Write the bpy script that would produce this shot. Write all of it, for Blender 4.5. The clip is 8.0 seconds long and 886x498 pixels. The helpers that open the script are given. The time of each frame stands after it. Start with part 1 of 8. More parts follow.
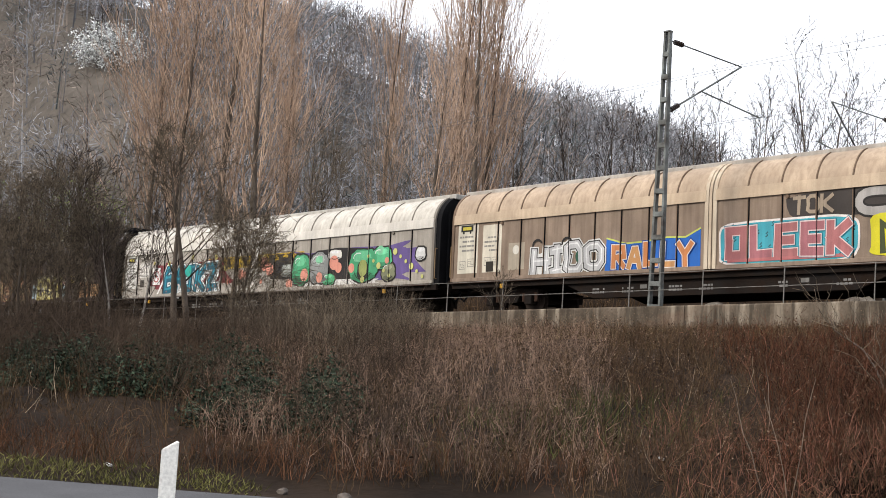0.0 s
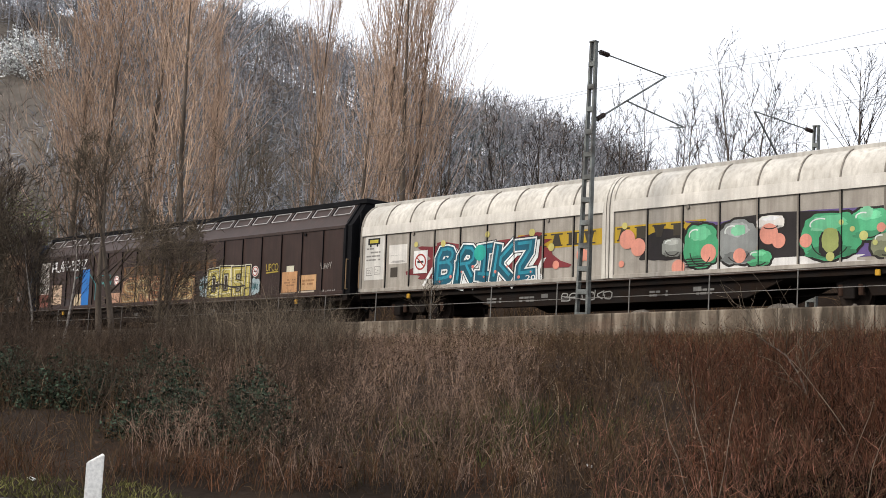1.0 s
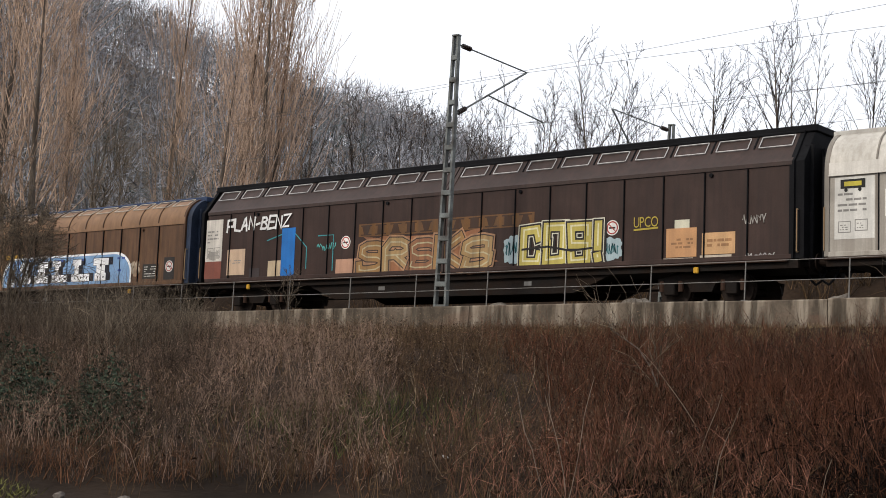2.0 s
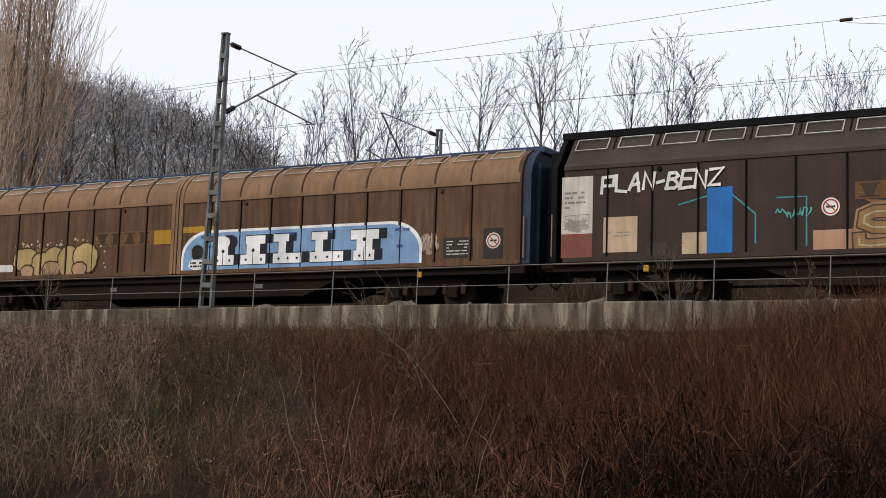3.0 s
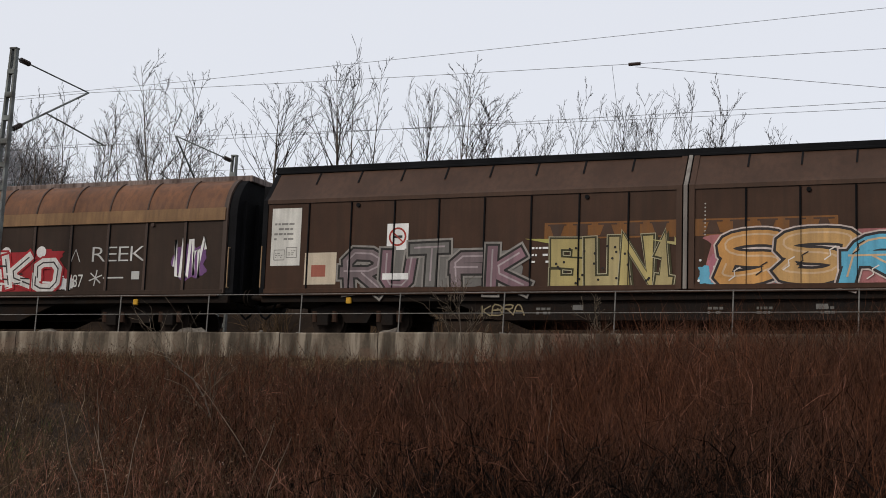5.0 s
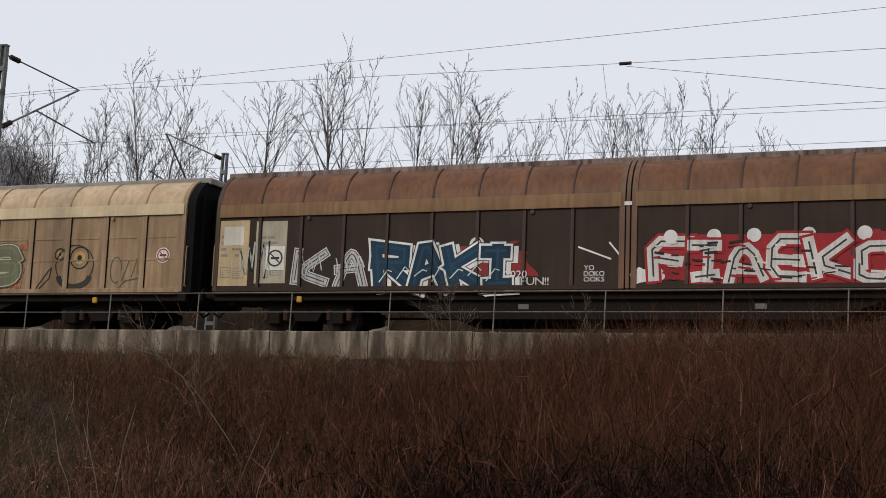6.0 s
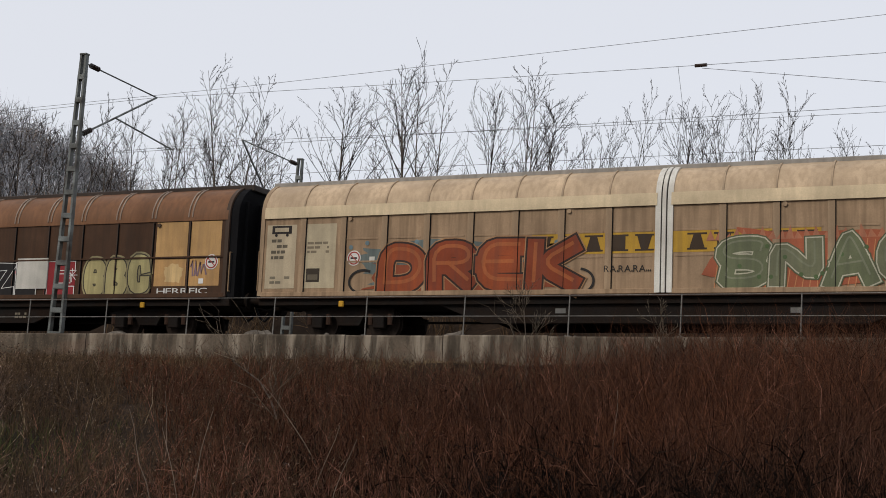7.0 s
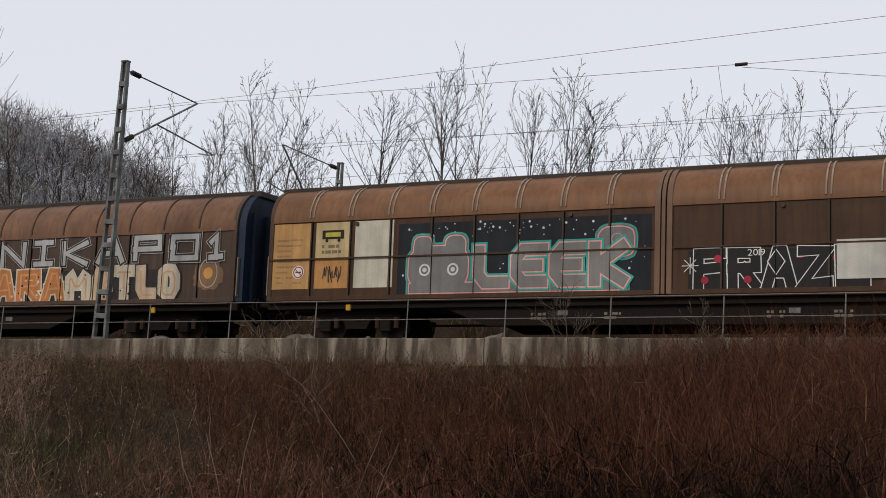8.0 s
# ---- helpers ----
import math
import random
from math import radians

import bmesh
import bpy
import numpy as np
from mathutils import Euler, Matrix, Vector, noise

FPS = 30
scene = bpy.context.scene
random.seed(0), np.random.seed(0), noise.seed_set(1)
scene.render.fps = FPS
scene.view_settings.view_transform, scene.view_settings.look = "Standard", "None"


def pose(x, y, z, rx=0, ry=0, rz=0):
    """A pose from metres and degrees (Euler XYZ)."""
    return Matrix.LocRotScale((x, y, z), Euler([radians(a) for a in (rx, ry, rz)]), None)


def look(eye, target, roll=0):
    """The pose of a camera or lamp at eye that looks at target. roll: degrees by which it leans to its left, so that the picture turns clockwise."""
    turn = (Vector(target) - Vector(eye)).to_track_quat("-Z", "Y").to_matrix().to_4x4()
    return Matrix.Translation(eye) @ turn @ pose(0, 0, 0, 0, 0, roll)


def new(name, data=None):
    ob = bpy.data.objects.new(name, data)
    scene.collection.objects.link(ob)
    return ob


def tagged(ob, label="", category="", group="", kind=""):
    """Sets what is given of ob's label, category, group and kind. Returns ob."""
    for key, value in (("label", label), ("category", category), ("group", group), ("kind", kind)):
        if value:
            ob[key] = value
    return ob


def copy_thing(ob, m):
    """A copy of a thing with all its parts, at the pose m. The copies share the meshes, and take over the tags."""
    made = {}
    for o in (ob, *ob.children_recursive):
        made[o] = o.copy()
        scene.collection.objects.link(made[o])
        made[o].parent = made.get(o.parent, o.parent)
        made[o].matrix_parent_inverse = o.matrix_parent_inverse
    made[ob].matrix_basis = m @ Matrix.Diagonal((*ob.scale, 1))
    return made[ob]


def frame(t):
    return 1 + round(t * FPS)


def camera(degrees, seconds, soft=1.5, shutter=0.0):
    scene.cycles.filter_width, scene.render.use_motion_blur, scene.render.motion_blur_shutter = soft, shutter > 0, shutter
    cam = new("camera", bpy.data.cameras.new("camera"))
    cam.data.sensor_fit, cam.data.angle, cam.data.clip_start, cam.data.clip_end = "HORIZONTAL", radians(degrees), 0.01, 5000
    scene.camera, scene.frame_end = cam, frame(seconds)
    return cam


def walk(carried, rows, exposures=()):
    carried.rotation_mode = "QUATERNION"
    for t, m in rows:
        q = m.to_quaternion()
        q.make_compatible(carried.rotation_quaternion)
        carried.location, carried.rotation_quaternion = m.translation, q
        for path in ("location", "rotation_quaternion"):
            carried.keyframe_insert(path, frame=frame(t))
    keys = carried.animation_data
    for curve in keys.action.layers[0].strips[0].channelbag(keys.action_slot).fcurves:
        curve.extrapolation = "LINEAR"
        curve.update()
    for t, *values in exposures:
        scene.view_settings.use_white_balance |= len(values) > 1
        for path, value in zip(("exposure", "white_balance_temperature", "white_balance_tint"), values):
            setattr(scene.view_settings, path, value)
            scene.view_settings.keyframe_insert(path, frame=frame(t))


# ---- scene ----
cam = camera(35.62, 8.0, soft=0.9)
EYE = (0.0, 0.0, 1.6)


def held(yaw, pitch, roll):
    """A hand-held camera on one spot: heading, then tilt, then lean."""
    return pose(*EYE, 0, 0, yaw) @ pose(0, 0, 0, pitch) @ pose(0, 0, 0, 0, roll) @ pose(0, 0, 0, 90)


PATH = [
    (0.0, 49.02, 4.85, -3.54), (0.5, 48.35, 5.14, -3.04), (1.0, 46.05, 5.40, -3.03), (1.5, 41.89, 5.66, -3.41),
    (2.0, 40.19, 5.37, -3.40), (2.2, 39.50, 5.25, -3.60), (3.3, 25.92, 6.49, -2.63), (3.5, 23.47, 6.78, -2.53),
    (4.0, 22.49, 7.72, -3.01), (4.5, 22.53, 7.95, -3.18), (4.7, 22.17, 7.72, -3.50), (5.8, 21.66, 7.82, -3.50),
    (6.0, 21.61, 7.70, -3.67), (6.5, 22.35, 7.92, -3.77), (7.0, 24.73, 7.67, -3.88), (7.5, 26.75, 7.76, -3.50),
    (8.0, 26.43, 7.67, -3.58)]
walk(cam, [(t, held(y, p, r)) for t, y, p, r in PATH],
     exposures=[(0.0, 0.79), (1.0, 0.64), (2.2, 0.38), (3.5, 0.03), (4.5, -0.10), (8.0, -0.16)])

# ---- light ----
world = bpy.data.worlds.new("overcast")
scene.world = world
world.use_nodes = True
wn, wl = world.node_tree.nodes, world.node_tree.links
sky = wn.new("ShaderNodeTexSky")
sky.sky_type, sky.sun_disc = "NISHITA", False
sky.sun_elevation, sky.sun_rotation = radians(32), radians(200)
sky_dim = wn.new("ShaderNodeVectorMath")
sky_dim.operation = "SCALE"
sky_dim.inputs["Scale"].default_value = 0.09
cloud = wn.new("ShaderNodeMix")
cloud.data_type = "RGBA"
cloud.inputs["Factor"].default_value = 0.86
cloud.inputs["B"].default_value = (0.883, 0.90, 0.962, 1)
wl.new(sky.outputs["Color"], sky_dim.inputs[0])
wl.new(sky_dim.outputs["Vector"], cloud.inputs["A"])
wl.new(cloud.outputs["Result"], wn["Background"].inputs["Color"])
wn["Background"].inputs["Strength"].default_value = 1.05
sun = new("sun", bpy.data.lights.new("sun", "SUN"))
sun.data.energy, sun.data.angle, sun.data.color = 1.65, radians(14), (1.0, 0.905, 0.78)
sun.matrix_world = look((0, 0, 60), (0 + 22, 60, 60 - 40))


# ---- materials ----
def mat(name, color, rough=0.7, metal=0.0, var=0.25, scale=3.0, fine=40.0, bump=0.15, stretch=(1, 1, 1), second=None, island=None, grain=0.45):
    """A surface with two scales of tone variation and a fine relief."""
    m = bpy.data.materials.new(name)
    m.use_nodes = True
    n, l = m.node_tree.nodes, m.node_tree.links
    b = n["Principled BSDF"]
    b.inputs["Roughness"].default_value, b.inputs["Metallic"].default_value = rough, metal
    b.inputs["Specular IOR Level"].default_value = 0.25 if rough < 0.7 else 0.08
    tc, mp = n.new("ShaderNodeTexCoord"), n.new("ShaderNodeMapping")
    mp.inputs["Scale"].default_value = stretch
    l.new(tc.outputs["Object"], mp.inputs["Vector"])
    big, small = n.new("ShaderNodeTexNoise"), n.new("ShaderNodeTexNoise")
    for tex, sc in ((big, scale), (small, fine)):
        tex.inputs["Scale"].default_value, tex.inputs["Detail"].default_value = sc, 6
        l.new(mp.outputs["Vector"], tex.inputs["Vector"])
    ramp = n.new("ShaderNodeValToRGB")
    ramp.color_ramp.elements[0].position, ramp.color_ramp.elements[1].position = 0.32, 0.70
    lo = second or tuple(c * (1 - var) for c in color)
    hi = tuple(min(1, c * (1 + var * 0.6)) for c in color)
    ramp.color_ramp.elements[0].color, ramp.color_ramp.elements[1].color = (*lo, 1), (*hi, 1)
    l.new(big.outputs["Fac"], ramp.inputs["Fac"])
    mul = n.new("ShaderNodeMix")
    mul.data_type, mul.blend_type = "RGBA", "MULTIPLY"
    mul.inputs["Factor"].default_value = grain
    gain = n.new("ShaderNodeMapRange")
    gain.inputs["From Min"].default_value, gain.inputs["From Max"].default_value = 0.3, 0.7
    gain.inputs["To Min"].default_value, gain.inputs["To Max"].default_value = 0.55, 1.35
    l.new(small.outputs["Fac"], gain.inputs["Value"])
    l.new(ramp.outputs["Color"], mul.inputs["A"])
    l.new(gain.outputs["Result"], mul.inputs["B"])
    out = mul.outputs["Result"]
    if island:
        geo, hsv, mr = n.new("ShaderNodeNewGeometry"), n.new("ShaderNodeHueSaturation"), n.new("ShaderNodeMapRange")
        mr.inputs["To Min"].default_value, mr.inputs["To Max"].default_value = island
        l.new(geo.outputs["Random Per Island"], mr.inputs["Value"])
        l.new(mr.outputs["Result"], hsv.inputs["Value"])
        l.new(out, hsv.inputs["Color"])
        out = hsv.outputs["Color"]
    l.new(out, b.inputs["Base Color"])
    if bump:
        bp = n.new("ShaderNodeBump")
        bp.inputs["Strength"].default_value, bp.inputs["Distance"].default_value = bump, 0.02
        l.new(small.outputs["Fac"], bp.inputs["Height"])
        l.new(bp.outputs["Normal"], b.inputs["Normal"])
    return m


def paint(name, color, dirt, rough=0.45, amount=0.5):
    """Old wagon paint: soot that has run down in streaks, cloudy grime and rust flecks."""
    m = mat(name, color, rough, 0.0, 0.24, 1.1, 30, 0.06, grain=0.18)
    n, l = m.node_tree.nodes, m.node_tree.links
    b = n["Principled BSDF"]
    b.inputs["Specular IOR Level"].default_value = 0.10
    src = b.inputs["Base Color"].links[0].from_socket
    tc, mp = n.new("ShaderNodeTexCoord"), n.new("ShaderNodeMapping")
    mp.inputs["Scale"].default_value = (5.0, 5.0, 0.35)
    tex = n.new("ShaderNodeTexNoise")
    tex.inputs["Scale"].default_value, tex.inputs["Detail"].default_value = 1.6, 8
    l.new(tc.outputs["Object"], mp.inputs["Vector"])
    l.new(mp.outputs["Vector"], tex.inputs["Vector"])
    mr = n.new("ShaderNodeMapRange")
    mr.inputs["From Min"].default_value, mr.inputs["From Max"].default_value = 0.42, 0.66
    mr.inputs["To Max"].default_value = amount
    l.new(tex.outputs["Fac"], mr.inputs["Value"])
    mx = n.new("ShaderNodeMix")
    mx.data_type = "RGBA"
    mx.inputs["B"].default_value = (*dirt, 1)
    l.new(mr.outputs["Result"], mx.inputs["Factor"])
    l.new(src, mx.inputs["A"])
    cloudy, lift, soft = n.new("ShaderNodeTexNoise"), n.new("ShaderNodeMapRange"), n.new("ShaderNodeMix")
    cloudy.inputs["Scale"].default_value, cloudy.inputs["Detail"].default_value = 2.3, 9
    lift.inputs["From Min"].default_value, lift.inputs["From Max"].default_value, lift.inputs["To Max"].default_value = 0.46, 0.72, amount * 0.8
    soft.data_type = "RGBA"
    soft.inputs["B"].default_value = (*(c * 0.8 + d * 0.35 for c, d in zip(dirt, color)), 1)
    l.new(tc.outputs["Object"], cloudy.inputs["Vector"])
    l.new(cloudy.outputs["Fac"], lift.inputs["Value"])
    l.new(lift.outputs["Result"], soft.inputs["Factor"])
    l.new(mx.outputs["Result"], soft.inputs["A"])
    l.new(soft.outputs["Result"], b.inputs["Base Color"])
    return m


def weathered_concrete():
    """Old cast concrete: cloudy grey-brown, pale lime streaks running down, dark moss and soot in patches."""
    m = mat("stained_concrete", (0.135, 0.108, 0.082), 0.95, 0, 0.45, 0.9, 16, 0.5, second=(0.065, 0.052, 0.039))
    n, l = m.node_tree.nodes, m.node_tree.links
    b = n["Principled BSDF"]
    src = b.inputs["Base Color"].links[0].from_socket
    tc = n.new("ShaderNodeTexCoord")
    for scale, stretch, lo, hi, most, color in ((1.0, (3.2, 2.0, 0.45), 0.52, 0.66, 0.7, (0.30, 0.255, 0.20)), (1.0, (4.2, 2.0, 0.6), 0.50, 0.64, 0.8, (0.045, 0.037, 0.028)), (0.7, (1.0, 1.0, 2.5), 0.56, 0.72, 0.6, (0.14, 0.085, 0.06))):
        mp, tex, mr, mx = n.new("ShaderNodeMapping"), n.new("ShaderNodeTexNoise"), n.new("ShaderNodeMapRange"), n.new("ShaderNodeMix")
        mp.inputs["Scale"].default_value = stretch
        mp.inputs["Location"].default_value = (lo * 37, 3.0, hi * 11)
        tex.inputs["Scale"].default_value, tex.inputs["Detail"].default_value = scale, 8
        mr.inputs["From Min"].default_value, mr.inputs["From Max"].default_value, mr.inputs["To Max"].default_value = lo, hi, most
        mx.data_type = "RGBA"
        mx.inputs["B"].default_value = (*color, 1)
        l.new(tc.outputs["Object"], mp.inputs["Vector"])
        l.new(mp.outputs["Vector"], tex.inputs["Vector"])
        l.new(tex.outputs["Fac"], mr.inputs["Value"])
        l.new(mr.outputs["Result"], mx.inputs["Factor"])
        l.new(src, mx.inputs["A"])
        src = mx.outputs["Result"]
    l.new(src, b.inputs["Base Color"])
    return m


SPRAYS = {}


def spray(color, worn=0.3):
    """Spray paint of one colour, uneven and a little dirty."""
    key = (*color, worn)
    if key not in SPRAYS:
        SPRAYS[key] = paint("spray_paint", color, tuple(c * 0.45 + 0.02 for c in color), 0.5, worn)
    return SPRAYS[key]


STEEL = mat("dark_steel", (0.010, 0.009, 0.0085), 0.8, 0.0, 0.4, 2, 25, 0.3, second=(0.015, 0.009, 0.006))
SOOT = mat("sooty_end", (0.008, 0.008, 0.009), 0.8, 0.0, 0.4, 1.5, 20, 0.2)
RUST = mat("rusty_sill", (0.055, 0.032, 0.023), 0.8, 0.1, 0.4, 1.5, 20, 0.2)
WHEEL = mat("wheel_steel", (0.022, 0.016, 0.013), 0.75, 0.1, 0.3, 4, 40, 0.2)
GALV = mat("weathered_mast_steel", (0.16, 0.175, 0.17), 0.65, 0.4, 0.35, 2.5, 35, 0.15, second=(0.055, 0.05, 0.045))
POSTM = mat("grey_rail_steel", (0.20, 0.19, 0.175), 0.7, 0.3, 0.3, 5, 50, 0.15)
WIREM = mat("wire", (0.10, 0.10, 0.10), 0.6, 0.4, 0.1, 3, 10, 0)
PORC = mat("brown_porcelain", (0.035, 0.022, 0.018), 0.3, 0, 0.2, 4, 30, 0)
CONC = weathered_concrete()
COPING = mat("old_coping_concrete", (0.125, 0.10, 0.072), 0.9, 0, 0.5, 1.5, 14, 0.5, second=(0.06, 0.052, 0.04))
BALLAST = mat("ballast_stone", (0.13, 0.11, 0.095), 0.95, 0, 0.5, 3, 22, 1.0)
RAILM = mat("rail_steel", (0.10, 0.065, 0.045), 0.6, 0.5, 0.3, 3, 30, 0.1)
SLEEPER = mat("sleeper_concrete", (0.20, 0.19, 0.17), 0.9, 0, 0.3, 3, 30, 0.3)
ASPHALT = mat("asphalt", (0.10, 0.10, 0.105), 0.9, 0, 0.2, 0.8, 60, 0.4)
BARK = mat("grey_bark", (0.105, 0.085, 0.068), 0.95, 0, 0.4, 2, 20, 0.5, (3, 3, 0.7))
TWIG = mat("bare_twigs", (0.040, 0.031, 0.026), 0.95, 0, 0.3, 1, 10, 0, island=(0.3, 1.7))
POPTW = mat("poplar_twigs", (0.42, 0.30, 0.22), 0.95, 0, 0.3, 0.4, 6, 0, island=(0.5, 1.5))
# distance haze is put into these colours: paler than near twigs, the greys bluer
WOODS = [mat("hazed_woods", c, 0.95, 0, 0.45, 0.11, 1.5, 0, island=(0.45, 1.5)) for c in ((0.255, 0.26, 0.28), (0.23, 0.19, 0.165), (0.295, 0.295, 0.31), (0.10, 0.12, 0.12))]
DRY = mat("dry_stems", (0.074, 0.047, 0.026), 0.95, 0, 0.4, 0.25, 3, 0, island=(0.3, 1.9))
REDST = mat("red_dogwood_stems", (0.052, 0.0195, 0.0098), 0.95, 0, 0.3, 0.35, 4, 0, second=(0.030, 0.0150, 0.0095), island=(0.05, 2.7))
WHIP = mat("grey_whip_stems", (0.105, 0.083, 0.06), 0.95, 0, 0.4, 0.3, 4, 0, island=(0.3, 1.9))
# the brightness of lit stems is put into this red
CANE = mat("lit_red_canes", (0.21, 0.10, 0.068), 0.9, 0, 0.3, 0.5, 5, 0, island=(0.4, 1.6))
PALE = mat("pale_dead_stalks", (0.27, 0.21, 0.145), 0.9, 0, 0.3, 1, 6, 0, island=(0.3, 1.9))
LEAF = mat("bramble_leaves", (0.026, 0.038, 0.024), 0.7, 0, 0.4, 1.2, 8, 0, island=(0.2, 2.3))
MOSS = mat("mossy_grass", (0.095, 0.09, 0.032), 0.95, 0, 0.35, 0.8, 8, 0, island=(0.3, 1.9))
BLOSSOM = mat("white_blossom", (0.60, 0.61, 0.60), 0.8, 0, 0.2, 1, 6, 0, island=(0.3, 1.9))
BUDS = mat("young_green_buds", (0.17, 0.20, 0.07), 0.8, 0, 0.2, 1, 6, 0, island=(0.3, 1.9))
PLASTIC = mat("white_plastic", (0.74, 0.73, 0.69), 0.5, 0, 0.12, 6, 40, 0.05)
CHIPS = mat("litter_paper", (0.7, 0.7, 0.68), 0.8, 0, 0.1, 4, 20, 0)


def ground_material():
    """Leaf litter and soil, mossy grass near the road, ballast dust near the line."""
    m = mat("embankment_soil", (0.024, 0.0155, 0.010), 1.0, 0, 0.5, 0.5, 7, 1.0, second=(0.012, 0.008, 0.0055))
    return m


SOIL = ground_material()
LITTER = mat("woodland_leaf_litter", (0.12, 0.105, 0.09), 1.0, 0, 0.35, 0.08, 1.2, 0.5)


# ---- mesh helpers ----
def mesh_of(name, verts, faces, material=None, smooth=False):
    me = bpy.data.meshes.new(name)
    me.from_pydata([tuple(v) for v in verts], [], [tuple(int(i) for i in f) for f in faces])
    if material:
        me.materials.append(material)
    if smooth:
        me.polygons.foreach_set("use_smooth", [True] * len(me.polygons))
    return me


def arrays_mesh(name, verts, quads, tris, material):
    """A big mesh from numpy arrays."""
    me = bpy.data.meshes.new(name)
    verts = np.asarray(verts, dtype=np.float32).reshape(-1, 3)
    loops = np.concatenate([np.asarray(quads, dtype=np.int32).ravel(), np.asarray(tris, dtype=np.int32).ravel()])
    nq, nt = len(quads), len(tris)
    me.vertices.add(len(verts))
    me.vertices.foreach_set("co", verts.ravel())
    me.loops.add(len(loops))
    me.loops.foreach_set("vertex_index", loops)
    me.polygons.add(nq + nt)
    me.polygons.foreach_set("loop_start", np.concatenate([np.arange(nq) * 4, nq * 4 + np.arange(nt) * 3]).astype(np.int32))
    me.update(calc_edges=True)
    me.materials.append(material)
    return me


def part(name, data, parent, label="", at=None):
    """Links a mesh, or a bmesh, as one object under a thing or a part."""
    ob = new(name, data)
    ob.parent = parent
    if at is not None:
        ob.matrix_basis = at
    return tagged(ob, label)


def box_bm(bm, x0, x1, y0, y1, z0, z1):
    v = [bm.verts.new((x, y, z)) for x in (x0, x1) for y in (y0, y1) for z in (z0, z1)]
    for f in ((0, 1, 3, 2), (4, 6, 7, 5), (0, 4, 5, 1), (2, 3, 7, 6), (0, 2, 6, 4), (1, 5, 7, 3)):
        bm.faces.new([v[i] for i in f])
    return v


def boxes(name, material, *dims, bevel=0.0):
    bm = bmesh.new()
    for d in dims:
        box_bm(bm, *d)
    if bevel:
        bmesh.ops.bevel(bm, geom=bm.edges[:], offset=bevel, segments=1, affect="EDGES")
    return finish(name, bm, material)


def finish(name, bm, material):
    bmesh.ops.recalc_face_normals(bm, faces=bm.faces[:])
    me = bpy.data.meshes.new(name)
    bm.to_mesh(me)
    bm.free()
    me.materials.append(material)
    return me


def cyl_bm(bm, p0, p1, r0, r1=None, seg=10):
    p0, p1 = Vector(p0), Vector(p1)
    r1 = r0 if r1 is None else r1
    q = (p1 - p0).to_track_quat("Z", "Y")
    rings = [[bm.verts.new(p + q @ Vector((r * math.cos(2 * math.pi * i / seg), r * math.sin(2 * math.pi * i / seg), 0))) for i in range(seg)]
             for p, r in ((p0, r0), (p1, r1))]
    for i in range(seg):
        j = (i + 1) % seg
        bm.faces.new((rings[0][i], rings[0][j], rings[1][j], rings[1][i]))
    bm.faces.new(rings[0][::-1])
    bm.faces.new(rings[1])


def cyls(name, material, *ends, seg=8):
    bm = bmesh.new()
    for e in ends:
        cyl_bm(bm, *e, seg=seg)
    return finish(name, bm, material)


def extruded(name, material, profile, x0, x1, smooth=False):
    """A closed (y, z) profile drawn out along x."""
    bm = bmesh.new()
    a = [bm.verts.new((x0, y, z)) for y, z in profile]
    b = [bm.verts.new((x1, y, z)) for y, z in profile]
    k = len(profile)
    for i in range(k):
        bm.faces.new((a[i], a[(i + 1) % k], b[(i + 1) % k], b[i]))
    bm.faces.new(a[::-1])
    bm.faces.new(b)
    return finish(name, bm, material)


def tubes(segs, sides=3):
    """Vertices and quads of many tapered sticks: rows p0, p1, r0, r1."""
    s = np.asarray(segs, dtype=float).reshape(-1, 8)
    p0, p1, r0, r1 = s[:, 0:3], s[:, 3:6], s[:, 6], s[:, 7]
    d = p1 - p0
    d /= np.linalg.norm(d, axis=1, keepdims=True) + 1e-9
    ref = np.where(np.abs(d[:, 2:3]) > 0.9, np.array([[1.0, 0, 0]]), np.array([[0, 0, 1.0]]))
    u = np.cross(d, ref)
    u /= np.linalg.norm(u, axis=1, keepdims=True) + 1e-9
    w = np.cross(d, u)
    vs, n = [], len(s)
    for p, r in ((p0, r0), (p1, r1)):
        for i in range(sides):
            a = 2 * math.pi * i / sides
            vs.append(p + (u * math.cos(a) + w * math.sin(a)) * r[:, None])
    v = np.stack(vs, axis=1).reshape(-1, 3)
    base = (np.arange(n) * 2 * sides)[:, None]
    q = np.concatenate([base + np.array([[i, (i + 1) % sides, sides + (i + 1) % sides, sides + i]]) for i in range(sides)])
    return v, q


def pipe(name, pts, r, material, sides=5):
    """One continuous tube through points, of one radius or one a point."""
    r = np.broadcast_to(np.asarray(r, dtype=float), (len(pts),))[:, None, None]
    pts = np.asarray(pts, dtype=float)
    d = np.gradient(pts, axis=0)
    d /= np.linalg.norm(d, axis=1, keepdims=True) + 1e-9
    u = np.cross(d, np.where(np.abs(d[:, 2:3]) > 0.9, [[1.0, 0, 0]], [[0, 0, 1.0]]))
    u /= np.linalg.norm(u, axis=1, keepdims=True) + 1e-9
    w = np.cross(d, u)
    a = np.arange(sides) * 2 * np.pi / sides
    v = pts[:, None, :] + r * (u[:, None, :] * np.cos(a)[None, :, None] + w[:, None, :] * np.sin(a)[None, :, None])
    k = np.arange(len(pts) - 1)[:, None] * sides
    i = np.arange(sides)[None, :]
    j = (i + 1) % sides
    q = np.stack([k + i, k + j, k + sides + j, k + sides + i], axis=-1).reshape(-1, 4)
    return arrays_mesh(name, v, q, np.zeros((0, 3), int), material)


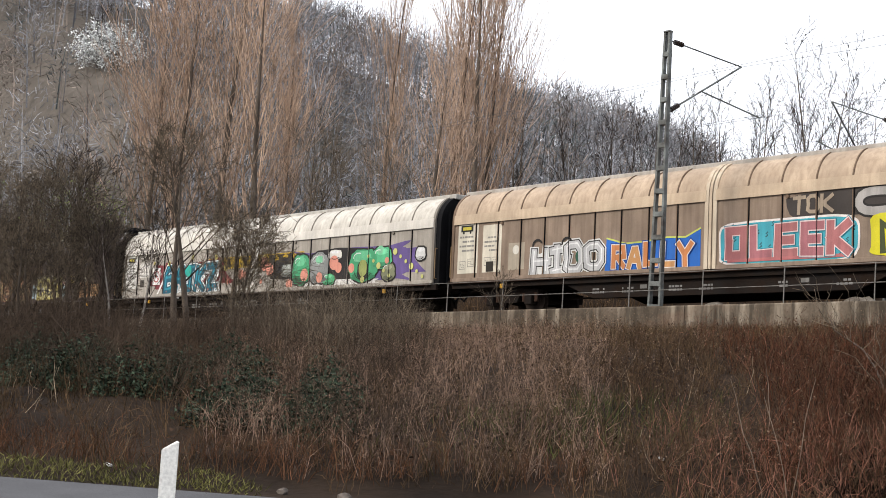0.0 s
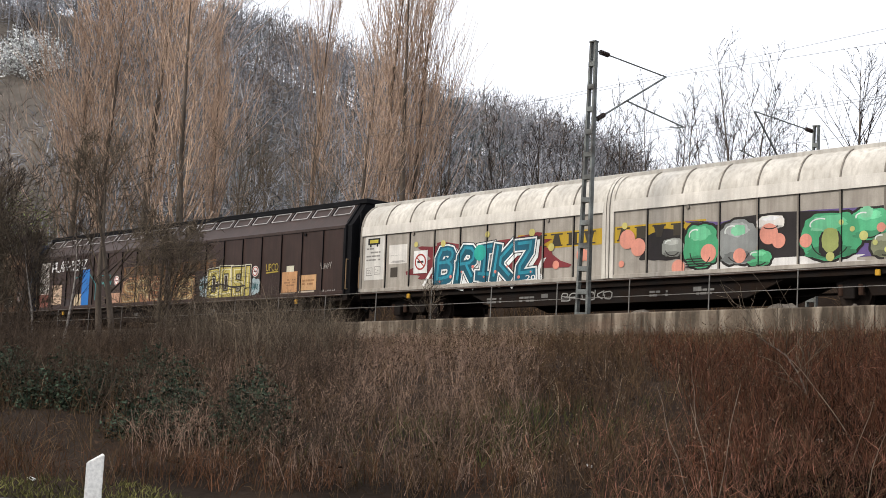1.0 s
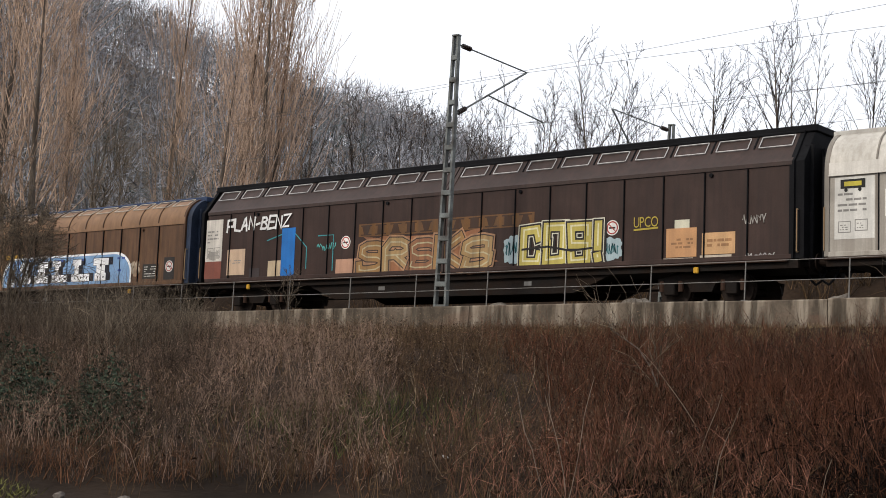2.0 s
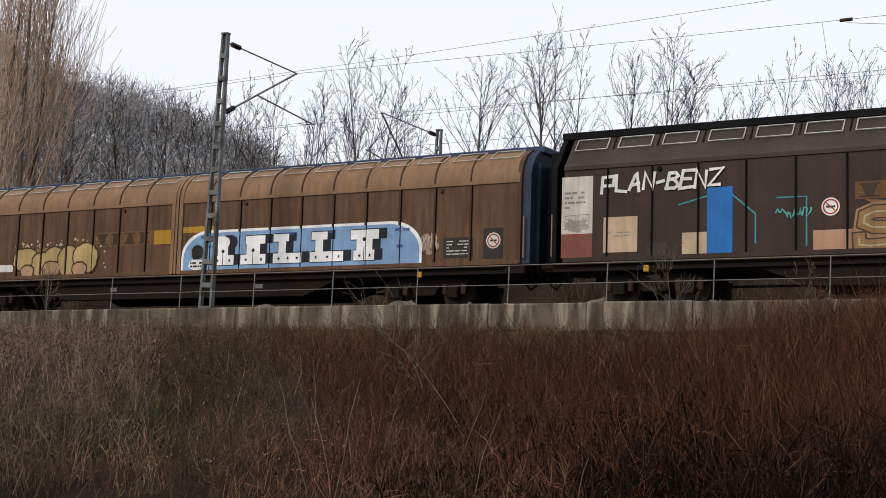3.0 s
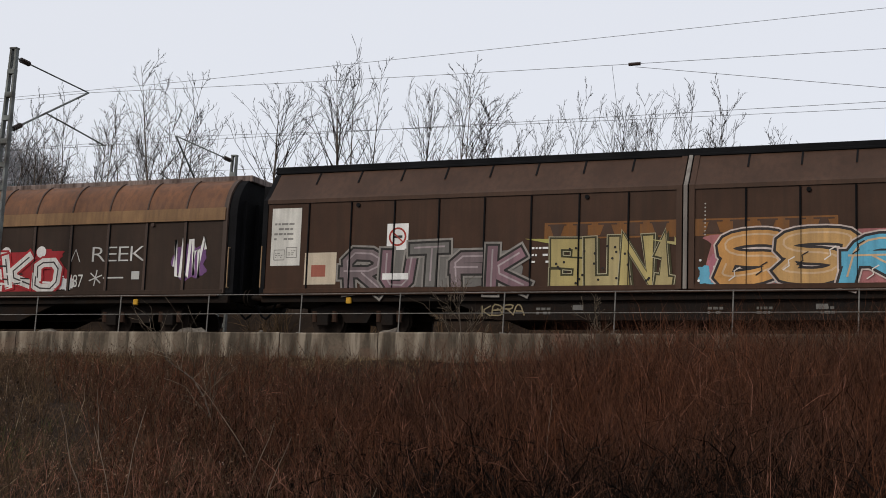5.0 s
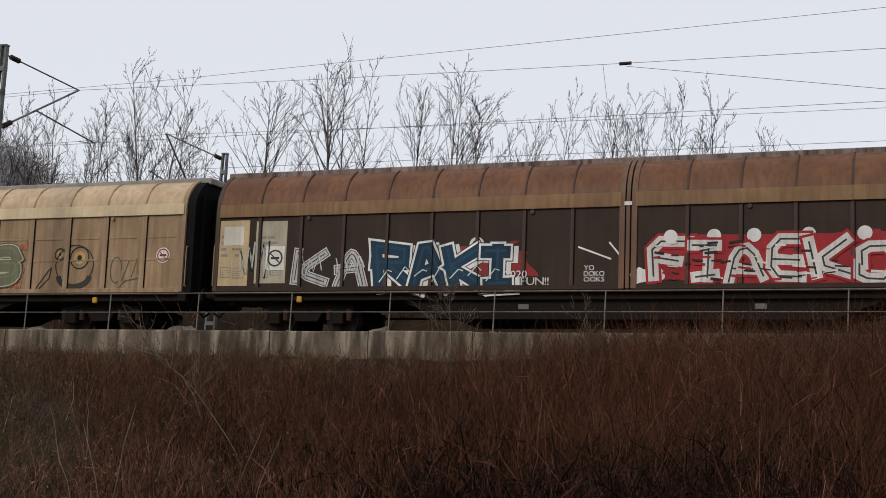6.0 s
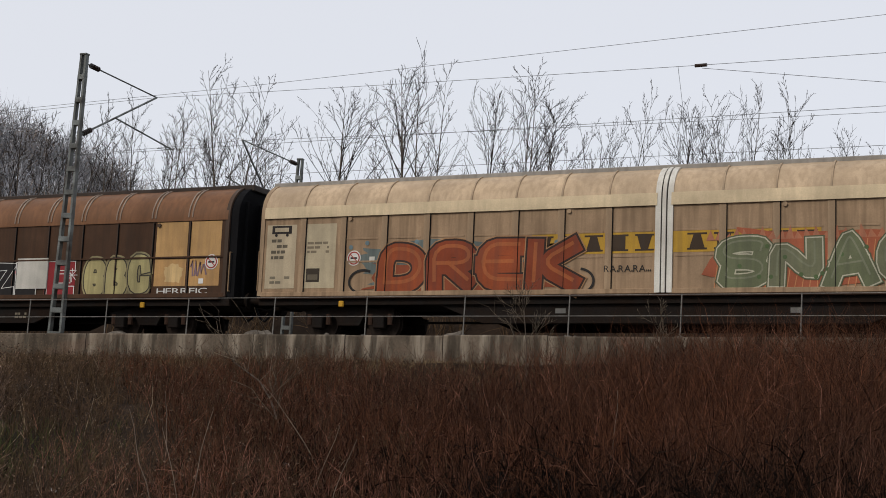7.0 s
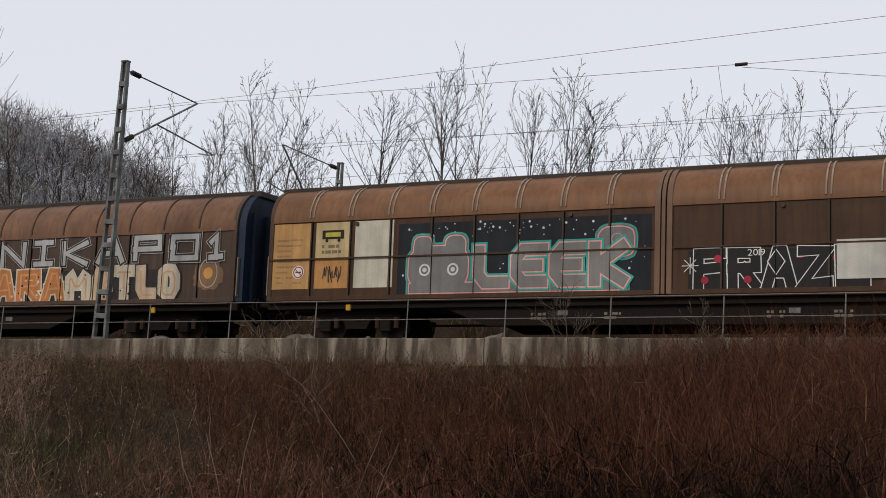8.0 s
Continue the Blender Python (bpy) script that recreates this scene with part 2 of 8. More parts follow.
# ---- the lie of the land ----
GRADE = 0.0276
TILT = -math.degrees(math.atan(GRADE))
SIDE_Y = 31.19
TRACK_Y = SIDE_Y + 1.42
TRACK2_Y = 36.9
WALL_Y = 28.5


def rail_z(x):
    return 4.346 + GRADE * np.clip(x, -160, 120)


def smooth(a, b, x):
    t = np.clip((x - a) / (b - a), 0, 1)
    return t * t * (3 - 2 * t)


def road_edge(x):
    return np.clip(7.3 + (x + 16) * 0.87, 2.5, 12.0)


def hill_height(x, y):
    """The wooded hillside beyond the line, falling away to the right."""
    az = np.degrees(np.arctan2(x, np.maximum(y, 1)))
    r = np.hypot(x, y)
    el = np.interp(az, [-90, -68, -61, -55, -51, -46.7, -44.3, -40.5, -36.5, -33, -28, 90],
                   [13.4, 13.0, 12.7, 11.5, 10.5, 9.0, 8.6, 7.7, 6.0, 3.4, 1.2, 0.6])
    top = np.tan(np.radians(el)) * 230.0
    return top * smooth(75, 230, r) * smooth(45, 75, y - 0.0)


def ground_z(x, y):
    e = road_edge(x)
    foot = rail_z(x) - 0.80
    t = np.clip((y - e - 0.6) / (WALL_Y - 1.2 - e), 0, 1)
    slope = foot * (0.72 * t + 0.28 * t ** 2)
    bumps = 0.10 * np.sin(x * 1.1 + y * 0.7) * np.sin(y * 0.9 - x * 0.4) * smooth(0.05, 0.3, t) * (1 - smooth(0.85, 1, t))
    front = slope + bumps
    bed = rail_z(x) - 0.62
    z = np.where(y < WALL_Y - 0.2, front, bed)
    bank = rail_z(x) + 2.5
    back = bed * (1 - smooth(41, 46, y)) + bank * smooth(41, 46, y)
    back = back * (1 - smooth(50, 62, y)) + (3.0 + hill_height(x, y)) * smooth(50, 62, y)
    return np.where(y > 41, back, z)


def build_ground():
    xs = np.concatenate([[-3000, -1200, -600], np.arange(-400, -90, 12), np.arange(-90, 30, 0.8), np.arange(30, 160, 12), [300, 700, 1500, 3000]])
    ys = np.concatenate([[-3000, -1000, -300, -80, -30, -10], np.arange(-4, 28.2, 0.6), [28.25, 28.34, 29], np.arange(31, 60, 1.25), np.arange(60, 300, 8), [400, 800, 1600, 3000]])
    X, Y = np.meshgrid(xs, ys)
    far = smooth(300, 900, np.hypot(X, Y))
    Z = ground_z(X, Y) * (1 - far)
    Z = Z + np.where((Y < WALL_Y) & (Y > road_edge(X) + 1), np.random.default_rng(3).normal(0, 0.035, X.shape), 0)
    nx, ny = len(xs), len(ys)
    i = (np.arange(ny - 1)[:, None] * nx + np.arange(nx - 1)[None, :]).ravel()
    quads = np.stack([i, i + 1, i + nx + 1, i + nx], axis=1)
    me = arrays_mesh("ground", np.stack([X, Y, Z], axis=-1), quads, np.zeros((0, 3)), SOIL)
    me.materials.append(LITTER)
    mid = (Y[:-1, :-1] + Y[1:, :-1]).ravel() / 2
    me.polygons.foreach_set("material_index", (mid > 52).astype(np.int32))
    tagged(new("ground", me), "brown leaf-littered embankment soil rising to the railway line", "ground", kind="structure")


build_ground()


def build_road():
    """A strip of tarmac by the verge, on which the camera stands."""
    xs = np.arange(-60, 31, 1.0)
    e = road_edge(xs) - 0.9
    v = [(x, y, 0.012) for x, y in zip(xs, e)] + [(x, y - 6.5, 0.012) for x, y in zip(xs, e)]
    v += [(x, y, -0.1) for x, y in zip(xs, e)]
    n = len(xs)
    f = [(i, i + 1, n + i + 1, n + i) for i in range(n - 1)] + [(i, 2 * n + i, 2 * n + i + 1, i + 1) for i in range(n - 1)]
    tagged(new("road", mesh_of("road", v, f, ASPHALT)), "grey asphalt road with a mossy edge", "road", kind="structure")


build_road()


# ---- the line ----
def track_pose(x, y=TRACK_Y, dz=0.0):
    return pose(x, y, float(rail_z(x)) + dz, 0, TILT, 0)


def build_track(y, label):
    bed = new("ballast_bed", extruded("ballast_bed", BALLAST, [(-2.0, -0.7), (2.0, -0.7), (1.75, -0.22), (-1.75, -0.22)], -110, 60))
    bed.matrix_basis = track_pose(0, y)
    tagged(bed, "grey-brown ballast bed under the rails", "ballast", kind="structure")
    line = tagged(new("railway_track"), label, "track", kind="structure")
    line.matrix_basis = track_pose(0, y)
    for side in (-0.75, 0.75):
        prof = [(-0.07, -0.17), (0.07, -0.17), (0.07, -0.155), (0.012, -0.14), (0.012, -0.04), (0.036, -0.03), (0.036, 0), (-0.036, 0), (-0.036, -0.03),
                (-0.012, -0.04), (-0.012, -0.14), (-0.07, -0.155)]
        part("rail", extruded("rail", RAILM, [(side + a, b) for a, b in prof], -110, 60), line)
    me = boxes("sleeper", SLEEPER, (-0.13, 0.13, -1.3, 1.3, -0.34, -0.175))
    for i in range(150):
        part("sleeper", me, line, at=pose(-72 + i * 0.62, 0, 0))


build_track(TRACK_Y, "railway track with rusty rails on ballast")
build_track(TRACK2_Y, "second railway track behind the train")


def build_wall():
    """The low concrete retaining wall along the line, cast in lengths, with a thin worn top and a ledge at its foot."""
    wall = tagged(new("retaining_wall"), "low stained concrete retaining wall with pale weathered streaks", "wall", kind="structure")
    wall.matrix_basis = track_pose(0, WALL_Y)
    rng = random.Random(5)
    x = -100.0
    while x < 40:
        w = rng.choice((4.98, 4.98, 2.49))
        z, y = rng.uniform(-0.012, 0.012), -0.31 + rng.uniform(-0.010, 0.010)
        bm = bmesh.new()
        # the face is a grid with a chipped upper edge
        n = int(w / 0.25)
        xs = [x + 0.012 + (w - 0.024) * i / n for i in range(n + 1)]
        chip = [rng.choice((0, 0, 0.005, 0.012, 0.03 * rng.random())) for _ in xs]
        rows = [[bm.verts.new((a, yy + (rng.uniform(-0.004, 0.004) if k in (1, 2) else 0), zz + z - (c if k == 2 else 0))) for a, c in zip(xs, chip)]
                for k, (yy, zz) in enumerate(((y, -1.6), (y, -0.6), (y, -0.195), (y + 0.025, -0.17), (0.14, -0.165), (0.14, -1.6)))]
        for a, b in zip(rows, rows[1:]):
            for i in range(n):
                bm.faces.new((a[i], a[i + 1], b[i + 1], b[i]))
        bm.faces.new([r[0] for r in rows][::-1])
        bm.faces.new([r[-1] for r in rows])
        part("wall_panel", finish("wall_panel", bm, CONC), wall)
        bm = bmesh.new()
        box_bm(bm, x + 0.006, x + w - 0.006, -0.44 + rng.uniform(-0.02, 0.02), -0.30, -1.6, -0.80 + rng.uniform(-0.03, 0.03))
        bmesh.ops.bevel(bm, geom=bm.edges[:], offset=0.02, segments=1, affect="EDGES")
        part("footing", finish("footing", bm, COPING), wall)
        x += w


build_wall()


def build_fence():
    fence = tagged(new("railing"), "thin grey steel railing with two rails on the wall", "railing")
    fence.matrix_basis = track_pose(0, WALL_Y - 0.08)
    post = cyls("post", POSTM, ((0, 0, -0.17), (0, 0, 0.75), 0.015), seg=8)
    foot = boxes("foot_plate", POSTM, (-0.06, 0.06, -0.06, 0.06, -0.166, -0.15))
    for i in range(44):
        p = part("post", post, fence, at=pose(-22.42 + 2.49 * (i - 24), 0, 0, 0, -TILT, 0))
        part("foot_plate", foot, p)
    for z in (0.735, 0.28):
        part("rail", cyls("rail", POSTM, ((-82, -0.022, z), (26, -0.022, z), 0.0095), seg=6), fence)


build_fence()


# ---- overhead line ----
def lattice_mast(x, y, height, arm_y, arm_top, arm_low, reg_y, reg_z, label):
    """A tapered mast of two channels with batten plates, and a cantilever of tubes on insulators reaching over the track."""
    z0 = float(rail_z(x)) - 0.75
    mast = tagged(new("catenary_mast"), label, "mast")
    mast.matrix_basis = pose(x, y, z0)
    h = height - z0
    sgn = 1 if arm_y > y else -1
    for s in (-1, 1):
        bm = bmesh.new()
        pts = [(s * 0.20, 0.0), (s * 0.075, h)]
        for a, b in (((-0.055, 0.055), 0.035),):
            lo = [bm.verts.new((pts[0][0] + dx, dy, 0)) for dx, dy in ((-0.035, -0.07), (0.035, -0.07), (0.035, 0.07), (-0.035, 0.07))]
            hi = [bm.verts.new((pts[1][0] + dx, dy, h)) for dx, dy in ((-0.03, -0.06), (0.03, -0.06), (0.03, 0.06), (-0.03, 0.06))]
            for i in range(4):
                bm.faces.new((lo[i], lo[(i + 1) % 4], hi[(i + 1) % 4], hi[i]))
            bm.faces.new(lo[::-1])
            bm.faces.new(hi)
        part("channel", finish("channel", bm, GALV), mast)
    k = int(h / 0.62)
    for i in range(1, k):
        z = i * h / k
        w = 0.20 + (0.075 - 0.20) * z / h
        part("batten_plate", boxes("batten_plate", GALV, (-w - 0.03, w + 0.03, -0.078, 0.078, z - 0.07, z + 0.07), bevel=0.008), mast)
    part("head_plate", boxes("head_plate", GALV, (-0.115, 0.115, -0.08, 0.08, h - 0.02, h + 0.03), bevel=0.008), mast)
    part("foundation", boxes("foundation", CONC, (-0.38, 0.38, -0.34, 0.34, -0.3, 0.42), bevel=0.03), mast)
    top, low, reg = Vector((0, arm_y - y, arm_top - z0)), Vector((0, sgn * 0.08, arm_low - z0)), Vector((0, reg_y - y, reg_z - z0))
    tie = Vector((0, sgn * 0.08, h - 0.22))
    node = low.lerp(top, 0.45)
    part("top_tie", cyls("top_tie", GALV, (tie, top, 0.022)), mast)
    part("strut", cyls("strut", GALV, (low, top, 0.03)), mast)
    part("registration_arm", cyls("registration_arm", GALV, (node, reg, 0.024), (reg, reg + Vector((0, -sgn * 0.75, -0.12)), 0.012), seg=8), mast)
    for a, b in ((tie, top), (low, top)):
        d = (b - a).normalized()
        bm = bmesh.new()
        for i in range(5):
            c = a + d * (0.22 + 0.075 * i)
            cyl_bm(bm, c, c + d * 0.03, 0.075, 0.075, 10)
            cyl_bm(bm, c + d * 0.03, c + d * 0.075, 0.045, 0.045, 8)
        part("insulator", finish("insulator", bm, PORC), mast, "dark brown ribbed insulator")
    return mast


lattice_mast(-24.5, 29.05, 11.2, 32.4, 10.85, 8.95, 33.4, 9.5, "grey-green lattice catenary mast by the railing, carrying a cantilever")
lattice_mast(-24.6, 41.0, 10.82, 37.25, 10.68, 7.5, 36.5, 9.3, "catenary mast on the far side of the tracks")
lattice_mast(38.0, 29.05, 12.9, 32.4, 12.5, 10.6, 33.0, 11.1, "lattice catenary mast further up the line")
lattice_mast(38.0, 41.0, 12.5, 37.25, 12.3, 9.2, 36.5, 10.9, "catenary mast further up the line on the far side")
lattice_mast(-88.0, 29.05, 9.5, 32.4, 9.1, 7.2, 33.0, 7.7, "lattice catenary mast further down the line")
lattice_mast(-88.0, 41.0, 9.0, 37.25, 8.9, 5.8, 36.5, 7.5, "catenary mast further down the line on the far side")


def wire(name, label, *pts, sag=0.0, r=0.0065, drops=None):
    """A wire through points, sagging between them; drops: a height per point for the wire below, joined by droppers."""
    w = tagged(new(name), label, "wire")
    line = []
    for a, b in zip(pts, pts[1:]):
        for i in range(16):
            t = i / 16
            line.append(tuple(Vector(a).lerp(Vector(b), t) + Vector((0, 0, -4 * sag * t * (1 - t)))))
    line.append(tuple(pts[-1]))
    part("strand", pipe("strand", line, r, WIREM), w)
    if drops:
        for (a, b), (c, d) in zip(zip(pts, pts[1:]), zip(drops, drops[1:])):
            a, b, c, d = map(Vector, (a, b, c, d))
            for i in range(1, 8):
                t = i / 8
                p = a.lerp(b, t) + Vector((0, 0, -4 * sag * t * (1 - t)))
                part("dropper", cyls("dropper", WIREM, (p, c.lerp(d, t), 0.005), seg=4), w)
    return w


T1 = [(-88, 32.4, 9.1), (-24.5, 32.4, 10.85), (38, 32.4, 12.5)]
C1 = [(-88, 32.9, 7.7), (-24.5, 33.3, 9.48), (38, 32.9, 11.1)]
T2 = [(-88, 37.2, 8.9), (-24.6, 37.25, 10.65), (38, 37.2, 12.3)]
C2 = [(-88, 36.6, 7.5), (-24.6, 36.5, 9.3), (38, 36.6, 10.9)]
wire("messenger_wire", "thin dark carrying wire with droppers over the near track", *T1, sag=0.35, drops=C1)
wire("contact_wire", "thin dark contact wire over the near track", *C1)
wire("messenger_wire", "thin dark carrying wire over the far track", *T2, sag=0.35, drops=C2)
wire("contact_wire", "thin dark contact wire over the far track", *C2)
wire("feeder_wire", "thin feeder wire above the catenary", (-88, 36.8, 9.6), (-24.1, 36.8, 12.35), (-3, 36.8, 13.5), (38, 36.8, 15.8), r=0.007)
wire("stay_wire", "thin stay wire falling from a clamp on the catenary", (-8.3, 32.5, 10.96), (14, 31.6, 7.9), r=0.0065)
bm = bmesh.new()
cyl_bm(bm, (-8.45, 32.4, 11.0), (-8.15, 32.4, 11.01), 0.045, 0.045, 8)
tagged(new("wire_clamp", finish("wire_clamp", bm, PORC)), "small dark insulator clamp on the carrying wire", "insulator")


# ---- wagons ----
PITCH = 23.26
HALF = 11.02
FLOOR = 1.12


def side_profile(eave, crown, style, inset=0.0):
    """(y, z) from the foot of the near side wall up over the roof edge: a rounded or a canted shoulder."""
    w = 1.42 - inset
    pts = [(-w, FLOOR), (-w, FLOOR + eave)]
    e = FLOOR + eave
    if style == "round":
        for i in range(1, 9):
            a = math.pi / 2 * i / 9
            pts.append((-0.42 - (w - 0.42) * math.cos(a), e + (crown - e - inset) * math.sin(a)))
    else:
        pts += [(-w + 0.10, e + 0.10), (-w + 0.62, crown - 0.16)]
    pts.append((-0.42, crown - inset))
    return pts


def strip_solid(name, material, prof, x0, x1, thick=0.05):
    """A bent sheet with thickness: an outer profile, and the same moved inwards."""
    inner = [(y + thick, z) if i < 2 else (y + thick * 0.7, z - thick * 0.7) for i, (y, z) in enumerate(prof)]
    me = extruded(name, material, list(prof) + inner[::-1], x0, x1)
    me.polygons.foreach_set("use_smooth", [len(p.vertices) == 4 for p in me.polygons])
    me.set_sharp_from_angle(angle=radians(25))
    return me


BOGIE = {}


def bogie_meshes():
    if BOGIE:
        return BOGIE
    bm = bmesh.new()
    for s in (-1, 1):
        v = [(-1.25, 0.42), (-1.05, 0.62), (-0.45, 0.66), (-0.3, 0.38), (0.3, 0.38), (0.45, 0.66), (1.05, 0.62), (1.25, 0.42), (1.3, 0.74), (0.5, 0.86), (-0.5, 0.86), (-1.3, 0.74)]
        a = [bm.verts.new((x, s * 1.0 - 0.06, z)) for x, z in v]
        b = [bm.verts.new((x, s * 1.0 + 0.06, z)) for x, z in v]
        for i in range(12):
            bm.faces.new((a[i], a[(i + 1) % 12], b[(i + 1) % 12], b[i]))
        bm.faces.new(a[::-1])
        bm.faces.new(b)
    box_bm(bm, -0.25, 0.25, -1.0, 1.0, 0.45, 0.8)
    BOGIE["frame"] = finish("bogie_frame", bm, STEEL)
    bm = bmesh.new()
    for s in (-0.75, 0.75):
        cyl_bm(bm, (0, s - 0.065, 0), (0, s + 0.065, 0), 0.46, 0.46, 28)
        cyl_bm(bm, (0, s - 0.02 + (0.07 if s < 0 else -0.07), 0), (0, s + 0.02 + (0.07 if s < 0 else -0.07), 0), 0.49, 0.49, 28)
        cyl_bm(bm, (0, s * 1.12 - 0.02, 0), (0, s * 1.12 + 0.02, 0), 0.16, 0.16, 14)
    cyl_bm(bm, (0, -1.0, 0), (0, 1.0, 0), 0.08, 0.08, 10)
    BOGIE["wheelset"] = finish("wheelset", bm, WHEEL)
    BOGIE["axle_box"] = boxes("axle_box", STEEL, (-0.16, 0.16, -1.16, -0.92, 0.3, 0.6), bevel=0.02)
    BOGIE["spring"] = cyls("spring", RUST, ((0, -1.02, 0.4), (0, -1.02, 0.68), 0.075), seg=10)
    return BOGIE


def make_wagon(label, roof, side, rib, eave=2.07, crown=4.25, style="round", panels=9, ridge=None, end=None, seam=None, double=False, frames=0, frame_mat=None, ribw=0.055, roof_rib=None, band=None, reach=0.12, start=0.08, lip=0.0):
    """A bogie van with sliding walls that wrap over the roof edge, on a dark underframe."""
    w = tagged(new("sliding_wall_wagon"), label, "wagon", group="wagons of the freight train")
    ridge, end, seam = ridge or roof, end or SOOT, seam or roof
    prof = side_profile(eave, crown, style)
    # near sliding walls, side and roof sheet apart
    for s, (x0, x1) in ((-1, (-HALF + start, -0.16)), (1, (0.16, HALF + reach))):
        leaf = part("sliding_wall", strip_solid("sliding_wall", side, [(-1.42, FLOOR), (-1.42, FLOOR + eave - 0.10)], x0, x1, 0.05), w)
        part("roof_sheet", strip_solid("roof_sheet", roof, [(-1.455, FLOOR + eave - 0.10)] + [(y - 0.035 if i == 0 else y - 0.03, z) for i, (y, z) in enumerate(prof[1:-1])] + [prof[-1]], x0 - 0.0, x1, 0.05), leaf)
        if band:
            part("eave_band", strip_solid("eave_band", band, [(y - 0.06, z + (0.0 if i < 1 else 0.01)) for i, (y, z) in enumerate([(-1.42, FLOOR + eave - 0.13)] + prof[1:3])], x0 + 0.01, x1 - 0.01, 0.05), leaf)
        step = (x1 - x0 - (lip if s > 0 else 0)) / panels
        rb = boxes("pillar", rib, (-ribw / 2, ribw / 2, -1.44, -1.405, FLOOR + 0.02, FLOOR + eave - 0.11), bevel=0.006)
        seam_line = boxes("panel_seam", SOOT, (ribw / 2 + 0.002, ribw / 2 + 0.014, -1.466, -1.41, FLOOR + 0.10, FLOOR + eave - 0.12))
        op = [(y - 0.055 if i else y - 0.055, z + (0.02 if i > 3 else 0)) for i, (y, z) in enumerate(prof[1:-1])] + [(prof[-1][0], prof[-1][1] + 0.03)]
        if style == "cant":
            (ya, za), (yb, zb) = op[1], op[2]
            op = [(ya + (yb - ya) * 0.5, za + (zb - za) * 0.5), (yb, zb), op[3]]
        rr = strip_solid("roof_rib", roof_rib or rib, op, -0.02, 0.02, 0.05)
        for i in range(1, panels):
            part("pillar", rb, leaf, at=pose(x0 + i * step, 0, 0))
            part("panel_seam", seam_line, leaf, at=pose(x0 + i * step, 0, 0))
            part("roof_rib", rr, leaf, at=pose(x0 + i * step - (0.05 if double else 0), 0, 0))
            if double:
                part("roof_rib", rr, leaf, at=pose(x0 + i * step + 0.07, 0, 0))
        part("bottom_rail", boxes("bottom_rail", side, (x0, x1, -1.46, -1.40, FLOOR - 0.02, FLOOR + 0.10), bevel=0.01), leaf)
        for i in (2, panels - 2):
            part("roller_bracket", cyls("roller_bracket", rib, ((x0 + i * step + 0.2, -1.47, FLOOR + eave - 0.2), (x0 + i * step + 0.2, -1.42, FLOOR + eave - 0.2), 0.055), seg=10), leaf)
        if frames:
            y0, z0, y1, z1 = (*prof[3], *prof[-2]) if style == "cant" else (*prof[4], *prof[7])
            for i in range(frames):
                a, b = x0 + (i + 0.12) * (x1 - x0) / frames, x0 + (i + 0.86) * (x1 - x0) / frames
                bm = bmesh.new()
                lo, hi = (0.46, 0.90) if style == "cant" else (0.42, 0.80)
                for p, q in (((a, lo), (b, lo)), ((b, lo), (b, hi)), ((b, hi), (a, hi)), ((a, hi), (a, lo))):
                    cyl_bm(bm, (p[0], PR(prof, p[1])[0], PR(prof, p[1])[1]), (q[0], PR(prof, q[1])[0], PR(prof, q[1])[1]), 0.016, 0.016, 4)
                part("chalk_frame", finish("chalk_frame", bm, frame_mat), leaf, "white painted outline")
    # far side and roof ridge
    mirror = [(-y, z) for y, z in prof]
    part("far_wall", extruded("far_wall", side, mirror + [(0.42, FLOOR)], -HALF, HALF), w)
    part("ridge", boxes("ridge", ridge, (-HALF - 0.10, HALF + reach + 0.36, -0.80, 0.80, crown - 0.13, crown + 0.05), bevel=0.02), w)
    part("gutter", boxes("gutter", ridge, (-HALF - 0.05, HALF + reach + 0.05, -0.86, -0.81, crown - 0.15, crown - 0.09), bevel=0.008), w)
    # middle arch between the two walls
    part("centre_arch", strip_solid("centre_arch", seam, [(y - 0.06, z + (0.035 if i > 2 else 0)) for i, (y, z) in enumerate(prof)], -0.045, 0.045, 0.06), w)
    for x in (-0.145, 0.145):
        part("wall_edge", strip_solid("wall_edge", roof if style == "cant" else seam, [(y - 0.05, z + (0.03 if i > 2 else 0)) for i, (y, z) in enumerate(prof)], x - 0.065, x + 0.065, 0.06), w)
    # ends
    for s in (-1, 1):
        xe = -HALF - 0.03 if s < 0 else HALF + reach + 0.14
        deep = 0.06 if s < 0 else 0.15
        e = part("end_wall", extruded("end_wall", end, [(y * 0.97, z) for y, z in prof] + [(-y * 0.97, z) for y, z in prof[::-1]], xe - deep, xe + deep), w, "sooty end wall with stiffeners")
        for y in (-1.0, -0.35, 0.35, 1.0):
            part("stiffener", boxes("stiffener", end, (min(xe, xe + s * 0.24), max(xe, xe + s * 0.24), y - 0.05, y + 0.05, FLOOR, FLOOR + eave + 0.45), bevel=0.01), e)
        part("end_rim", strip_solid("end_rim", rib if style == "round" else ridge, [(y - 0.03, z + (0.02 if i > 2 else 0)) for i, (y, z) in enumerate(prof)], xe - s * deep - 0.06, xe - s * deep + 0.06, 0.07), w)
        part("grab_rail", cyls("grab_rail", spray((0.30, 0.20, 0.11)), ((xe, -1.46, FLOOR + 0.15), (xe, -1.46, FLOOR + 1.2), 0.018), ((xe, -1.46, FLOOR + 1.2), (xe, -1.36, FLOOR + 1.2), 0.018), ((xe, -1.46, FLOOR + 0.15), (xe, -1.36, FLOOR + 0.15), 0.018), seg=6), e)
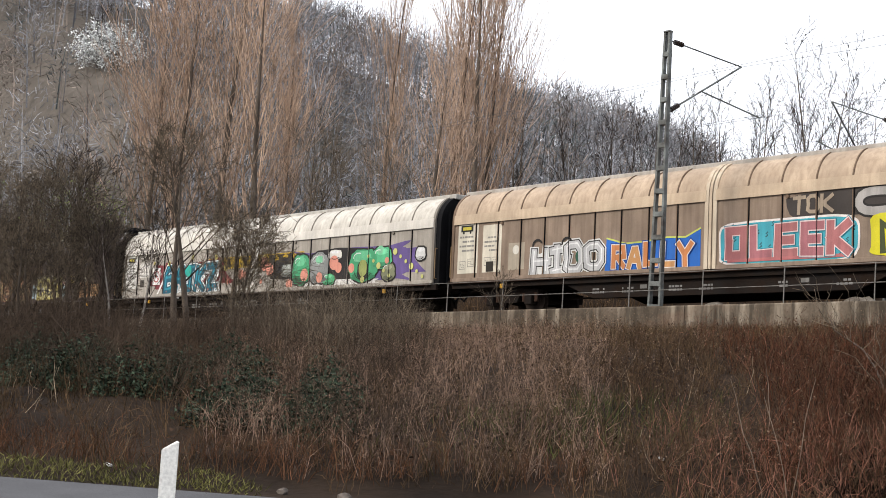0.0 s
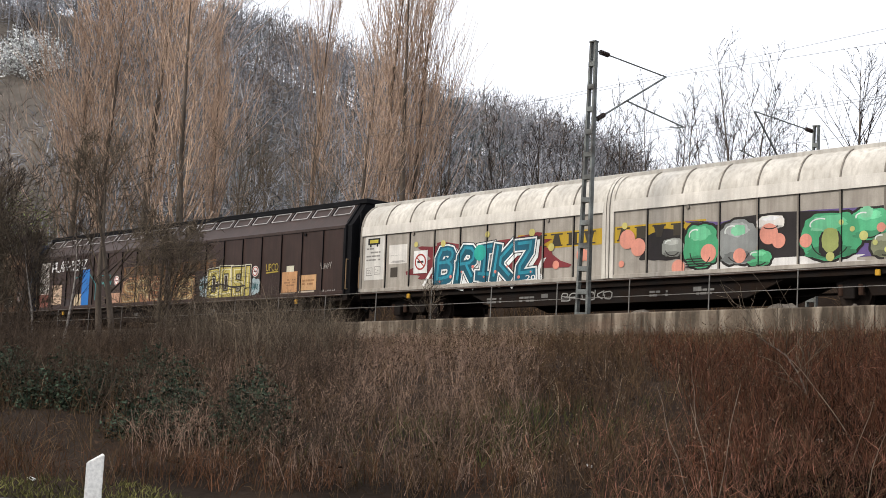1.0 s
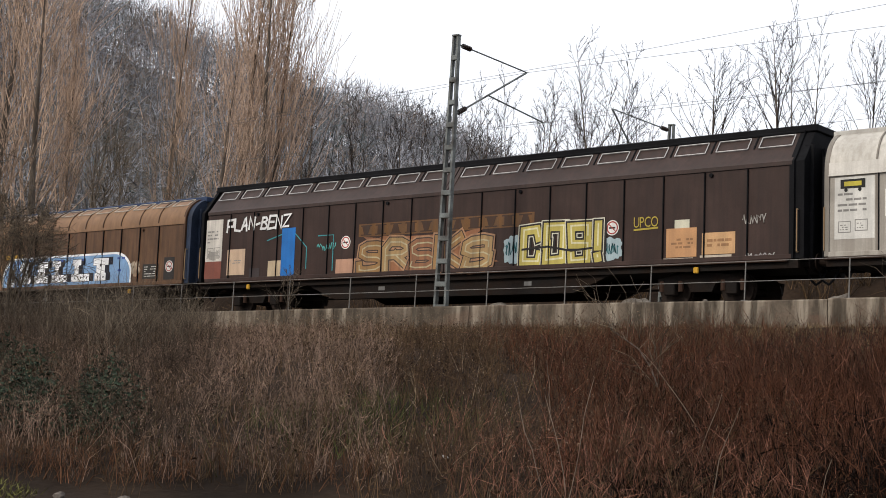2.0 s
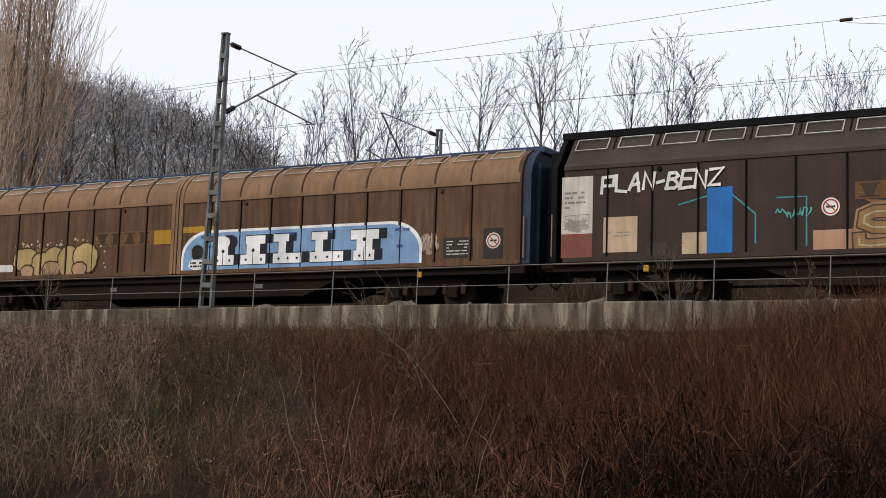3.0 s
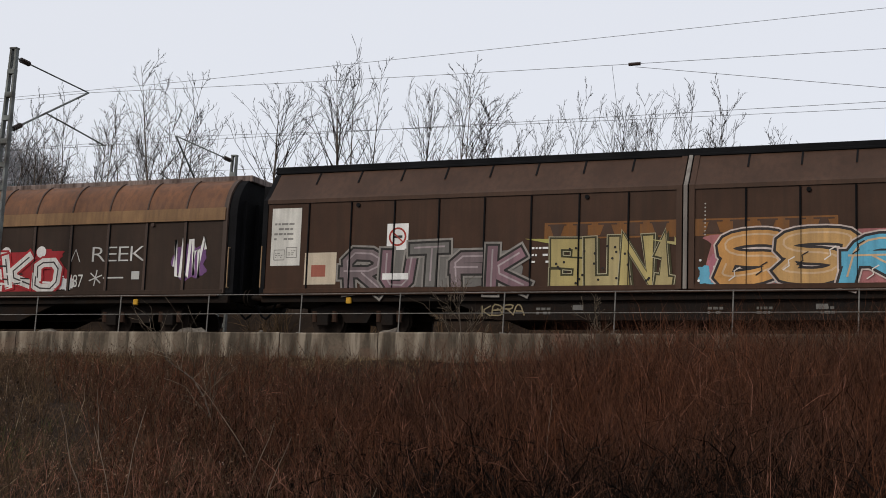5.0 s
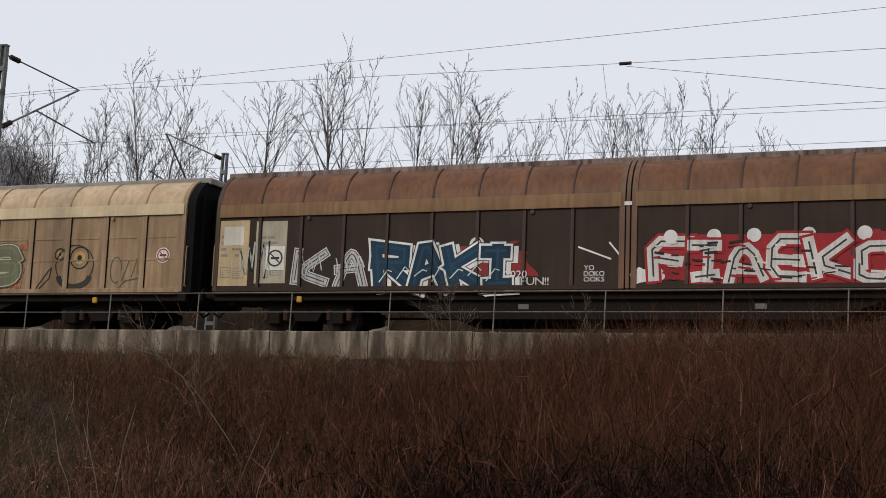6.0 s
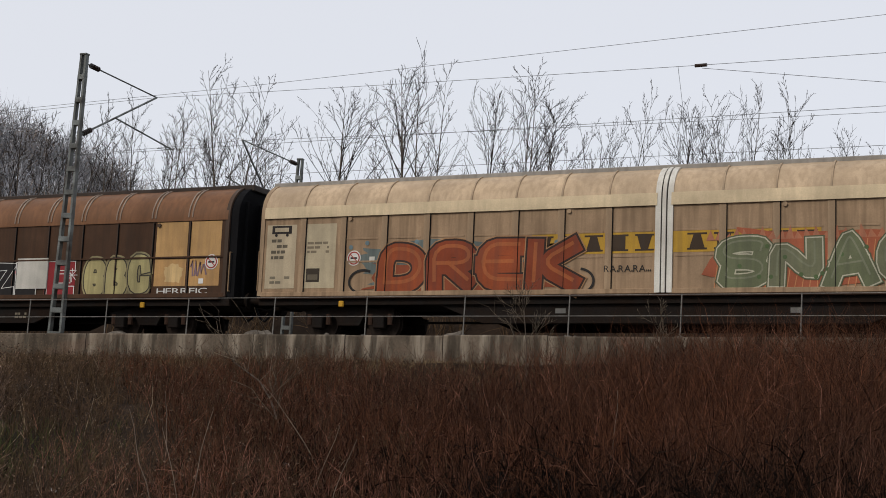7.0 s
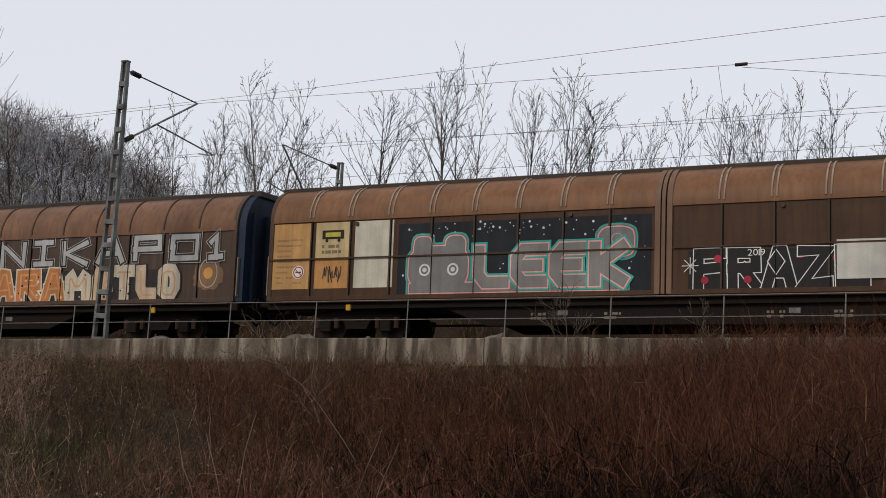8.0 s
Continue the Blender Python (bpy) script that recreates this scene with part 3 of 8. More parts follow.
        for y in (-0.875, 0.875):
            bm = bmesh.new()
            cyl_bm(bm, (s * HALF, y, 1.05), (s * (HALF + 0.42), y, 1.05), 0.11, 0.09, 12)
            cyl_bm(bm, (s * (HALF + 0.42), y, 1.05), (s * (HALF + 0.57), y, 1.05), 0.075, 0.075, 12)
            cyl_bm(bm, (s * (HALF + 0.57), y, 1.05), (s * (HALF + 0.60), y, 1.05), 0.225, 0.22, 18)
            part("buffer", finish("buffer", bm, STEEL), w)
        part("coupling", cyls("coupling", STEEL, ((s * HALF, 0, 0.98), (s * (HALF + 0.6), 0, 0.86), 0.06)), w)
        bm = bmesh.new()
        pts = [Vector((s * (HALF + 0.05 + 0.14 * i), -0.5, 0.95 - 0.42 * math.sin(math.pi * min(1, i / 4.2)))) for i in range(5)]
        for a, b in zip(pts, pts[1:]):
            cyl_bm(bm, a, b, 0.03, 0.03, 6)
        part("brake_hose", finish("brake_hose", bm, SOOT), w)
    # underframe
    for y in (-1.32, 1.32):
        part("solebar", boxes("solebar", STEEL, (-HALF, HALF + reach + 0.15, y - 0.06, y + 0.06, FLOOR - 0.24, FLOOR - 0.02)), w)
    part("floor_plate", boxes("floor_plate", STEEL, (-HALF, HALF, -1.26, 1.26, FLOOR - 0.14, FLOOR - 0.04)), w)
    part("running_rail", boxes("running_rail", RUST, (-HALF, HALF, -1.50, -1.40, FLOOR - 0.085, FLOOR - 0.03), bevel=0.01), w)
    bm = bmesh.new()
    prof_t = [(-5.9, FLOOR - 0.2), (-4.6, 0.42), (4.6, 0.42), (5.9, FLOOR - 0.2)]
    for y in (-1.22, 1.22):
        a = [bm.verts.new((x, y - 0.05, z)) for x, z in prof_t]
        b = [bm.verts.new((x, y + 0.05, z)) for x, z in prof_t]
        for i in range(4):
            bm.faces.new((a[i], a[(i + 1) % 4], b[(i + 1) % 4], b[i]))
        bm.faces.new(a[::-1])
        bm.faces.new(b)
    part("truss_girder", finish("truss_girder", bm, STEEL), w, "dark sheet-steel belly girder")
    part("air_tank", cyls("air_tank", STEEL, ((-3.4, -0.6, 0.66), (-2.2, -0.6, 0.66), 0.2), seg=14), w)
    part("brake_cylinder", cyls("brake_cylinder", STEEL, ((1.4, -0.6, 0.68), (1.9, -0.6, 0.68), 0.17), seg=14), w)
    part("brake_rod", boxes("brake_rod", STEEL, (-7.0, 7.0, -0.03, 0.03, 0.52, 0.58)), w)
    lamp = boxes("handwheel_box", spray((0.55, 0.30, 0.03)), (-0.07, 0.07, -1.47, -1.39, FLOOR - 0.30, FLOOR - 0.14), bevel=0.02)
    for u in (-8.5, 8.5):
        part("hook_plate", lamp, w, "small orange marking plate", at=pose(u, 0, 0))
    # load grid and data marks on the girder
    for u in (-2.7, 2.9):
        part("data_mark", boxes("data_mark", spray((0.17, 0.165, 0.155), 0.7), (u, u + 0.26, -1.276, -1.268, 0.66, 0.78)), w, "faded white data bars")
    b = bogie_meshes()
    for s in (-1, 1):
        g = part("bogie", b["frame"], w, at=pose(s * 8.45, 0, 0))
        for a in (-0.9, 0.9):
            part("wheelset", b["wheelset"], g, at=pose(a, 0, 0.46))
            part("axle_box", b["axle_box"], g, at=pose(a, 0, 0.0))
            for d in (-0.28, 0.28):
                part("spring", b["spring"], g, at=pose(a + d, 0, 0.0))
    return w


def PR(prof, t):
    """A point on the roof shoulder, from the eave (0) to the crown (1), just proud of the sheet."""
    seg = prof[2:-1]
    f = t * (len(seg) - 1)
    i = min(int(f), len(seg) - 2)
    (y0, z0), (y1, z1) = seg[i], seg[i + 1]
    return y0 + (y1 - y0) * (f - i) - 0.05, z0 + (z1 - z0) * (f - i) + 0.035


# ---- marks and graffiti on the near side ----
SKIN = -1.42
LAYER = 0.0035
TALLY, BASE = [0], [SKIN]


def depth(layer):
    """The wall skin plus coats of paint, each a hair in front of the last."""
    TALLY[0] = (TALLY[0] + 1) % 16
    return BASE[0] - LAYER * (layer + 1) - 0.0002 * TALLY[0]


def flat(name, pts, layer, material, w, label="", thick=0.002):
    """A painted or pasted patch of any outline on the side wall, in metres along and up from the wall's foot."""
    y = depth(layer)
    k = len(pts)
    v = [(u, y, FLOOR + h) for u, h in pts] + [(u, y + thick, FLOOR + h) for u, h in pts]
    f = [tuple(range(k)), tuple(range(2 * k - 1, k - 1, -1))] + [(i, k + i, k + (i + 1) % k, (i + 1) % k) for i in range(k)]
    return part(name, mesh_of(name, v, f, material), w, label)


def rect(w, name, u0, v0, u1, v1, color, layer=0, label="", worn=0.3):
    return flat(name, [(u0, v0), (u1, v0), (u1, v1), (u0, v1)], layer, spray(color, worn), w, label)


def blob(w, u0, v0, u1, v1, color, layer=0, seed=1, rough=0.12, power=2.6, label="", worn=0.3, name="paint_field"):
    """A cloudy field of spray paint with an uneven edge."""
    rng = random.Random(seed)
    ph = [rng.uniform(0, 6.28) for _ in range(4)]
    pts = []
    for i in range(56):
        a = 2 * math.pi * i / 56
        c, s = math.cos(a), math.sin(a)
        r = 1 - rough * 0.5 + rough * 0.5 * (math.sin(5 * a + ph[0]) * 0.5 + math.sin(9 * a + ph[1]) * 0.35 + math.sin(14 * a + ph[2]) * 0.3)
        pts.append(((u0 + u1) / 2 + (u1 - u0) / 2 * r * math.copysign(abs(c) ** (2 / power), c), (v0 + v1) / 2 + (v1 - v0) / 2 * r * math.copysign(abs(s) ** (2 / power), s)))
    return flat(name, pts, layer, spray(color, worn), w, label)


def disc(w, u, v, r, color, layer=1, name="paint_dot", label="", ring=0.0):
    pts = [(u + r * math.cos(i * math.pi / 12), v + r * math.sin(i * math.pi / 12)) for i in range(24)]
    if not ring:
        return flat(name, pts, layer, spray(color), w, label)
    inner = [(u + (r - ring) * math.cos(i * math.pi / 12), v + (r - ring) * math.sin(i * math.pi / 12)) for i in range(24)]
    y = depth(layer)
    vv = [(a, y, FLOOR + b) for a, b in pts] + [(a, y, FLOOR + b) for a, b in inner] + [(a, y + 0.002, FLOOR + b) for a, b in pts] + [(a, y + 0.002, FLOOR + b) for a, b in inner]
    f = []
    for i in range(24):
        j = (i + 1) % 24
        f += [(i, j, 24 + j, 24 + i), (48 + i, 72 + i, 72 + j, 48 + j), (i, 48 + i, 48 + j, j), (24 + i, 24 + j, 72 + j, 72 + i)]
    return part(name, mesh_of(name, vv, f, spray(color)), w, label)


def letters_mesh(text, fat, shear=0.0):
    cu = bpy.data.curves.new("lettering", "FONT")
    cu.body, cu.offset, cu.extrude, cu.shear, cu.resolution_u = text, fat, 0.0, shear, 3
    ob = bpy.data.objects.new("lettering", cu)
    me = bpy.data.meshes.new_from_object(ob)
    bpy.data.objects.remove(ob)
    return me


def text_on(w, text, u0, v0, u1, v1, color, layer=2, fat=0.0, outline=None, outline_fat=0.03, wave=0.0, shear=0.0, label="", shade=None, worn=0.25, space=1.0, name="graffiti_lettering", tilt=0.0):
    """Sprayed letters one by one, each its own shape, filling a box; an outline is a fatter letter behind, a shade is one moved aside."""
    if outline:
        outline_fat, fat = min(outline_fat + 0.03, 0.115), min(fat * 1.2 + 0.01, 0.075)
    glyphs = [c for c in text if c != " "]
    if not glyphs:
        return
    # natural widths
    info = []
    for c in text:
        if c == " ":
            info.append((None, 0.3, 0, 0, 0))
            continue
        me = letters_mesh(c, fat, shear)
        co = np.empty(len(me.vertices) * 3)
        me.vertices.foreach_get("co", co)
        co = co.reshape(-1, 3)
        info.append((c, co[:, 0].max() - co[:, 0].min(), co[:, 0].min(), co[:, 1].min(), co[:, 1].max() - co[:, 1].min()))
    gap = 0.06 * space
    total = sum(i[1] for i in info) + gap * (len(info) - 1)
    sx = (u1 - u0) / total
    rng = random.Random(len(text) * 7 + int(abs(u0) * 100))
    u = u0
    top = max(i[4] for i in info)
    for i, (c, wd, xmin, ymin, ht) in enumerate(info):
        if c is not None:
            lift = wave * (v1 - v0) * rng.uniform(-1, 1) + tilt * (i / max(1, len(info) - 1))
            sy = (v1 - v0) / max(ht, 0.35 if c in ".-," else ht)
            lays = []
            if shade:
                lays.append((shade, outline_fat if outline else fat, layer, (v1 - v0) * 0.11, -(v1 - v0) * 0.05, "letter_shadow"))
            if outline:
                lays.append((outline, outline_fat, layer + 1, 0, 0, "letter_outline"))
            lays.append((color, fat, layer + 2, 0, 0, name))
            if outline and v1 - v0 > 0.5 and sum(color) < 1.6:
                core = tuple(k * 0.58 for k in color) if sum(color) > 0.42 else tuple(k * 1.55 + 0.02 for k in color)
                lays.append((core, max(0.0, fat - 0.062), layer + 3, 0, (v1 - v0) * 0.02, "letter_core"))
            for col, ft, lay, du, dv, nm in lays:
                me = letters_mesh(c, ft, shear)
                co = np.empty(len(me.vertices) * 3)
                me.vertices.foreach_get("co", co)
                co = co.reshape(-1, 3)
                out = np.empty_like(co)
                px, pz = u + (co[:, 0] - xmin) * sx, v0 + (co[:, 1] - ymin) * sy
                bend = 0.075 * (v1 - v0) if outline else 0.0
                out[:, 0] = px + bend * np.sin(pz * 4.6 / (v1 - v0) + i * 1.9) + du
                out[:, 1] = depth(lay)
                out[:, 2] = FLOOR + pz + bend * 0.9 * np.sin(px * 3.1 / (v1 - v0) + i) * (pz > v0 + 0.12) + lift + dv
                me.vertices.foreach_set("co", out.ravel())
                me.materials.clear()
                me.materials.append(spray(col, worn))
                me.update()
                part(nm, me, w, label if nm == name else "")
        u += (wd + gap) * sx


def bars(w, u0, v0, u1, v1, rows, color, layer=1, seed=1, name="text_bar", fill=0.55):
    """Writing that cannot be read: short bars in rows."""
    rng = random.Random(seed)
    h = (v1 - v0) / rows
    for r in range(rows):
        u = u0
        while u < u1 - 0.05:
            d = min(rng.uniform(0.10, 0.34) * (u1 - u0), u1 - u)
            if rng.random() < 0.8:
                rect(w, name, u, v0 + r * h + h * (1 - fill) / 2, u + d, v0 + (r + 1) * h - h * (1 - fill) / 2, color, layer, "", 0.5)
            u += d + 0.03



def stroke(w, pts, width, color, layer=2, name="paint_line", closed=False):
    """A sprayed line through points."""
    seq = list(pts) + ([pts[0]] if closed else [])
    y, v = depth(layer), []
    for i, (a, b) in enumerate(seq):
        p, q = seq[max(0, i - 1)], seq[min(len(seq) - 1, i + 1)]
        n = math.hypot(q[0] - p[0], q[1] - p[1]) or 1
        ox, oz = -(q[1] - p[1]) / n * width / 2, (q[0] - p[0]) / n * width / 2
        v += [(a + ox, y, FLOOR + b + oz), (a - ox, y, FLOOR + b - oz)]
    f = [(2 * i, 2 * i + 1, 2 * i + 3, 2 * i + 2) for i in range(len(seq) - 1)]
    return part(name, mesh_of(name, v, f, spray(color, 0.2)), w)



def curl(cx, cy, rx, ry, a0=0, a1=360, n=18):
    return [(cx + rx * math.cos(radians(a0 + (a1 - a0) * i / n)), cy + ry * math.sin(radians(a0 + (a1 - a0) * i / n))) for i in range(n + 1)]


def scribble(w, u0, v0, u1, v1, color, seed=1, width=0.035, turns=7, layer=3):
    """An illegible quick tag."""
    rng = random.Random(seed)
    pts = [(u0 + (u1 - u0) * i / (turns * 3) + rng.uniform(-0.04, 0.04), (v0 + v1) / 2 + (v1 - v0) / 2 * math.sin(i * 1.9 + rng.uniform(-0.7, 0.7))) for i in range(turns * 3 + 1)]
    return stroke(w, pts, width, color, layer, "tag_scribble")


def stop_sign(w, u, v, s, plate=(0.75, 0.74, 0.72), red=(0.35, 0.05, 0.04), layer=2, round_only=False):
    """A prohibition sign: a ring with a slanting bar on a pasted plate."""
    if not round_only:
        rect(w, "sign_plate", u - s, v - s * 1.15, u + s, v + s * 1.15, plate, layer, "white prohibition sign plate")
    else:
        disc(w, u, v, s * 0.95, (0.7, 0.68, 0.64), layer, "sign_disc", "round prohibition sign")
    disc(w, u, v, s * 0.82, red, layer + 1, "sign_ring", ring=s * 0.16)
    stroke(w, [(u - s * 0.45, v), (u + s * 0.45, v)], s * 0.22, (0.04, 0.04, 0.04), layer + 1, "sign_symbol")
    stroke(w, [(u - s * 0.5, v + s * 0.45), (u + s * 0.5, v - s * 0.45)], s * 0.12, red, layer + 2, "sign_bar")


GLYPHS = {
    "A": [[(0, 0), (0.38, 1), (0.62, 1), (1, 0)], [(0.2, 0.36), (0.8, 0.36)]],
    "B": [[(0, 0), (0, 1), (0.75, 1), (0.95, 0.78), (0.7, 0.53), (0.1, 0.53)], [(0.6, 0.53), (1, 0.38), (1, 0.12), (0.8, 0), (0, 0)]],
    "C": [[(1, 0.72), (0.9, 1), (0, 1), (0, 0), (1, 0), (1, 0.22)]],
    "D": [[(0, 0), (0, 1), (0.7, 1), (1, 0.7), (1, 0.3), (0.7, 0), (0, 0)]],
    "E": [[(1, 1), (0, 1), (0, 0), (1, 0)], [(0, 0.5), (0.8, 0.5)]],
    "F": [[(1, 1), (0, 1), (0, 0)], [(0, 0.52), (0.8, 0.52)]],
    "G": [[(1, 0.75), (0.9, 1), (0, 1), (0, 0), (1, 0), (1, 0.48), (0.55, 0.48)]],
    "H": [[(0, 0), (0, 1)], [(1, 0), (1, 1)], [(0, 0.5), (1, 0.5)]],
    "I": [[(0.5, 0), (0.5, 1)], [(0, 0), (1, 0)], [(0, 1), (1, 1)]],
    "K": [[(0, 0), (0, 1)], [(1, 1), (0.12, 0.48), (1, 0)]],
    "L": [[(0, 1), (0, 0), (1, 0)]],
    "M": [[(0, 0), (0, 1), (0.5, 0.35), (1, 1), (1, 0)]],
    "N": [[(0, 0), (0, 1), (1, 0), (1, 1)]],
    "O": [[(0, 0.5), (0, 1), (1, 1), (1, 0), (0, 0), (0, 0.5)]],
    "P": [[(0, 0), (0, 1), (1, 1), (1, 0.45), (0, 0.45)]],
    "R": [[(0, 0), (0, 1), (1, 1), (1, 0.52), (0, 0.5)], [(0.45, 0.5), (1, 0)]],
    "S": [[(1, 0.75), (1, 1), (0, 1), (0, 0.54), (1, 0.48), (1, 0), (0, 0), (0, 0.22)]],
    "T": [[(0, 1), (1, 1)], [(0.5, 1), (0.5, 0)]],
    "U": [[(0, 1), (0, 0), (1, 0), (1, 1)]],
    "Y": [[(0, 1), (0.5, 0.5), (1, 1)], [(0.5, 0.5), (0.5, 0)]],
    "Z": [[(0, 1), (1, 1), (0, 0), (1, 0)]],
    "1": [[(0, 0.75), (0.5, 1), (0.5, 0)], [(0, 0), (1, 0)]],
    "!": [[(0.5, 1), (0.45, 0.36)], [(0.45, 0.10), (0.45, 0)]],
    "-": [[(0, 0.5), (1, 0.5)]]}


def rounded(pts, times):
    """Cuts the corners of a line, its ends kept."""
    for _ in range(times):
        out = [pts[0]]
        for (a, b), (c, d) in zip(pts, pts[1:]):
            out += [(a * 0.75 + c * 0.25, b * 0.75 + d * 0.25), (a * 0.25 + c * 0.75, b * 0.25 + d * 0.75)]
        pts = out + [pts[-1]]
    return pts


def glyph_mesh(lines, width, grow_by, y, material, name):
    """One letter of thick mitred strokes, all in one coat."""
    v, f = [], []
    for k, pts in enumerate(lines):
        pts = [Vector(p) for p in pts]
        a, b = (pts[0] - pts[1]).normalized(), (pts[-1] - pts[-2]).normalized()
        pts[0], pts[-1] = pts[0] + a * (width * 0.5 + grow_by), pts[-1] + b * (width * 0.5 + grow_by)
        half, o = width / 2 + grow_by, len(v)
        for i, p in enumerate(pts):
            d0 = (p - pts[i - 1]).normalized() if i else (pts[1] - p).normalized()
            d1 = (pts[i + 1] - p).normalized() if i < len(pts) - 1 else d0
            m = d0 + d1
            m = m.normalized() if m.length > 0.05 else d1
            reach = half / max(0.58, m.dot(d0))
            nx, nz = -m.y * reach, m.x * reach
            for sx in (1, -1):
                v.append((p.x + sx * nx, y - 0.0002 * k - 0.0007 * i / (len(pts) - 1), FLOOR + p.y + sx * nz))
        f += [(o + 2 * i, o + 2 * i + 1, o + 2 * i + 3, o + 2 * i + 2) for i in range(len(pts) - 1)]
    return mesh_of(name, v, f, material)


def piece(w, text, u0, v0, u1, v1, fills, rim=None, rim_w=0.05, halo=None, halo_w=0.05, th=0.26, bend=0, shear=0.0, wob=0.0, overlap=0.0, lift=0.0, layer=3, label="", shade=None, shade_by=(0.09, -0.05), core=None, core_w=0.1, core_up=0.0, worn=0.42, seed=1):
    """Sprayed block or bubble letters, each a shape of its own: an outer halo, a rim, a fill and an inner stroke, the next letter over the last."""
    rng = random.Random(seed)
    fills = fills if isinstance(fills, list) else [fills]
    wide = [0.5 if c in "!1" else 0.75 if c in "I-" else 1.25 if c == "M" else 1.0 for c in text]
    unit = (u1 - u0) / (sum(wide) - overlap * (len(text) - 1))
    u, h = u0, v1 - v0
    t = th * h
    for i, c in enumerate(text):
        wd = wide[i] * unit
        dv, dh = lift * h * rng.uniform(-1, 1), 1 + lift * rng.uniform(-0.6, 0.6)
        lines = []
        for pts in GLYPHS[c]:
            pts = rounded([(a + wob * rng.uniform(-1, 1), b + wob * 0.8 * rng.uniform(-1, 1)) for a, b in pts], bend)
            lines.append([(u + t * 0.6 + a * max(0.05, wd - 1.2 * t) + shear * h * b, v0 + dv + t / 2 + b * (h * dh - t)) for a, b in pts])
        y = BASE[0] - LAYER * (layer + 1 + i * 1.0) - 0.0030
        coats = []
        if shade:
            coats.append((shade, (rim_w if rim else 0), -0.34, "letter_shadow", shade_by))
        if halo:
            coats.append((halo, rim_w + halo_w, 0.0, "letter_halo", (0, 0)))
        if rim:
            coats.append((rim, rim_w, 0.34, "letter_outline", (0, 0)))
        coats.append((fills[i % len(fills)], 0.0, 0.68, "graffiti_letter", (0, 0)))
        for col, more, up, name, (du, dz) in coats:
            part(name, glyph_mesh([[(a + du, b + dz) for a, b in pts] for pts in lines], t, more, y - LAYER * up, spray(col, worn), name), w, label if name == "graffiti_letter" else "")
        if core:
            part("letter_core", glyph_mesh([[(a, b + core_up * h) for a, b in pts] for pts in lines], core_w * h, -core_w * h * 0.2, y - LAYER * 1.02, spray(core, worn), "letter_core"), w)
        u += wd - overlap * unit


def star(w, u, v, r, color, layer=9):
    pts = [(u + (r if i % 2 == 0 else r * 0.42) * math.sin(i * math.pi / 5), v + (r if i % 2 == 0 else r * 0.42) * math.cos(i * math.pi / 5)) for i in range(10)]
    return flat("star", pts, layer, spray(color), w)


def girder_tag(w, text, u0, u1, color):
    """Chalked or sprayed marks on the belly girder."""
    BASE[0] = -1.272
    if text:
        piece(w, text, u0, -0.58, u1, -0.32, tuple(c * 0.8 for c in color), th=0.13, bend=1, wob=0.12, lift=0.1, layer=1, worn=0.7, seed=7)
    else:
        bars(w, u0, -0.58, u0 + (u1 - u0) * 0.7, -0.38, 2, tuple(c * 0.6 for c in color), 1, int(u0 * 10) + 77, "chalk_mark", 0.6)
    BASE[0] = SKIN


def data_panel(w, u0, v0, u1, v1, color, ink=(0.25, 0.24, 0.22), seed=1, rows=8):
    rect(w, "data_panel", u0, v0, u1, v1, color, 0, "pale data panel with rows of small writing", 0.35)
    rng = random.Random(seed)
    bars(w, u0 + 0.08, v0 + (v1 - v0) * 0.42, u1 - 0.2, v1 - 0.35, max(2, rows // 2), ink, 1, seed, fill=0.4)
    for k in range(2 if v1 - v0 > 1 else 0):
        a, b = u0 + 0.1 + k * 0.42 * (u1 - u0), v0 + 0.14 + 0.1 * rng.random()
        stroke(w, [(a, b), (a + 0.3, b), (a + 0.3, b + 0.26), (a, b + 0.26)], 0.025, ink, 1, "panel_box", closed=True)
        bars(w, a + 0.04, b + 0.04, a + 0.26, b + 0.2, 3, ink, 1, seed + k, fill=0.4)
    blob(w, u0 + 0.05, v0 + 0.03, u1 - 0.05, v0 + (v1 - v0) * rng.uniform(0.15, 0.3), tuple(c * 0.62 for c in color), 0, seed + 5, 0.4, 4, worn=0.7, name="grime_patch")


def owner_plate(w, u, v, size=0.62, plate=(0.02, 0.02, 0.018), ink=(0.5, 0.42, 0.06)):
    """The owner's plate: a dark board with a pale mark, on two little wheels."""
    rect(w, "owner_plate", u, v, u + size, v + size * 0.36, plate, 2, "dark owner's plate with a pale mark")
    rect(w, "plate_mark", u + size * 0.15, v + size * 0.09, u + size * 0.85, v + size * 0.27, ink, 3)
    for a in (0.22, 0.78):
        disc(w, u + size * a, v - size * 0.06, size * 0.07, plate, 2, "plate_wheel")


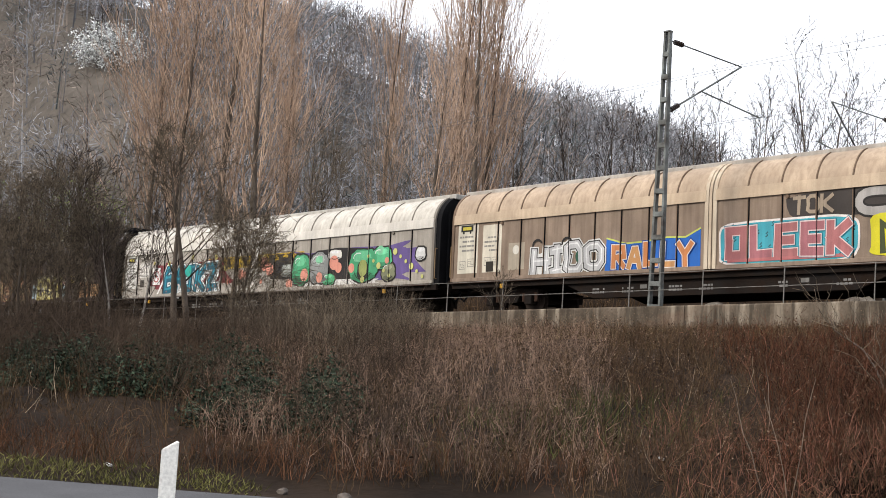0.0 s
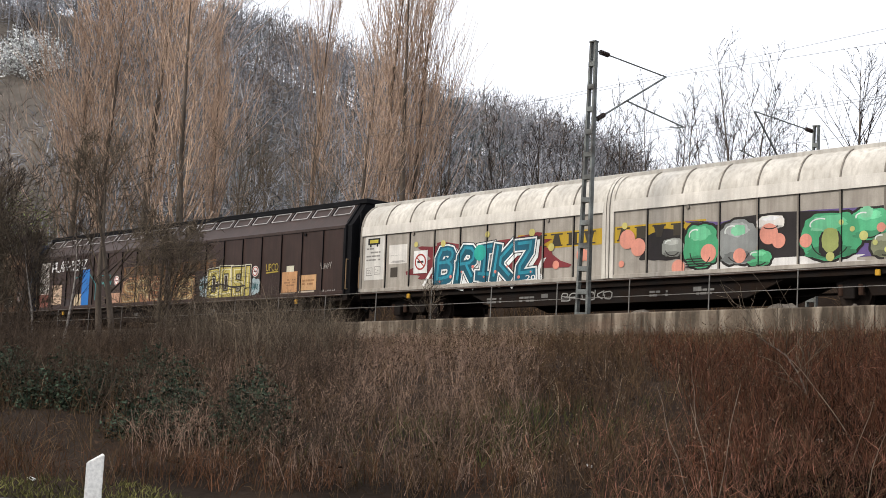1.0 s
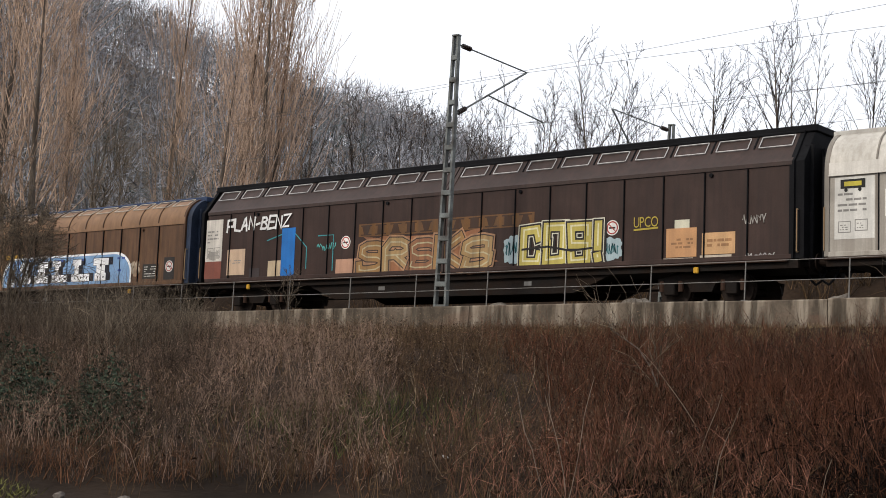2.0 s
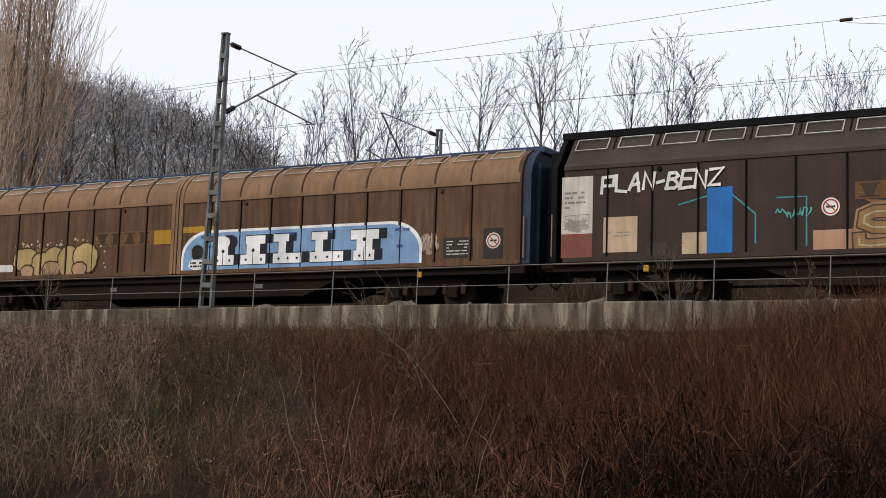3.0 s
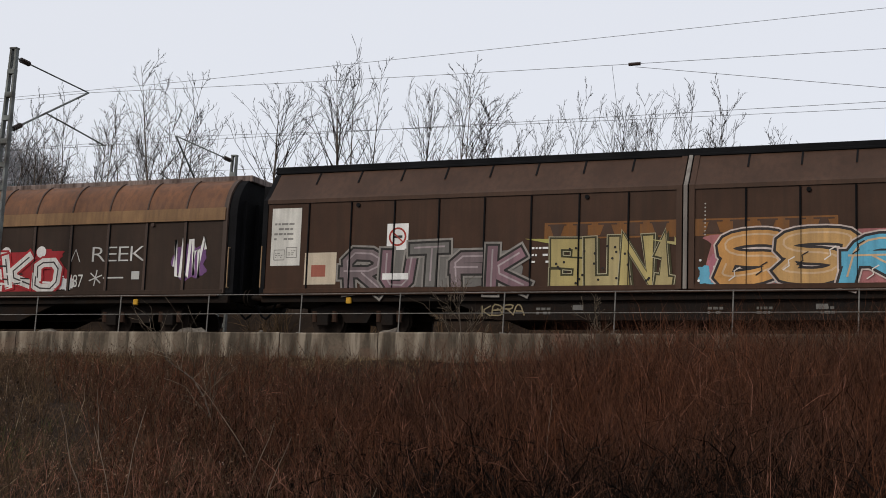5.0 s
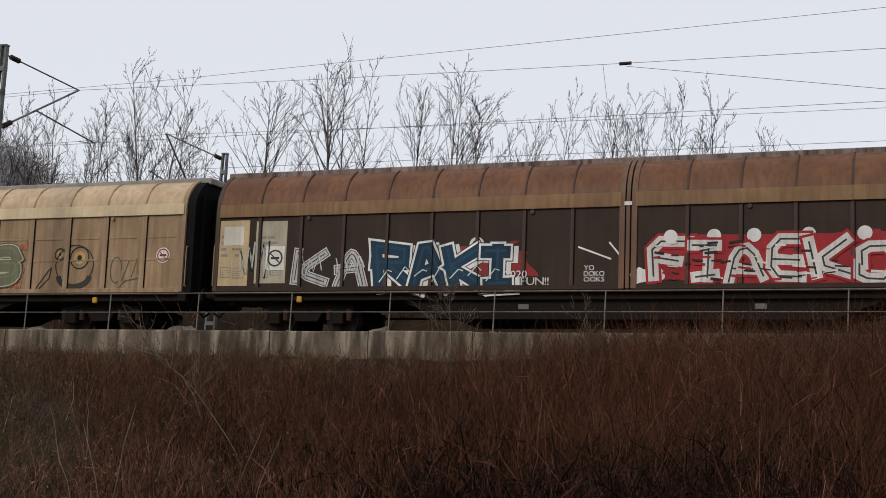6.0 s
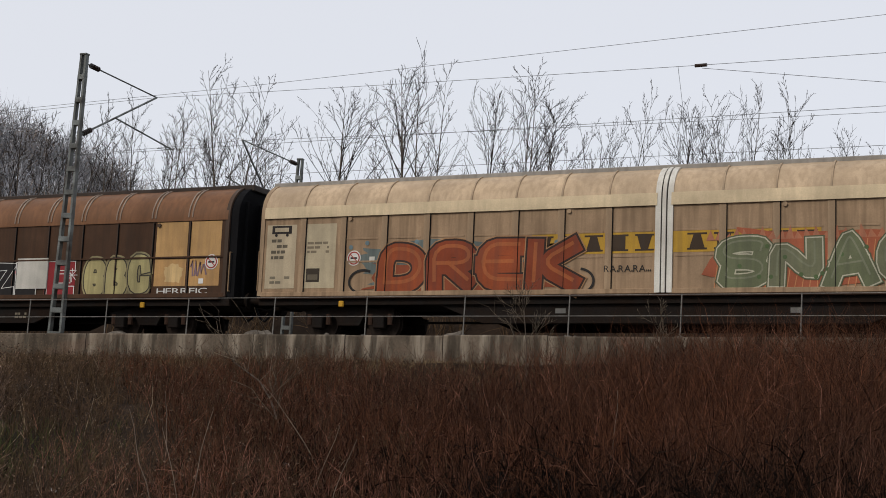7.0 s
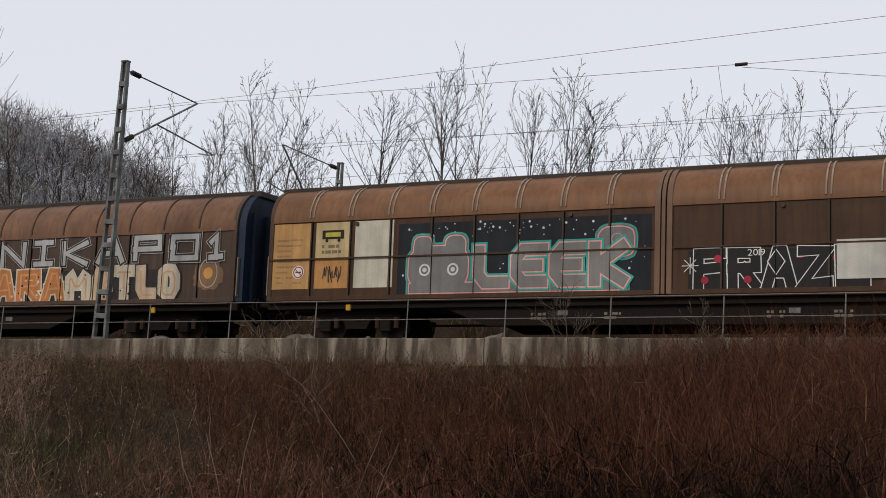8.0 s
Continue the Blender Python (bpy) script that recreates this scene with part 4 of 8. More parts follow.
def name_band(w, u0, u1, v0, v1, color, ink, worn=0.4, n=11, letter=True):
    """The owner's coloured band; its lettering is given as plain upright blocks."""
    rect(w, "name_band", u0, v0, -0.2 if u1 > 0 > u0 else u1, v1, color, 0, "worn yellow name band", worn)
    if u1 > 0 > u0:
        rect(w, "name_band", 0.2, v0, u1, v1, color, 0, "", worn)
    step, m, ht = (u1 - u0) / n, (v0 + v1) / 2, (v1 - v0) * 0.40
    for i in range(n):
        a = u0 + i * step + step * 0.10
        if abs(a + step * 0.4) < 0.44:
            continue
        left, right, thin = a + 0.04 * step, a + 0.78 * step, 0.22 * step
        mid = (left + right) / 2
        for z0, z1 in ((-1.0, -0.78), (0.78, 1.0)):
            rect(w, "band_serif", left, m + z0 * ht, right, m + z1 * ht, ink, 1, "", worn)
        low, high = ((0.62, 1.3), (1.0, 1.0), (1.3, 0.62), (1.15, 1.15))[i % 4]
        flat("band_block", [(mid - thin * low, m - ht * 0.8), (mid + thin * low, m - ht * 0.8), (mid + thin * high, m + ht * 0.8), (mid - thin * high, m + ht * 0.8)], 2, spray(ink, worn), w)


WAGONS = {}
LIGHT_INK, INK, WHITE = (0.62, 0.60, 0.56), (0.025, 0.022, 0.02), (0.72, 0.71, 0.69)


def wagon_one():
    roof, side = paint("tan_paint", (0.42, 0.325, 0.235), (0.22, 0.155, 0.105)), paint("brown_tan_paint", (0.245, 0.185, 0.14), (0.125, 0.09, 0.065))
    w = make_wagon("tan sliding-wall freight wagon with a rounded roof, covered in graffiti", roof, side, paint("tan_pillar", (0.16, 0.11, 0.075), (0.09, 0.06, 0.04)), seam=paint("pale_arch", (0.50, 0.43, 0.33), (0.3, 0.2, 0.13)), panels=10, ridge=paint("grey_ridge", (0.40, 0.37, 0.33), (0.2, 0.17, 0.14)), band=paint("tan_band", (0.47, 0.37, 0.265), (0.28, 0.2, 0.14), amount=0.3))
    data_panel(w, -10.74, 0.26, -9.74, 1.93, (0.60, 0.56, 0.46), seed=1)
    owner_plate(w, -10.6, 1.68, 0.6)
    data_panel(w, -9.5, 0.26, -8.6, 1.85, (0.60, 0.55, 0.45), seed=2)
    rect(w, "hatch", -9.3, 0.28, -8.95, 0.62, (0.03, 0.025, 0.02), 3, "small dark hatch")
    rect(w, "patch", -8.25, 0.3, -7.5, 1.18, (0.36, 0.31, 0.24), 0, "overpainted patch")
    disc(w, -7.9, 0.95, 0.15, (0.6, 0.57, 0.5), 1)
    piece(w, "HIOO", -7.2, 0.06, -4.0, 1.0, (0.44, 0.44, 0.44), INK, 0.035, (0.60, 0.60, 0.58), 0.04, 0.26, 1, wob=0.10, lift=0.07, overlap=0.06, label="chrome and black graffiti letters", core=(0.66, 0.66, 0.66), core_w=0.08, core_up=0.04, seed=3)
    blob(w, -7.3, 0.05, -6.3, 0.85, (0.6, 0.6, 0.58), 1, 3, 0.3)
    disc(w, -5.0, 0.6, 0.22, (0.03, 0.09, 0.06), 6)
    stroke(w, curl(-6.9, 1.05, 0.2, 0.16, 20, 200), 0.07, INK, 6)
    stroke(w, curl(-5.6, 1.05, 0.2, 0.16, 20, 200), 0.07, INK, 6)
    flat("paint_field", [(-4.0, 0.04), (-0.36, 0.06), (-0.36, 1.18), (-0.9, 0.95), (-1.6, 0.98), (-2.4, 0.9), (-3.2, 0.88), (-3.95, 1.1)], 1, spray((0.025, 0.12, 0.42)), w, "blue sprayed background")
    stroke(w, [(-3.95, 1.1), (-3.2, 0.9), (-2.4, 0.92), (-1.6, 1.0), (-0.9, 0.97), (-0.36, 1.2)], 0.05, (0.45, 0.5, 0.12), 2)
    piece(w, "RALLY", -3.75, 0.13, -0.6, 0.84, [(0.50, 0.20, 0.08), (0.46, 0.24, 0.10)], (0.62, 0.58, 0.54), 0.028, (0.02, 0.06, 0.25), 0.03, 0.23, wob=0.05, lift=0.04, overlap=-0.05, label="orange block graffiti letters outlined in white", seed=5)
    blob(w, 0.24, 0.04, 4.78, 1.3, (0.72, 0.66, 0.62), 1, 4, 0.03, 6)
    blob(w, 0.30, 0.09, 4.72, 1.24, (0.06, 0.33, 0.40), 2, 4, 0.03, 6, label="turquoise sprayed background")
    piece(w, "OLEEK", 0.5, 0.22, 4.55, 1.14, [(0.36, 0.14, 0.14), (0.33, 0.13, 0.145)], (0.66, 0.50, 0.48), 0.03, (0.03, 0.20, 0.26), 0.02, 0.25, wob=0.03, overlap=-0.06, label="dusky red block letters outlined in pale pink", seed=6)
    rect(w, "underline", 0.6, 0.15, 4.4, 0.24, (0.40, 0.14, 0.14), 6)
    rng = random.Random(2)
    for i in range(44):
        u, v = 0.42 + i * 0.096, 0.16 + (i * 37 % 14) * 0.072
        stroke(w, [(u, v), (u + 0.08, v + 0.05), (u + 0.01, v + 0.09), (u + 0.08, v + 0.14)], 0.026, INK, 3)
    blob(w, 2.5, 1.22, 11.0, 1.93, (0.05, 0.042, 0.038), 0, 6, 0.06, 9)
    piece(w, "TOK", 2.7, 1.36, 4.0, 1.86, (0.34, 0.27, 0.2), th=0.2, bend=1, wob=0.06, layer=1)
    piece(w, "CABO", 4.6, 1.18, 9.6, 1.92, (0.36, 0.34, 0.32), INK, 0.06, th=0.3, bend=2, layer=1, overlap=0.05)
    for u in (-4.6, -3.4, -1.6, -0.5, 2.0, 4.0):
        girder_tag(w, "", u, u + 0.7, (0.30, 0.29, 0.28))
    blob(w, 5.0, 0.1, 9.8, 1.25, (0.62, 0.56, 0.03), 4, 7, 0.04, 8, label="bright yellow sprayed panel")
    piece(w, "MOSK", 5.3, 0.2, 9.5, 1.05, (0.06, 0.07, 0.03), th=0.2, wob=0.06, layer=5)
    return w


def wagon_two():
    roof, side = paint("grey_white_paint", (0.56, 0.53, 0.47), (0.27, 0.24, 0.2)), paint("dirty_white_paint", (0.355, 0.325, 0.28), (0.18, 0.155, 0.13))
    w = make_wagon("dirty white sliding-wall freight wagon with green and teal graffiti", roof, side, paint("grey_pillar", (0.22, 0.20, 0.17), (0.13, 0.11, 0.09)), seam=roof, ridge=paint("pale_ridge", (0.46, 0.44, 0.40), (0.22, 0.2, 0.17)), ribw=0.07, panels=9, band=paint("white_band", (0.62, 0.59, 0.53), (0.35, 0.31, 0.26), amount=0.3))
    data_panel(w, -10.8, 0.40, -9.8, 2.0 - 0.1, (0.62, 0.60, 0.55), seed=3)
    owner_plate(w, -10.65, 1.62, 0.62)
    data_panel(w, -9.55, 0.9, -8.65, 1.55, (0.66, 0.63, 0.58), seed=4, rows=3)
    rect(w, "hatch", -9.45, 0.45, -9.1, 0.78, (0.06, 0.05, 0.04), 1, "small dark hatch")
    name_band(w, -3.6, 3.4, 1.02, 1.50, (0.47, 0.31, 0.03), (0.05, 0.042, 0.03))
    blob(w, -8.9, 0.03, -1.3, 1.62, (0.19, 0.035, 0.04), 2, 11, 0.4, 3.6, label="maroon cloud of spray paint")
    stop_sign(w, -7.95, 0.9, 0.33, layer=8)
    piece(w, "BRIKZ", -7.35, 0.12, -2.75, 1.34, [(0.016, 0.10, 0.15), (0.014, 0.085, 0.12)], (0.72, 0.74, 0.72), 0.05, (0.03, 0.03, 0.035), 0.03, 0.27, 1, 0.10, 0.07, 0.10, 0.04, 4, "teal graffiti letters outlined in white", (0.72, 0.74, 0.72), (0.13, -0.10), (0.03, 0.24, 0.32), 0.13, 0.05, seed=12)
    for k in range(9):
        disc(w, -7.0 + k * 0.5, 0.2 + (k * 37 % 7) * 0.07, 0.035 + 0.02 * (k % 2), (0.62, 0.2, 0.16), 9.5)
    for k, (a, b) in enumerate(((-7.9, -7.2), (-5.9, -5.4), (-4.4, -3.9), (-3.0, -2.4))):
        flat("paint_drip", [(a, 0.05), (a + 0.12, 0.05), (b, 0.75), (b - 0.2, 0.7)], 3.4, spray(WHITE), w)
    disc(w, -5.2, 1.05, 0.26, (0.03, 0.35, 0.28), 8)
    for u, v, r in ((-8.2, 1.5, 0.09), (-6.9, 1.45, 0.11), (-4.9, 1.62, 0.1), (-3.0, 1.55, 0.12), (-2.2, 1.05, 0.12), (0.6, 1.5, 0.1)):
        disc(w, u, v, r, (0.55, 0.48, 0.16), 6)
    for u, v, r in ((-2.0, 0.5, 0.13), (-1.0, 0.75, 0.2), (-0.8, 0.72, 0.16), (0.5, 0.4, 0.1)):
        disc(w, u, v, r, (0.62, 0.25, 0.18), 5)
    text_on(w, "2018", -3.2, 0.08, -2.5, 0.24, WHITE, 9, 0.01)
    # characters and bubbles on the other wall
    blob(w, 2.4, 0.10, 11.0, 1.6, (0.13, 0.09, 0.24), 1, 13, 0.35, 6, label="purple cloud of spray paint")
    blob(w, 0.9, 0.35, 3.3, 1.35, (0.028, 0.024, 0.024), 2, 14, 0.25, label="black sprayed bubble")
    blob(w, 3.0, 0.08, 8.3, 1.5, (0.028, 0.024, 0.024), 2, 15, 0.3, 6)
    blob(w, 2.5, 0.05, 8.4, 0.32, (0.65, 0.63, 0.6), 2, 25, 0.3, 6)
    for a, c, e in ((2.9, 0.9, 0.5), (4.2, 0.95, 0.5), (6.6, 0.9, 0.6), (8.0, 1.15, 0.4)):
        blob(w, a, c, a + e, c + 0.32, (0.20, 0.50, 0.30), 6, int(a * 9), 0.2)
    for i, (u0, v0, u1, v1, c) in enumerate(((2.65, 0.12, 3.85, 1.4, (0.07, 0.33, 0.16)), (3.8, 0.15, 5.1, 1.42, (0.24, 0.25, 0.24)), (4.7, 0.10, 5.5, 0.55, (0.10, 0.42, 0.2)),
                                            (6.3, 0.14, 8.1, 1.42, (0.07, 0.33, 0.16)), (7.7, 0.6, 8.9, 1.42, (0.09, 0.40, 0.2)), (8.3, 0.15, 9.1, 0.8, (0.20, 0.21, 0.13)),
                                            (1.9, 0.5, 2.7, 1.05, (0.28, 0.29, 0.26)), (5.0, 1.05, 5.9, 1.45, (0.66, 0.63, 0.58)), (10.2, 0.82, 10.75, 1.3, (0.6, 0.6, 0.58)))):
        blob(w, u0 - 0.07, v0 - 0.07, u1 + 0.07, v1 + 0.07, INK, 3, 30 + i, 0.12)
        blob(w, u0, v0, u1, v1, c, 5, 30 + i, 0.12, label="green and grey bubble letters" if i == 0 else "")
        du, dv = u1 - u0, v1 - v0
        blob(w, u0 + du * 0.06, v0 + dv * 0.03, u1 - du * 0.06, v0 + dv * 0.32, tuple(k * 0.62 for k in c), 5.9, 60 + i, 0.25, 2.2, worn=0.5)
        blob(w, u0 + du * 0.15, v0 + dv * 0.60, u1 - du * 0.20, v1 - dv * 0.06, tuple(min(0.75, k * 1.35 + 0.05) for k in c), 5.9, 80 + i, 0.25, 2.0, worn=0.5)
        stroke(w, curl(u0 + du * 0.34, v0 + dv * 0.74, du * 0.16, dv * 0.12, 60, 200), 0.035, (0.66, 0.70, 0.66), 7)
        stroke(w, curl((u0 + u1) / 2, v0 + dv * 0.42, du * 0.30, dv * 0.34, 190 + 30 * (i % 3), 330), 0.03, INK, 7)
    blob(w, 6.85, 0.2, 7.55, 0.95, INK, 6, 41, 0.1)
    blob(w, 6.95, 0.35, 7.45, 1.0, (0.32, 0.36, 0.12), 7, 42, 0.1)
    for u, v, r in ((0.7, 1.1, 0.28), (1.1, 0.85, 0.26), (3.5, 0.55, 0.25), (5.4, 0.95, 0.28), (5.7, 0.75, 0.2), (4.5, 0.42, 0.2), (6.5, 0.7, 0.18), (2.5, 0.2, 0.22), (8.6, 0.9, 0.12)):
        disc(w, u, v, r, (0.64, 0.27, 0.2), 7)
    for i in range(12):
        disc(w, 7.2 + i * 0.31, 0.25 + (i * 53 % 11) * 0.095, 0.07 + 0.05 * (i % 3 == 0), (0.50, 0.50, 0.18), 8)
    girder_tag(w, "BRICKO", -1.9, 0.1, (0.36, 0.35, 0.33))
    for u in (-5.0, -3.6, 1.4, 3.0):
        girder_tag(w, "", u, u + 0.9, (0.30, 0.29, 0.27))
    for i in range(4):
        stroke(w, [(2.75, 0.2 + i * 0.07), (3.6, 0.2 + i * 0.07)], 0.03, INK, 7)
    return w


def wagon_three():
    roof, side = paint("dark_brown_paint", (0.054, 0.036, 0.031), (0.031, 0.026, 0.023)), paint("dark_brown_side", (0.047, 0.029, 0.024), (0.025, 0.018, 0.016))
    w = make_wagon("dark brown sliding-wall freight wagon with canted roof and yellow graffiti", roof, side, SOOT, 2.42, 4.50, "cant", 9, ridge=SOOT, ribw=0.03, frames=9, frame_mat=spray((0.5, 0.48, 0.46)), start=0.28)
    data_panel(w, -10.8, 0.7, -9.95, 2.15, (0.56, 0.52, 0.46), seed=5)
    rect(w, "patch", -10.8, 0.1, -9.95, 0.7, (0.20, 0.07, 0.05), 0)
    piece(w, "PLAN-BENZ", -9.75, 1.70, -6.6, 2.16, WHITE, th=0.17, wob=0.10, lift=0.08, shear=0.1, layer=2, label="white brush tag", seed=4)
    data_panel(w, -9.65, 0.2, -8.75, 1.08, (0.50, 0.36, 0.25), seed=6, rows=3)
    rect(w, "patch", -7.6, 0.05, -6.95, 0.62, (0.46, 0.36, 0.24), 1, "cream overpainted patch")
    rect(w, "patch", -8.5, 0.1, -8.0, 0.4, (0.05, 0.04, 0.04), 1)
    rect(w, "blue_bar", -6.98, 0.03, -6.35, 1.68, (0.02, 0.14, 0.42), 2, "bright blue sprayed bar")
    stroke(w, [(-7.7, 1.3), (-6.5, 1.6), (-5.8, 1.0), (-5.8, 0.3)], 0.04, (0.05, 0.25, 0.28), 1)
    stroke(w, [(-5.3, 1.35), (-4.6, 1.35), (-4.6, 0.2)], 0.04, (0.05, 0.25, 0.28), 1)
    scribble(w, -5.3, 0.85, -4.5, 1.1, (0.1, 0.4, 0.38), 3)
    stop_sign(w, -4.05, 1.08, 0.22, round_only=True)
    rect(w, "patch", -4.45, 0.05, -3.55, 0.55, (0.42, 0.24, 0.16), 1)
    name_band(w, -3.5, 3.3, 1.22, 1.62, (0.15, 0.075, 0.03), (0.06, 0.032, 0.02), 0.7)
    blob(w, -3.7, 0.03, 2.1, 1.3, (0.27, 0.12, 0.06), 2, 17, 0.35, 5, label="rusty orange cloud of spray paint", worn=0.6)
    piece(w, "SRSKS", -3.5, 0.06, 1.9, 1.08, [(0.30, 0.17, 0.07), (0.34, 0.22, 0.10), (0.26, 0.12, 0.06)], (0.06, 0.04, 0.03), 0.035, (0.36, 0.20, 0.11), 0.05, 0.26, 1, wob=0.08, overlap=0.14, lift=0.05, label="worn olive graffiti letters", worn=0.85, core=(0.42, 0.36, 0.22), core_w=0.07, seed=8)
    blob(w, 2.2, 0.1, 2.95, 1.02, (0.32, 0.40, 0.42), 2, 18, 0.25)
    blob(w, 5.55, 0.1, 6.3, 0.8, (0.32, 0.40, 0.42), 2, 19, 0.25)
    scribble(w, 2.3, 0.4, 2.8, 0.8, (0.03, 0.12, 0.13), 5)
    scribble(w, 5.7, 0.3, 6.1, 0.6, (0.03, 0.12, 0.13), 6)
    piece(w, "COS!", 2.8, 0.06, 5.7, 1.24, (0.46, 0.38, 0.10), INK, 0.05, (0.58, 0.55, 0.44), 0.03, 0.205, wob=0.05, lift=0.05, overlap=0.03, label="yellow block graffiti letters outlined in black and cream", core=(0.62, 0.58, 0.36), core_w=0.07, core_up=0.03, shade=INK, shade_by=(0.10, -0.06), seed=9)
    stroke(w, [(2.9, 0.55), (3.8, 0.6), (4.6, 0.45), (5.3, 0.5)], 0.06, INK, 7)
    stop_sign(w, 5.92, 1.02, 0.22, (0.5, 0.4, 0.35), round_only=True)
    text_on(w, "UPCO", 6.6, 0.98, 7.35, 1.26, (0.42, 0.32, 0.06), 2, 0.0)
    stroke(w, [(6.6, 0.92), (7.35, 0.95)], 0.05, (0.42, 0.32, 0.06), 2)
    for u0, v0, u1, v1, c in ((7.6, 0.14, 8.5, 0.9, (0.50, 0.27, 0.13)), (8.65, 0.18, 9.6, 0.74, (0.50, 0.30, 0.15)), (7.84, 0.85, 8.28, 1.12, (0.58, 0.55, 0.42)), (7.5, 0.02, 8.4, 0.12, (0.45, 0.38, 0.3)), (8.6, 0.05, 9.5, 0.16, (0.45, 0.38, 0.3))):
        rect(w, "overpainted_patch", u0, v0, u1, v1, c, 1, "orange overpainted patch with faint writing")
    bars(w, 7.75, 0.35, 8.4, 0.65, 3, (0.3, 0.16, 0.08), 2, 8)
    bars(w, 8.8, 0.35, 9.5, 0.6, 2, (0.32, 0.17, 0.08), 2, 9)
    scribble(w, 9.8, 0.9, 10.45, 1.15, (0.35, 0.33, 0.3), 10, 0.025)
    scribble(w, 9.9, 0.05, 10.7, 0.16, (0.42, 0.4, 0.38), 11, 0.025)
    return w


def wagon_four():
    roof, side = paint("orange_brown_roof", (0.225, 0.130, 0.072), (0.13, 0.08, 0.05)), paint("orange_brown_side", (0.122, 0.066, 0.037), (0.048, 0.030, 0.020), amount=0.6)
    blue = mat("blue_black_steel", (0.022, 0.04, 0.09), 0.55, 0.1, 0.4, 1.5, 20, 0.2)
    w = make_wagon("orange-brown sliding-wall freight wagon with a light blue lettered panel", roof, side, paint("orange_brown_pillar", (0.075, 0.038, 0.02), (0.04, 0.024, 0.016)), 2.21, 4.22, "round", 10, ridge=blue, end=mat("blue_end_steel", (0.02, 0.03, 0.055), 0.6, 0.1, 0.4, 1.5, 20, 0.2), frames=10, frame_mat=spray((0.45, 0.40, 0.33)), ribw=0.075, reach=0.42, lip=0.35, start=-0.06)
    data_panel(w, -10.9, 0.16, -10.0, 1.95, (0.42, 0.35, 0.24), seed=7)
    rect(w, "sign_plate", -9.75, 1.58, -9.0, 1.98, WHITE, 1, "white plate")
    owner_plate(w, -9.68, 1.67, 0.62)
    for k in range(5):
        rect(w, "label_plate", -10.86, 0.2 + k * 0.19, -10.55, 0.36 + k * 0.19, (0.58, 0.54, 0.46), 2, "", 0.4)
        bars(w, -10.82, 0.23 + k * 0.19, -10.58, 0.33 + k * 0.19, 2, (0.10, 0.08, 0.06), 3, 160 + k)
    disc(w, -10.26, 0.55, 0.21, (0.10, 0.07, 0.05), 2, "dial_rim")
    disc(w, -10.26, 0.55, 0.185, (0.58, 0.53, 0.42), 3, "dial_face")
    stroke(w, [(-10.38, 0.62), (-10.24, 0.55), (-10.14, 0.44)], 0.03, (0.08, 0.06, 0.05), 4, "dial_hand")
    rect(w, "label_plate", -10.46, 0.2, -10.05, 0.29, (0.62, 0.60, 0.54), 2)
    rect(w, "label_plate", -10.55, 1.62, -10.05, 1.9, (0.56, 0.54, 0.48), 2, "", 0.5)
    piece(w, "OAKSTONE", -10.9, -0.0, -9.1, 0.11, (0.06, 0.045, 0.035), th=0.2, layer=1, wob=0.06)
    rect(w, "label_plate", -7.7, 0.24, -6.85, 0.47, (0.66, 0.64, 0.6), 1, "white label plate")
    scribble(w, -9.8, 0.9, -9.2, 1.3, (0.26, 0.2, 0.14), 12, 0.02)
    blob(w, -6.9, -0.0 + 0.04, -3.0, 1.0, (0.24, 0.14, 0.055), 1, 20, 0.3, 3)
    line_ink = (0.05, 0.033, 0.018)
    for i, (a, b, c, d, e) in enumerate(((-6.85, 0.25, -5.75, 0.98, 0), (-6.0, 0.05, -5.2, 0.82, 1), (-5.45, 0.35, -4.6, 0.98, 0), (-5.5, 0.04, -4.75, 0.52, 2), (-4.85, 0.05, -3.9, 1.0, 1), (-4.2, 0.12, -3.15, 1.06, 3), (-6.45, 0.04, -5.9, 0.42, 4), (-4.2, 0.04, -3.6, 0.46, 5))):
        blob(w, a - 0.055, b - 0.055, c + 0.055, d + 0.055, line_ink, 2 + e, 50 + i, 0.10, 2.4)
        blob(w, a, b, c, d, (0.42, 0.30, 0.13) if d > 0.6 else (0.40, 0.25, 0.15), 3 + e, 50 + i, 0.10, 2.4, label="pale yellow bubble letters" if i == 0 else "", worn=0.5)
    rng = random.Random(19)
    for i in range(46):
        u = rng.uniform(-6.9, -2.7)
        disc(w, u, rng.uniform(0.95, 1.22) if u < -3.2 else rng.uniform(0.2, 1.1), rng.uniform(0.012, 0.05), (0.46, 0.38, 0.26), 1.5, "paint_speck")
    name_band(w, -3.3, 0.1, 0.93, 1.36, (0.16, 0.085, 0.035), (0.055, 0.03, 0.018), 0.7, 6)
    rect(w, "name_band", -0.9, 0.92, -0.2, 1.34, (0.42, 0.22, 0.02), 2, "", 0.5)
    rect(w, "name_band", 0.2, 1.22, 1.5, 1.40, (0.42, 0.24, 0.03), 0, "", 0.6)
    # the light blue panel with its white rim
    def hump(d):
        left, right, low, up = 0.22 + d, 8.55 - d, 0.02 + d * 0.4, 1.26 - d
        pts = [(left, low), (right, low)]
        pts += [(right - 1.0 + 1.0 * math.cos(a) , up - 0.75 + 0.75 * math.sin(a)) for a in [i * math.pi / 16 for i in range(9)]]
        pts += [(left + 1.0 - 1.0 * math.cos(a), up - 0.75 + 0.75 * math.sin(a)) for a in [(8 - i) * math.pi / 16 for i in range(9)]]
        return pts
    flat("panel_rim", hump(0), 4, spray((0.78, 0.78, 0.78), 0.1), w)
    flat("panel_field", hump(0.075), 5, spray((0.20, 0.33, 0.52), 0.15), w, "light blue sprayed panel")
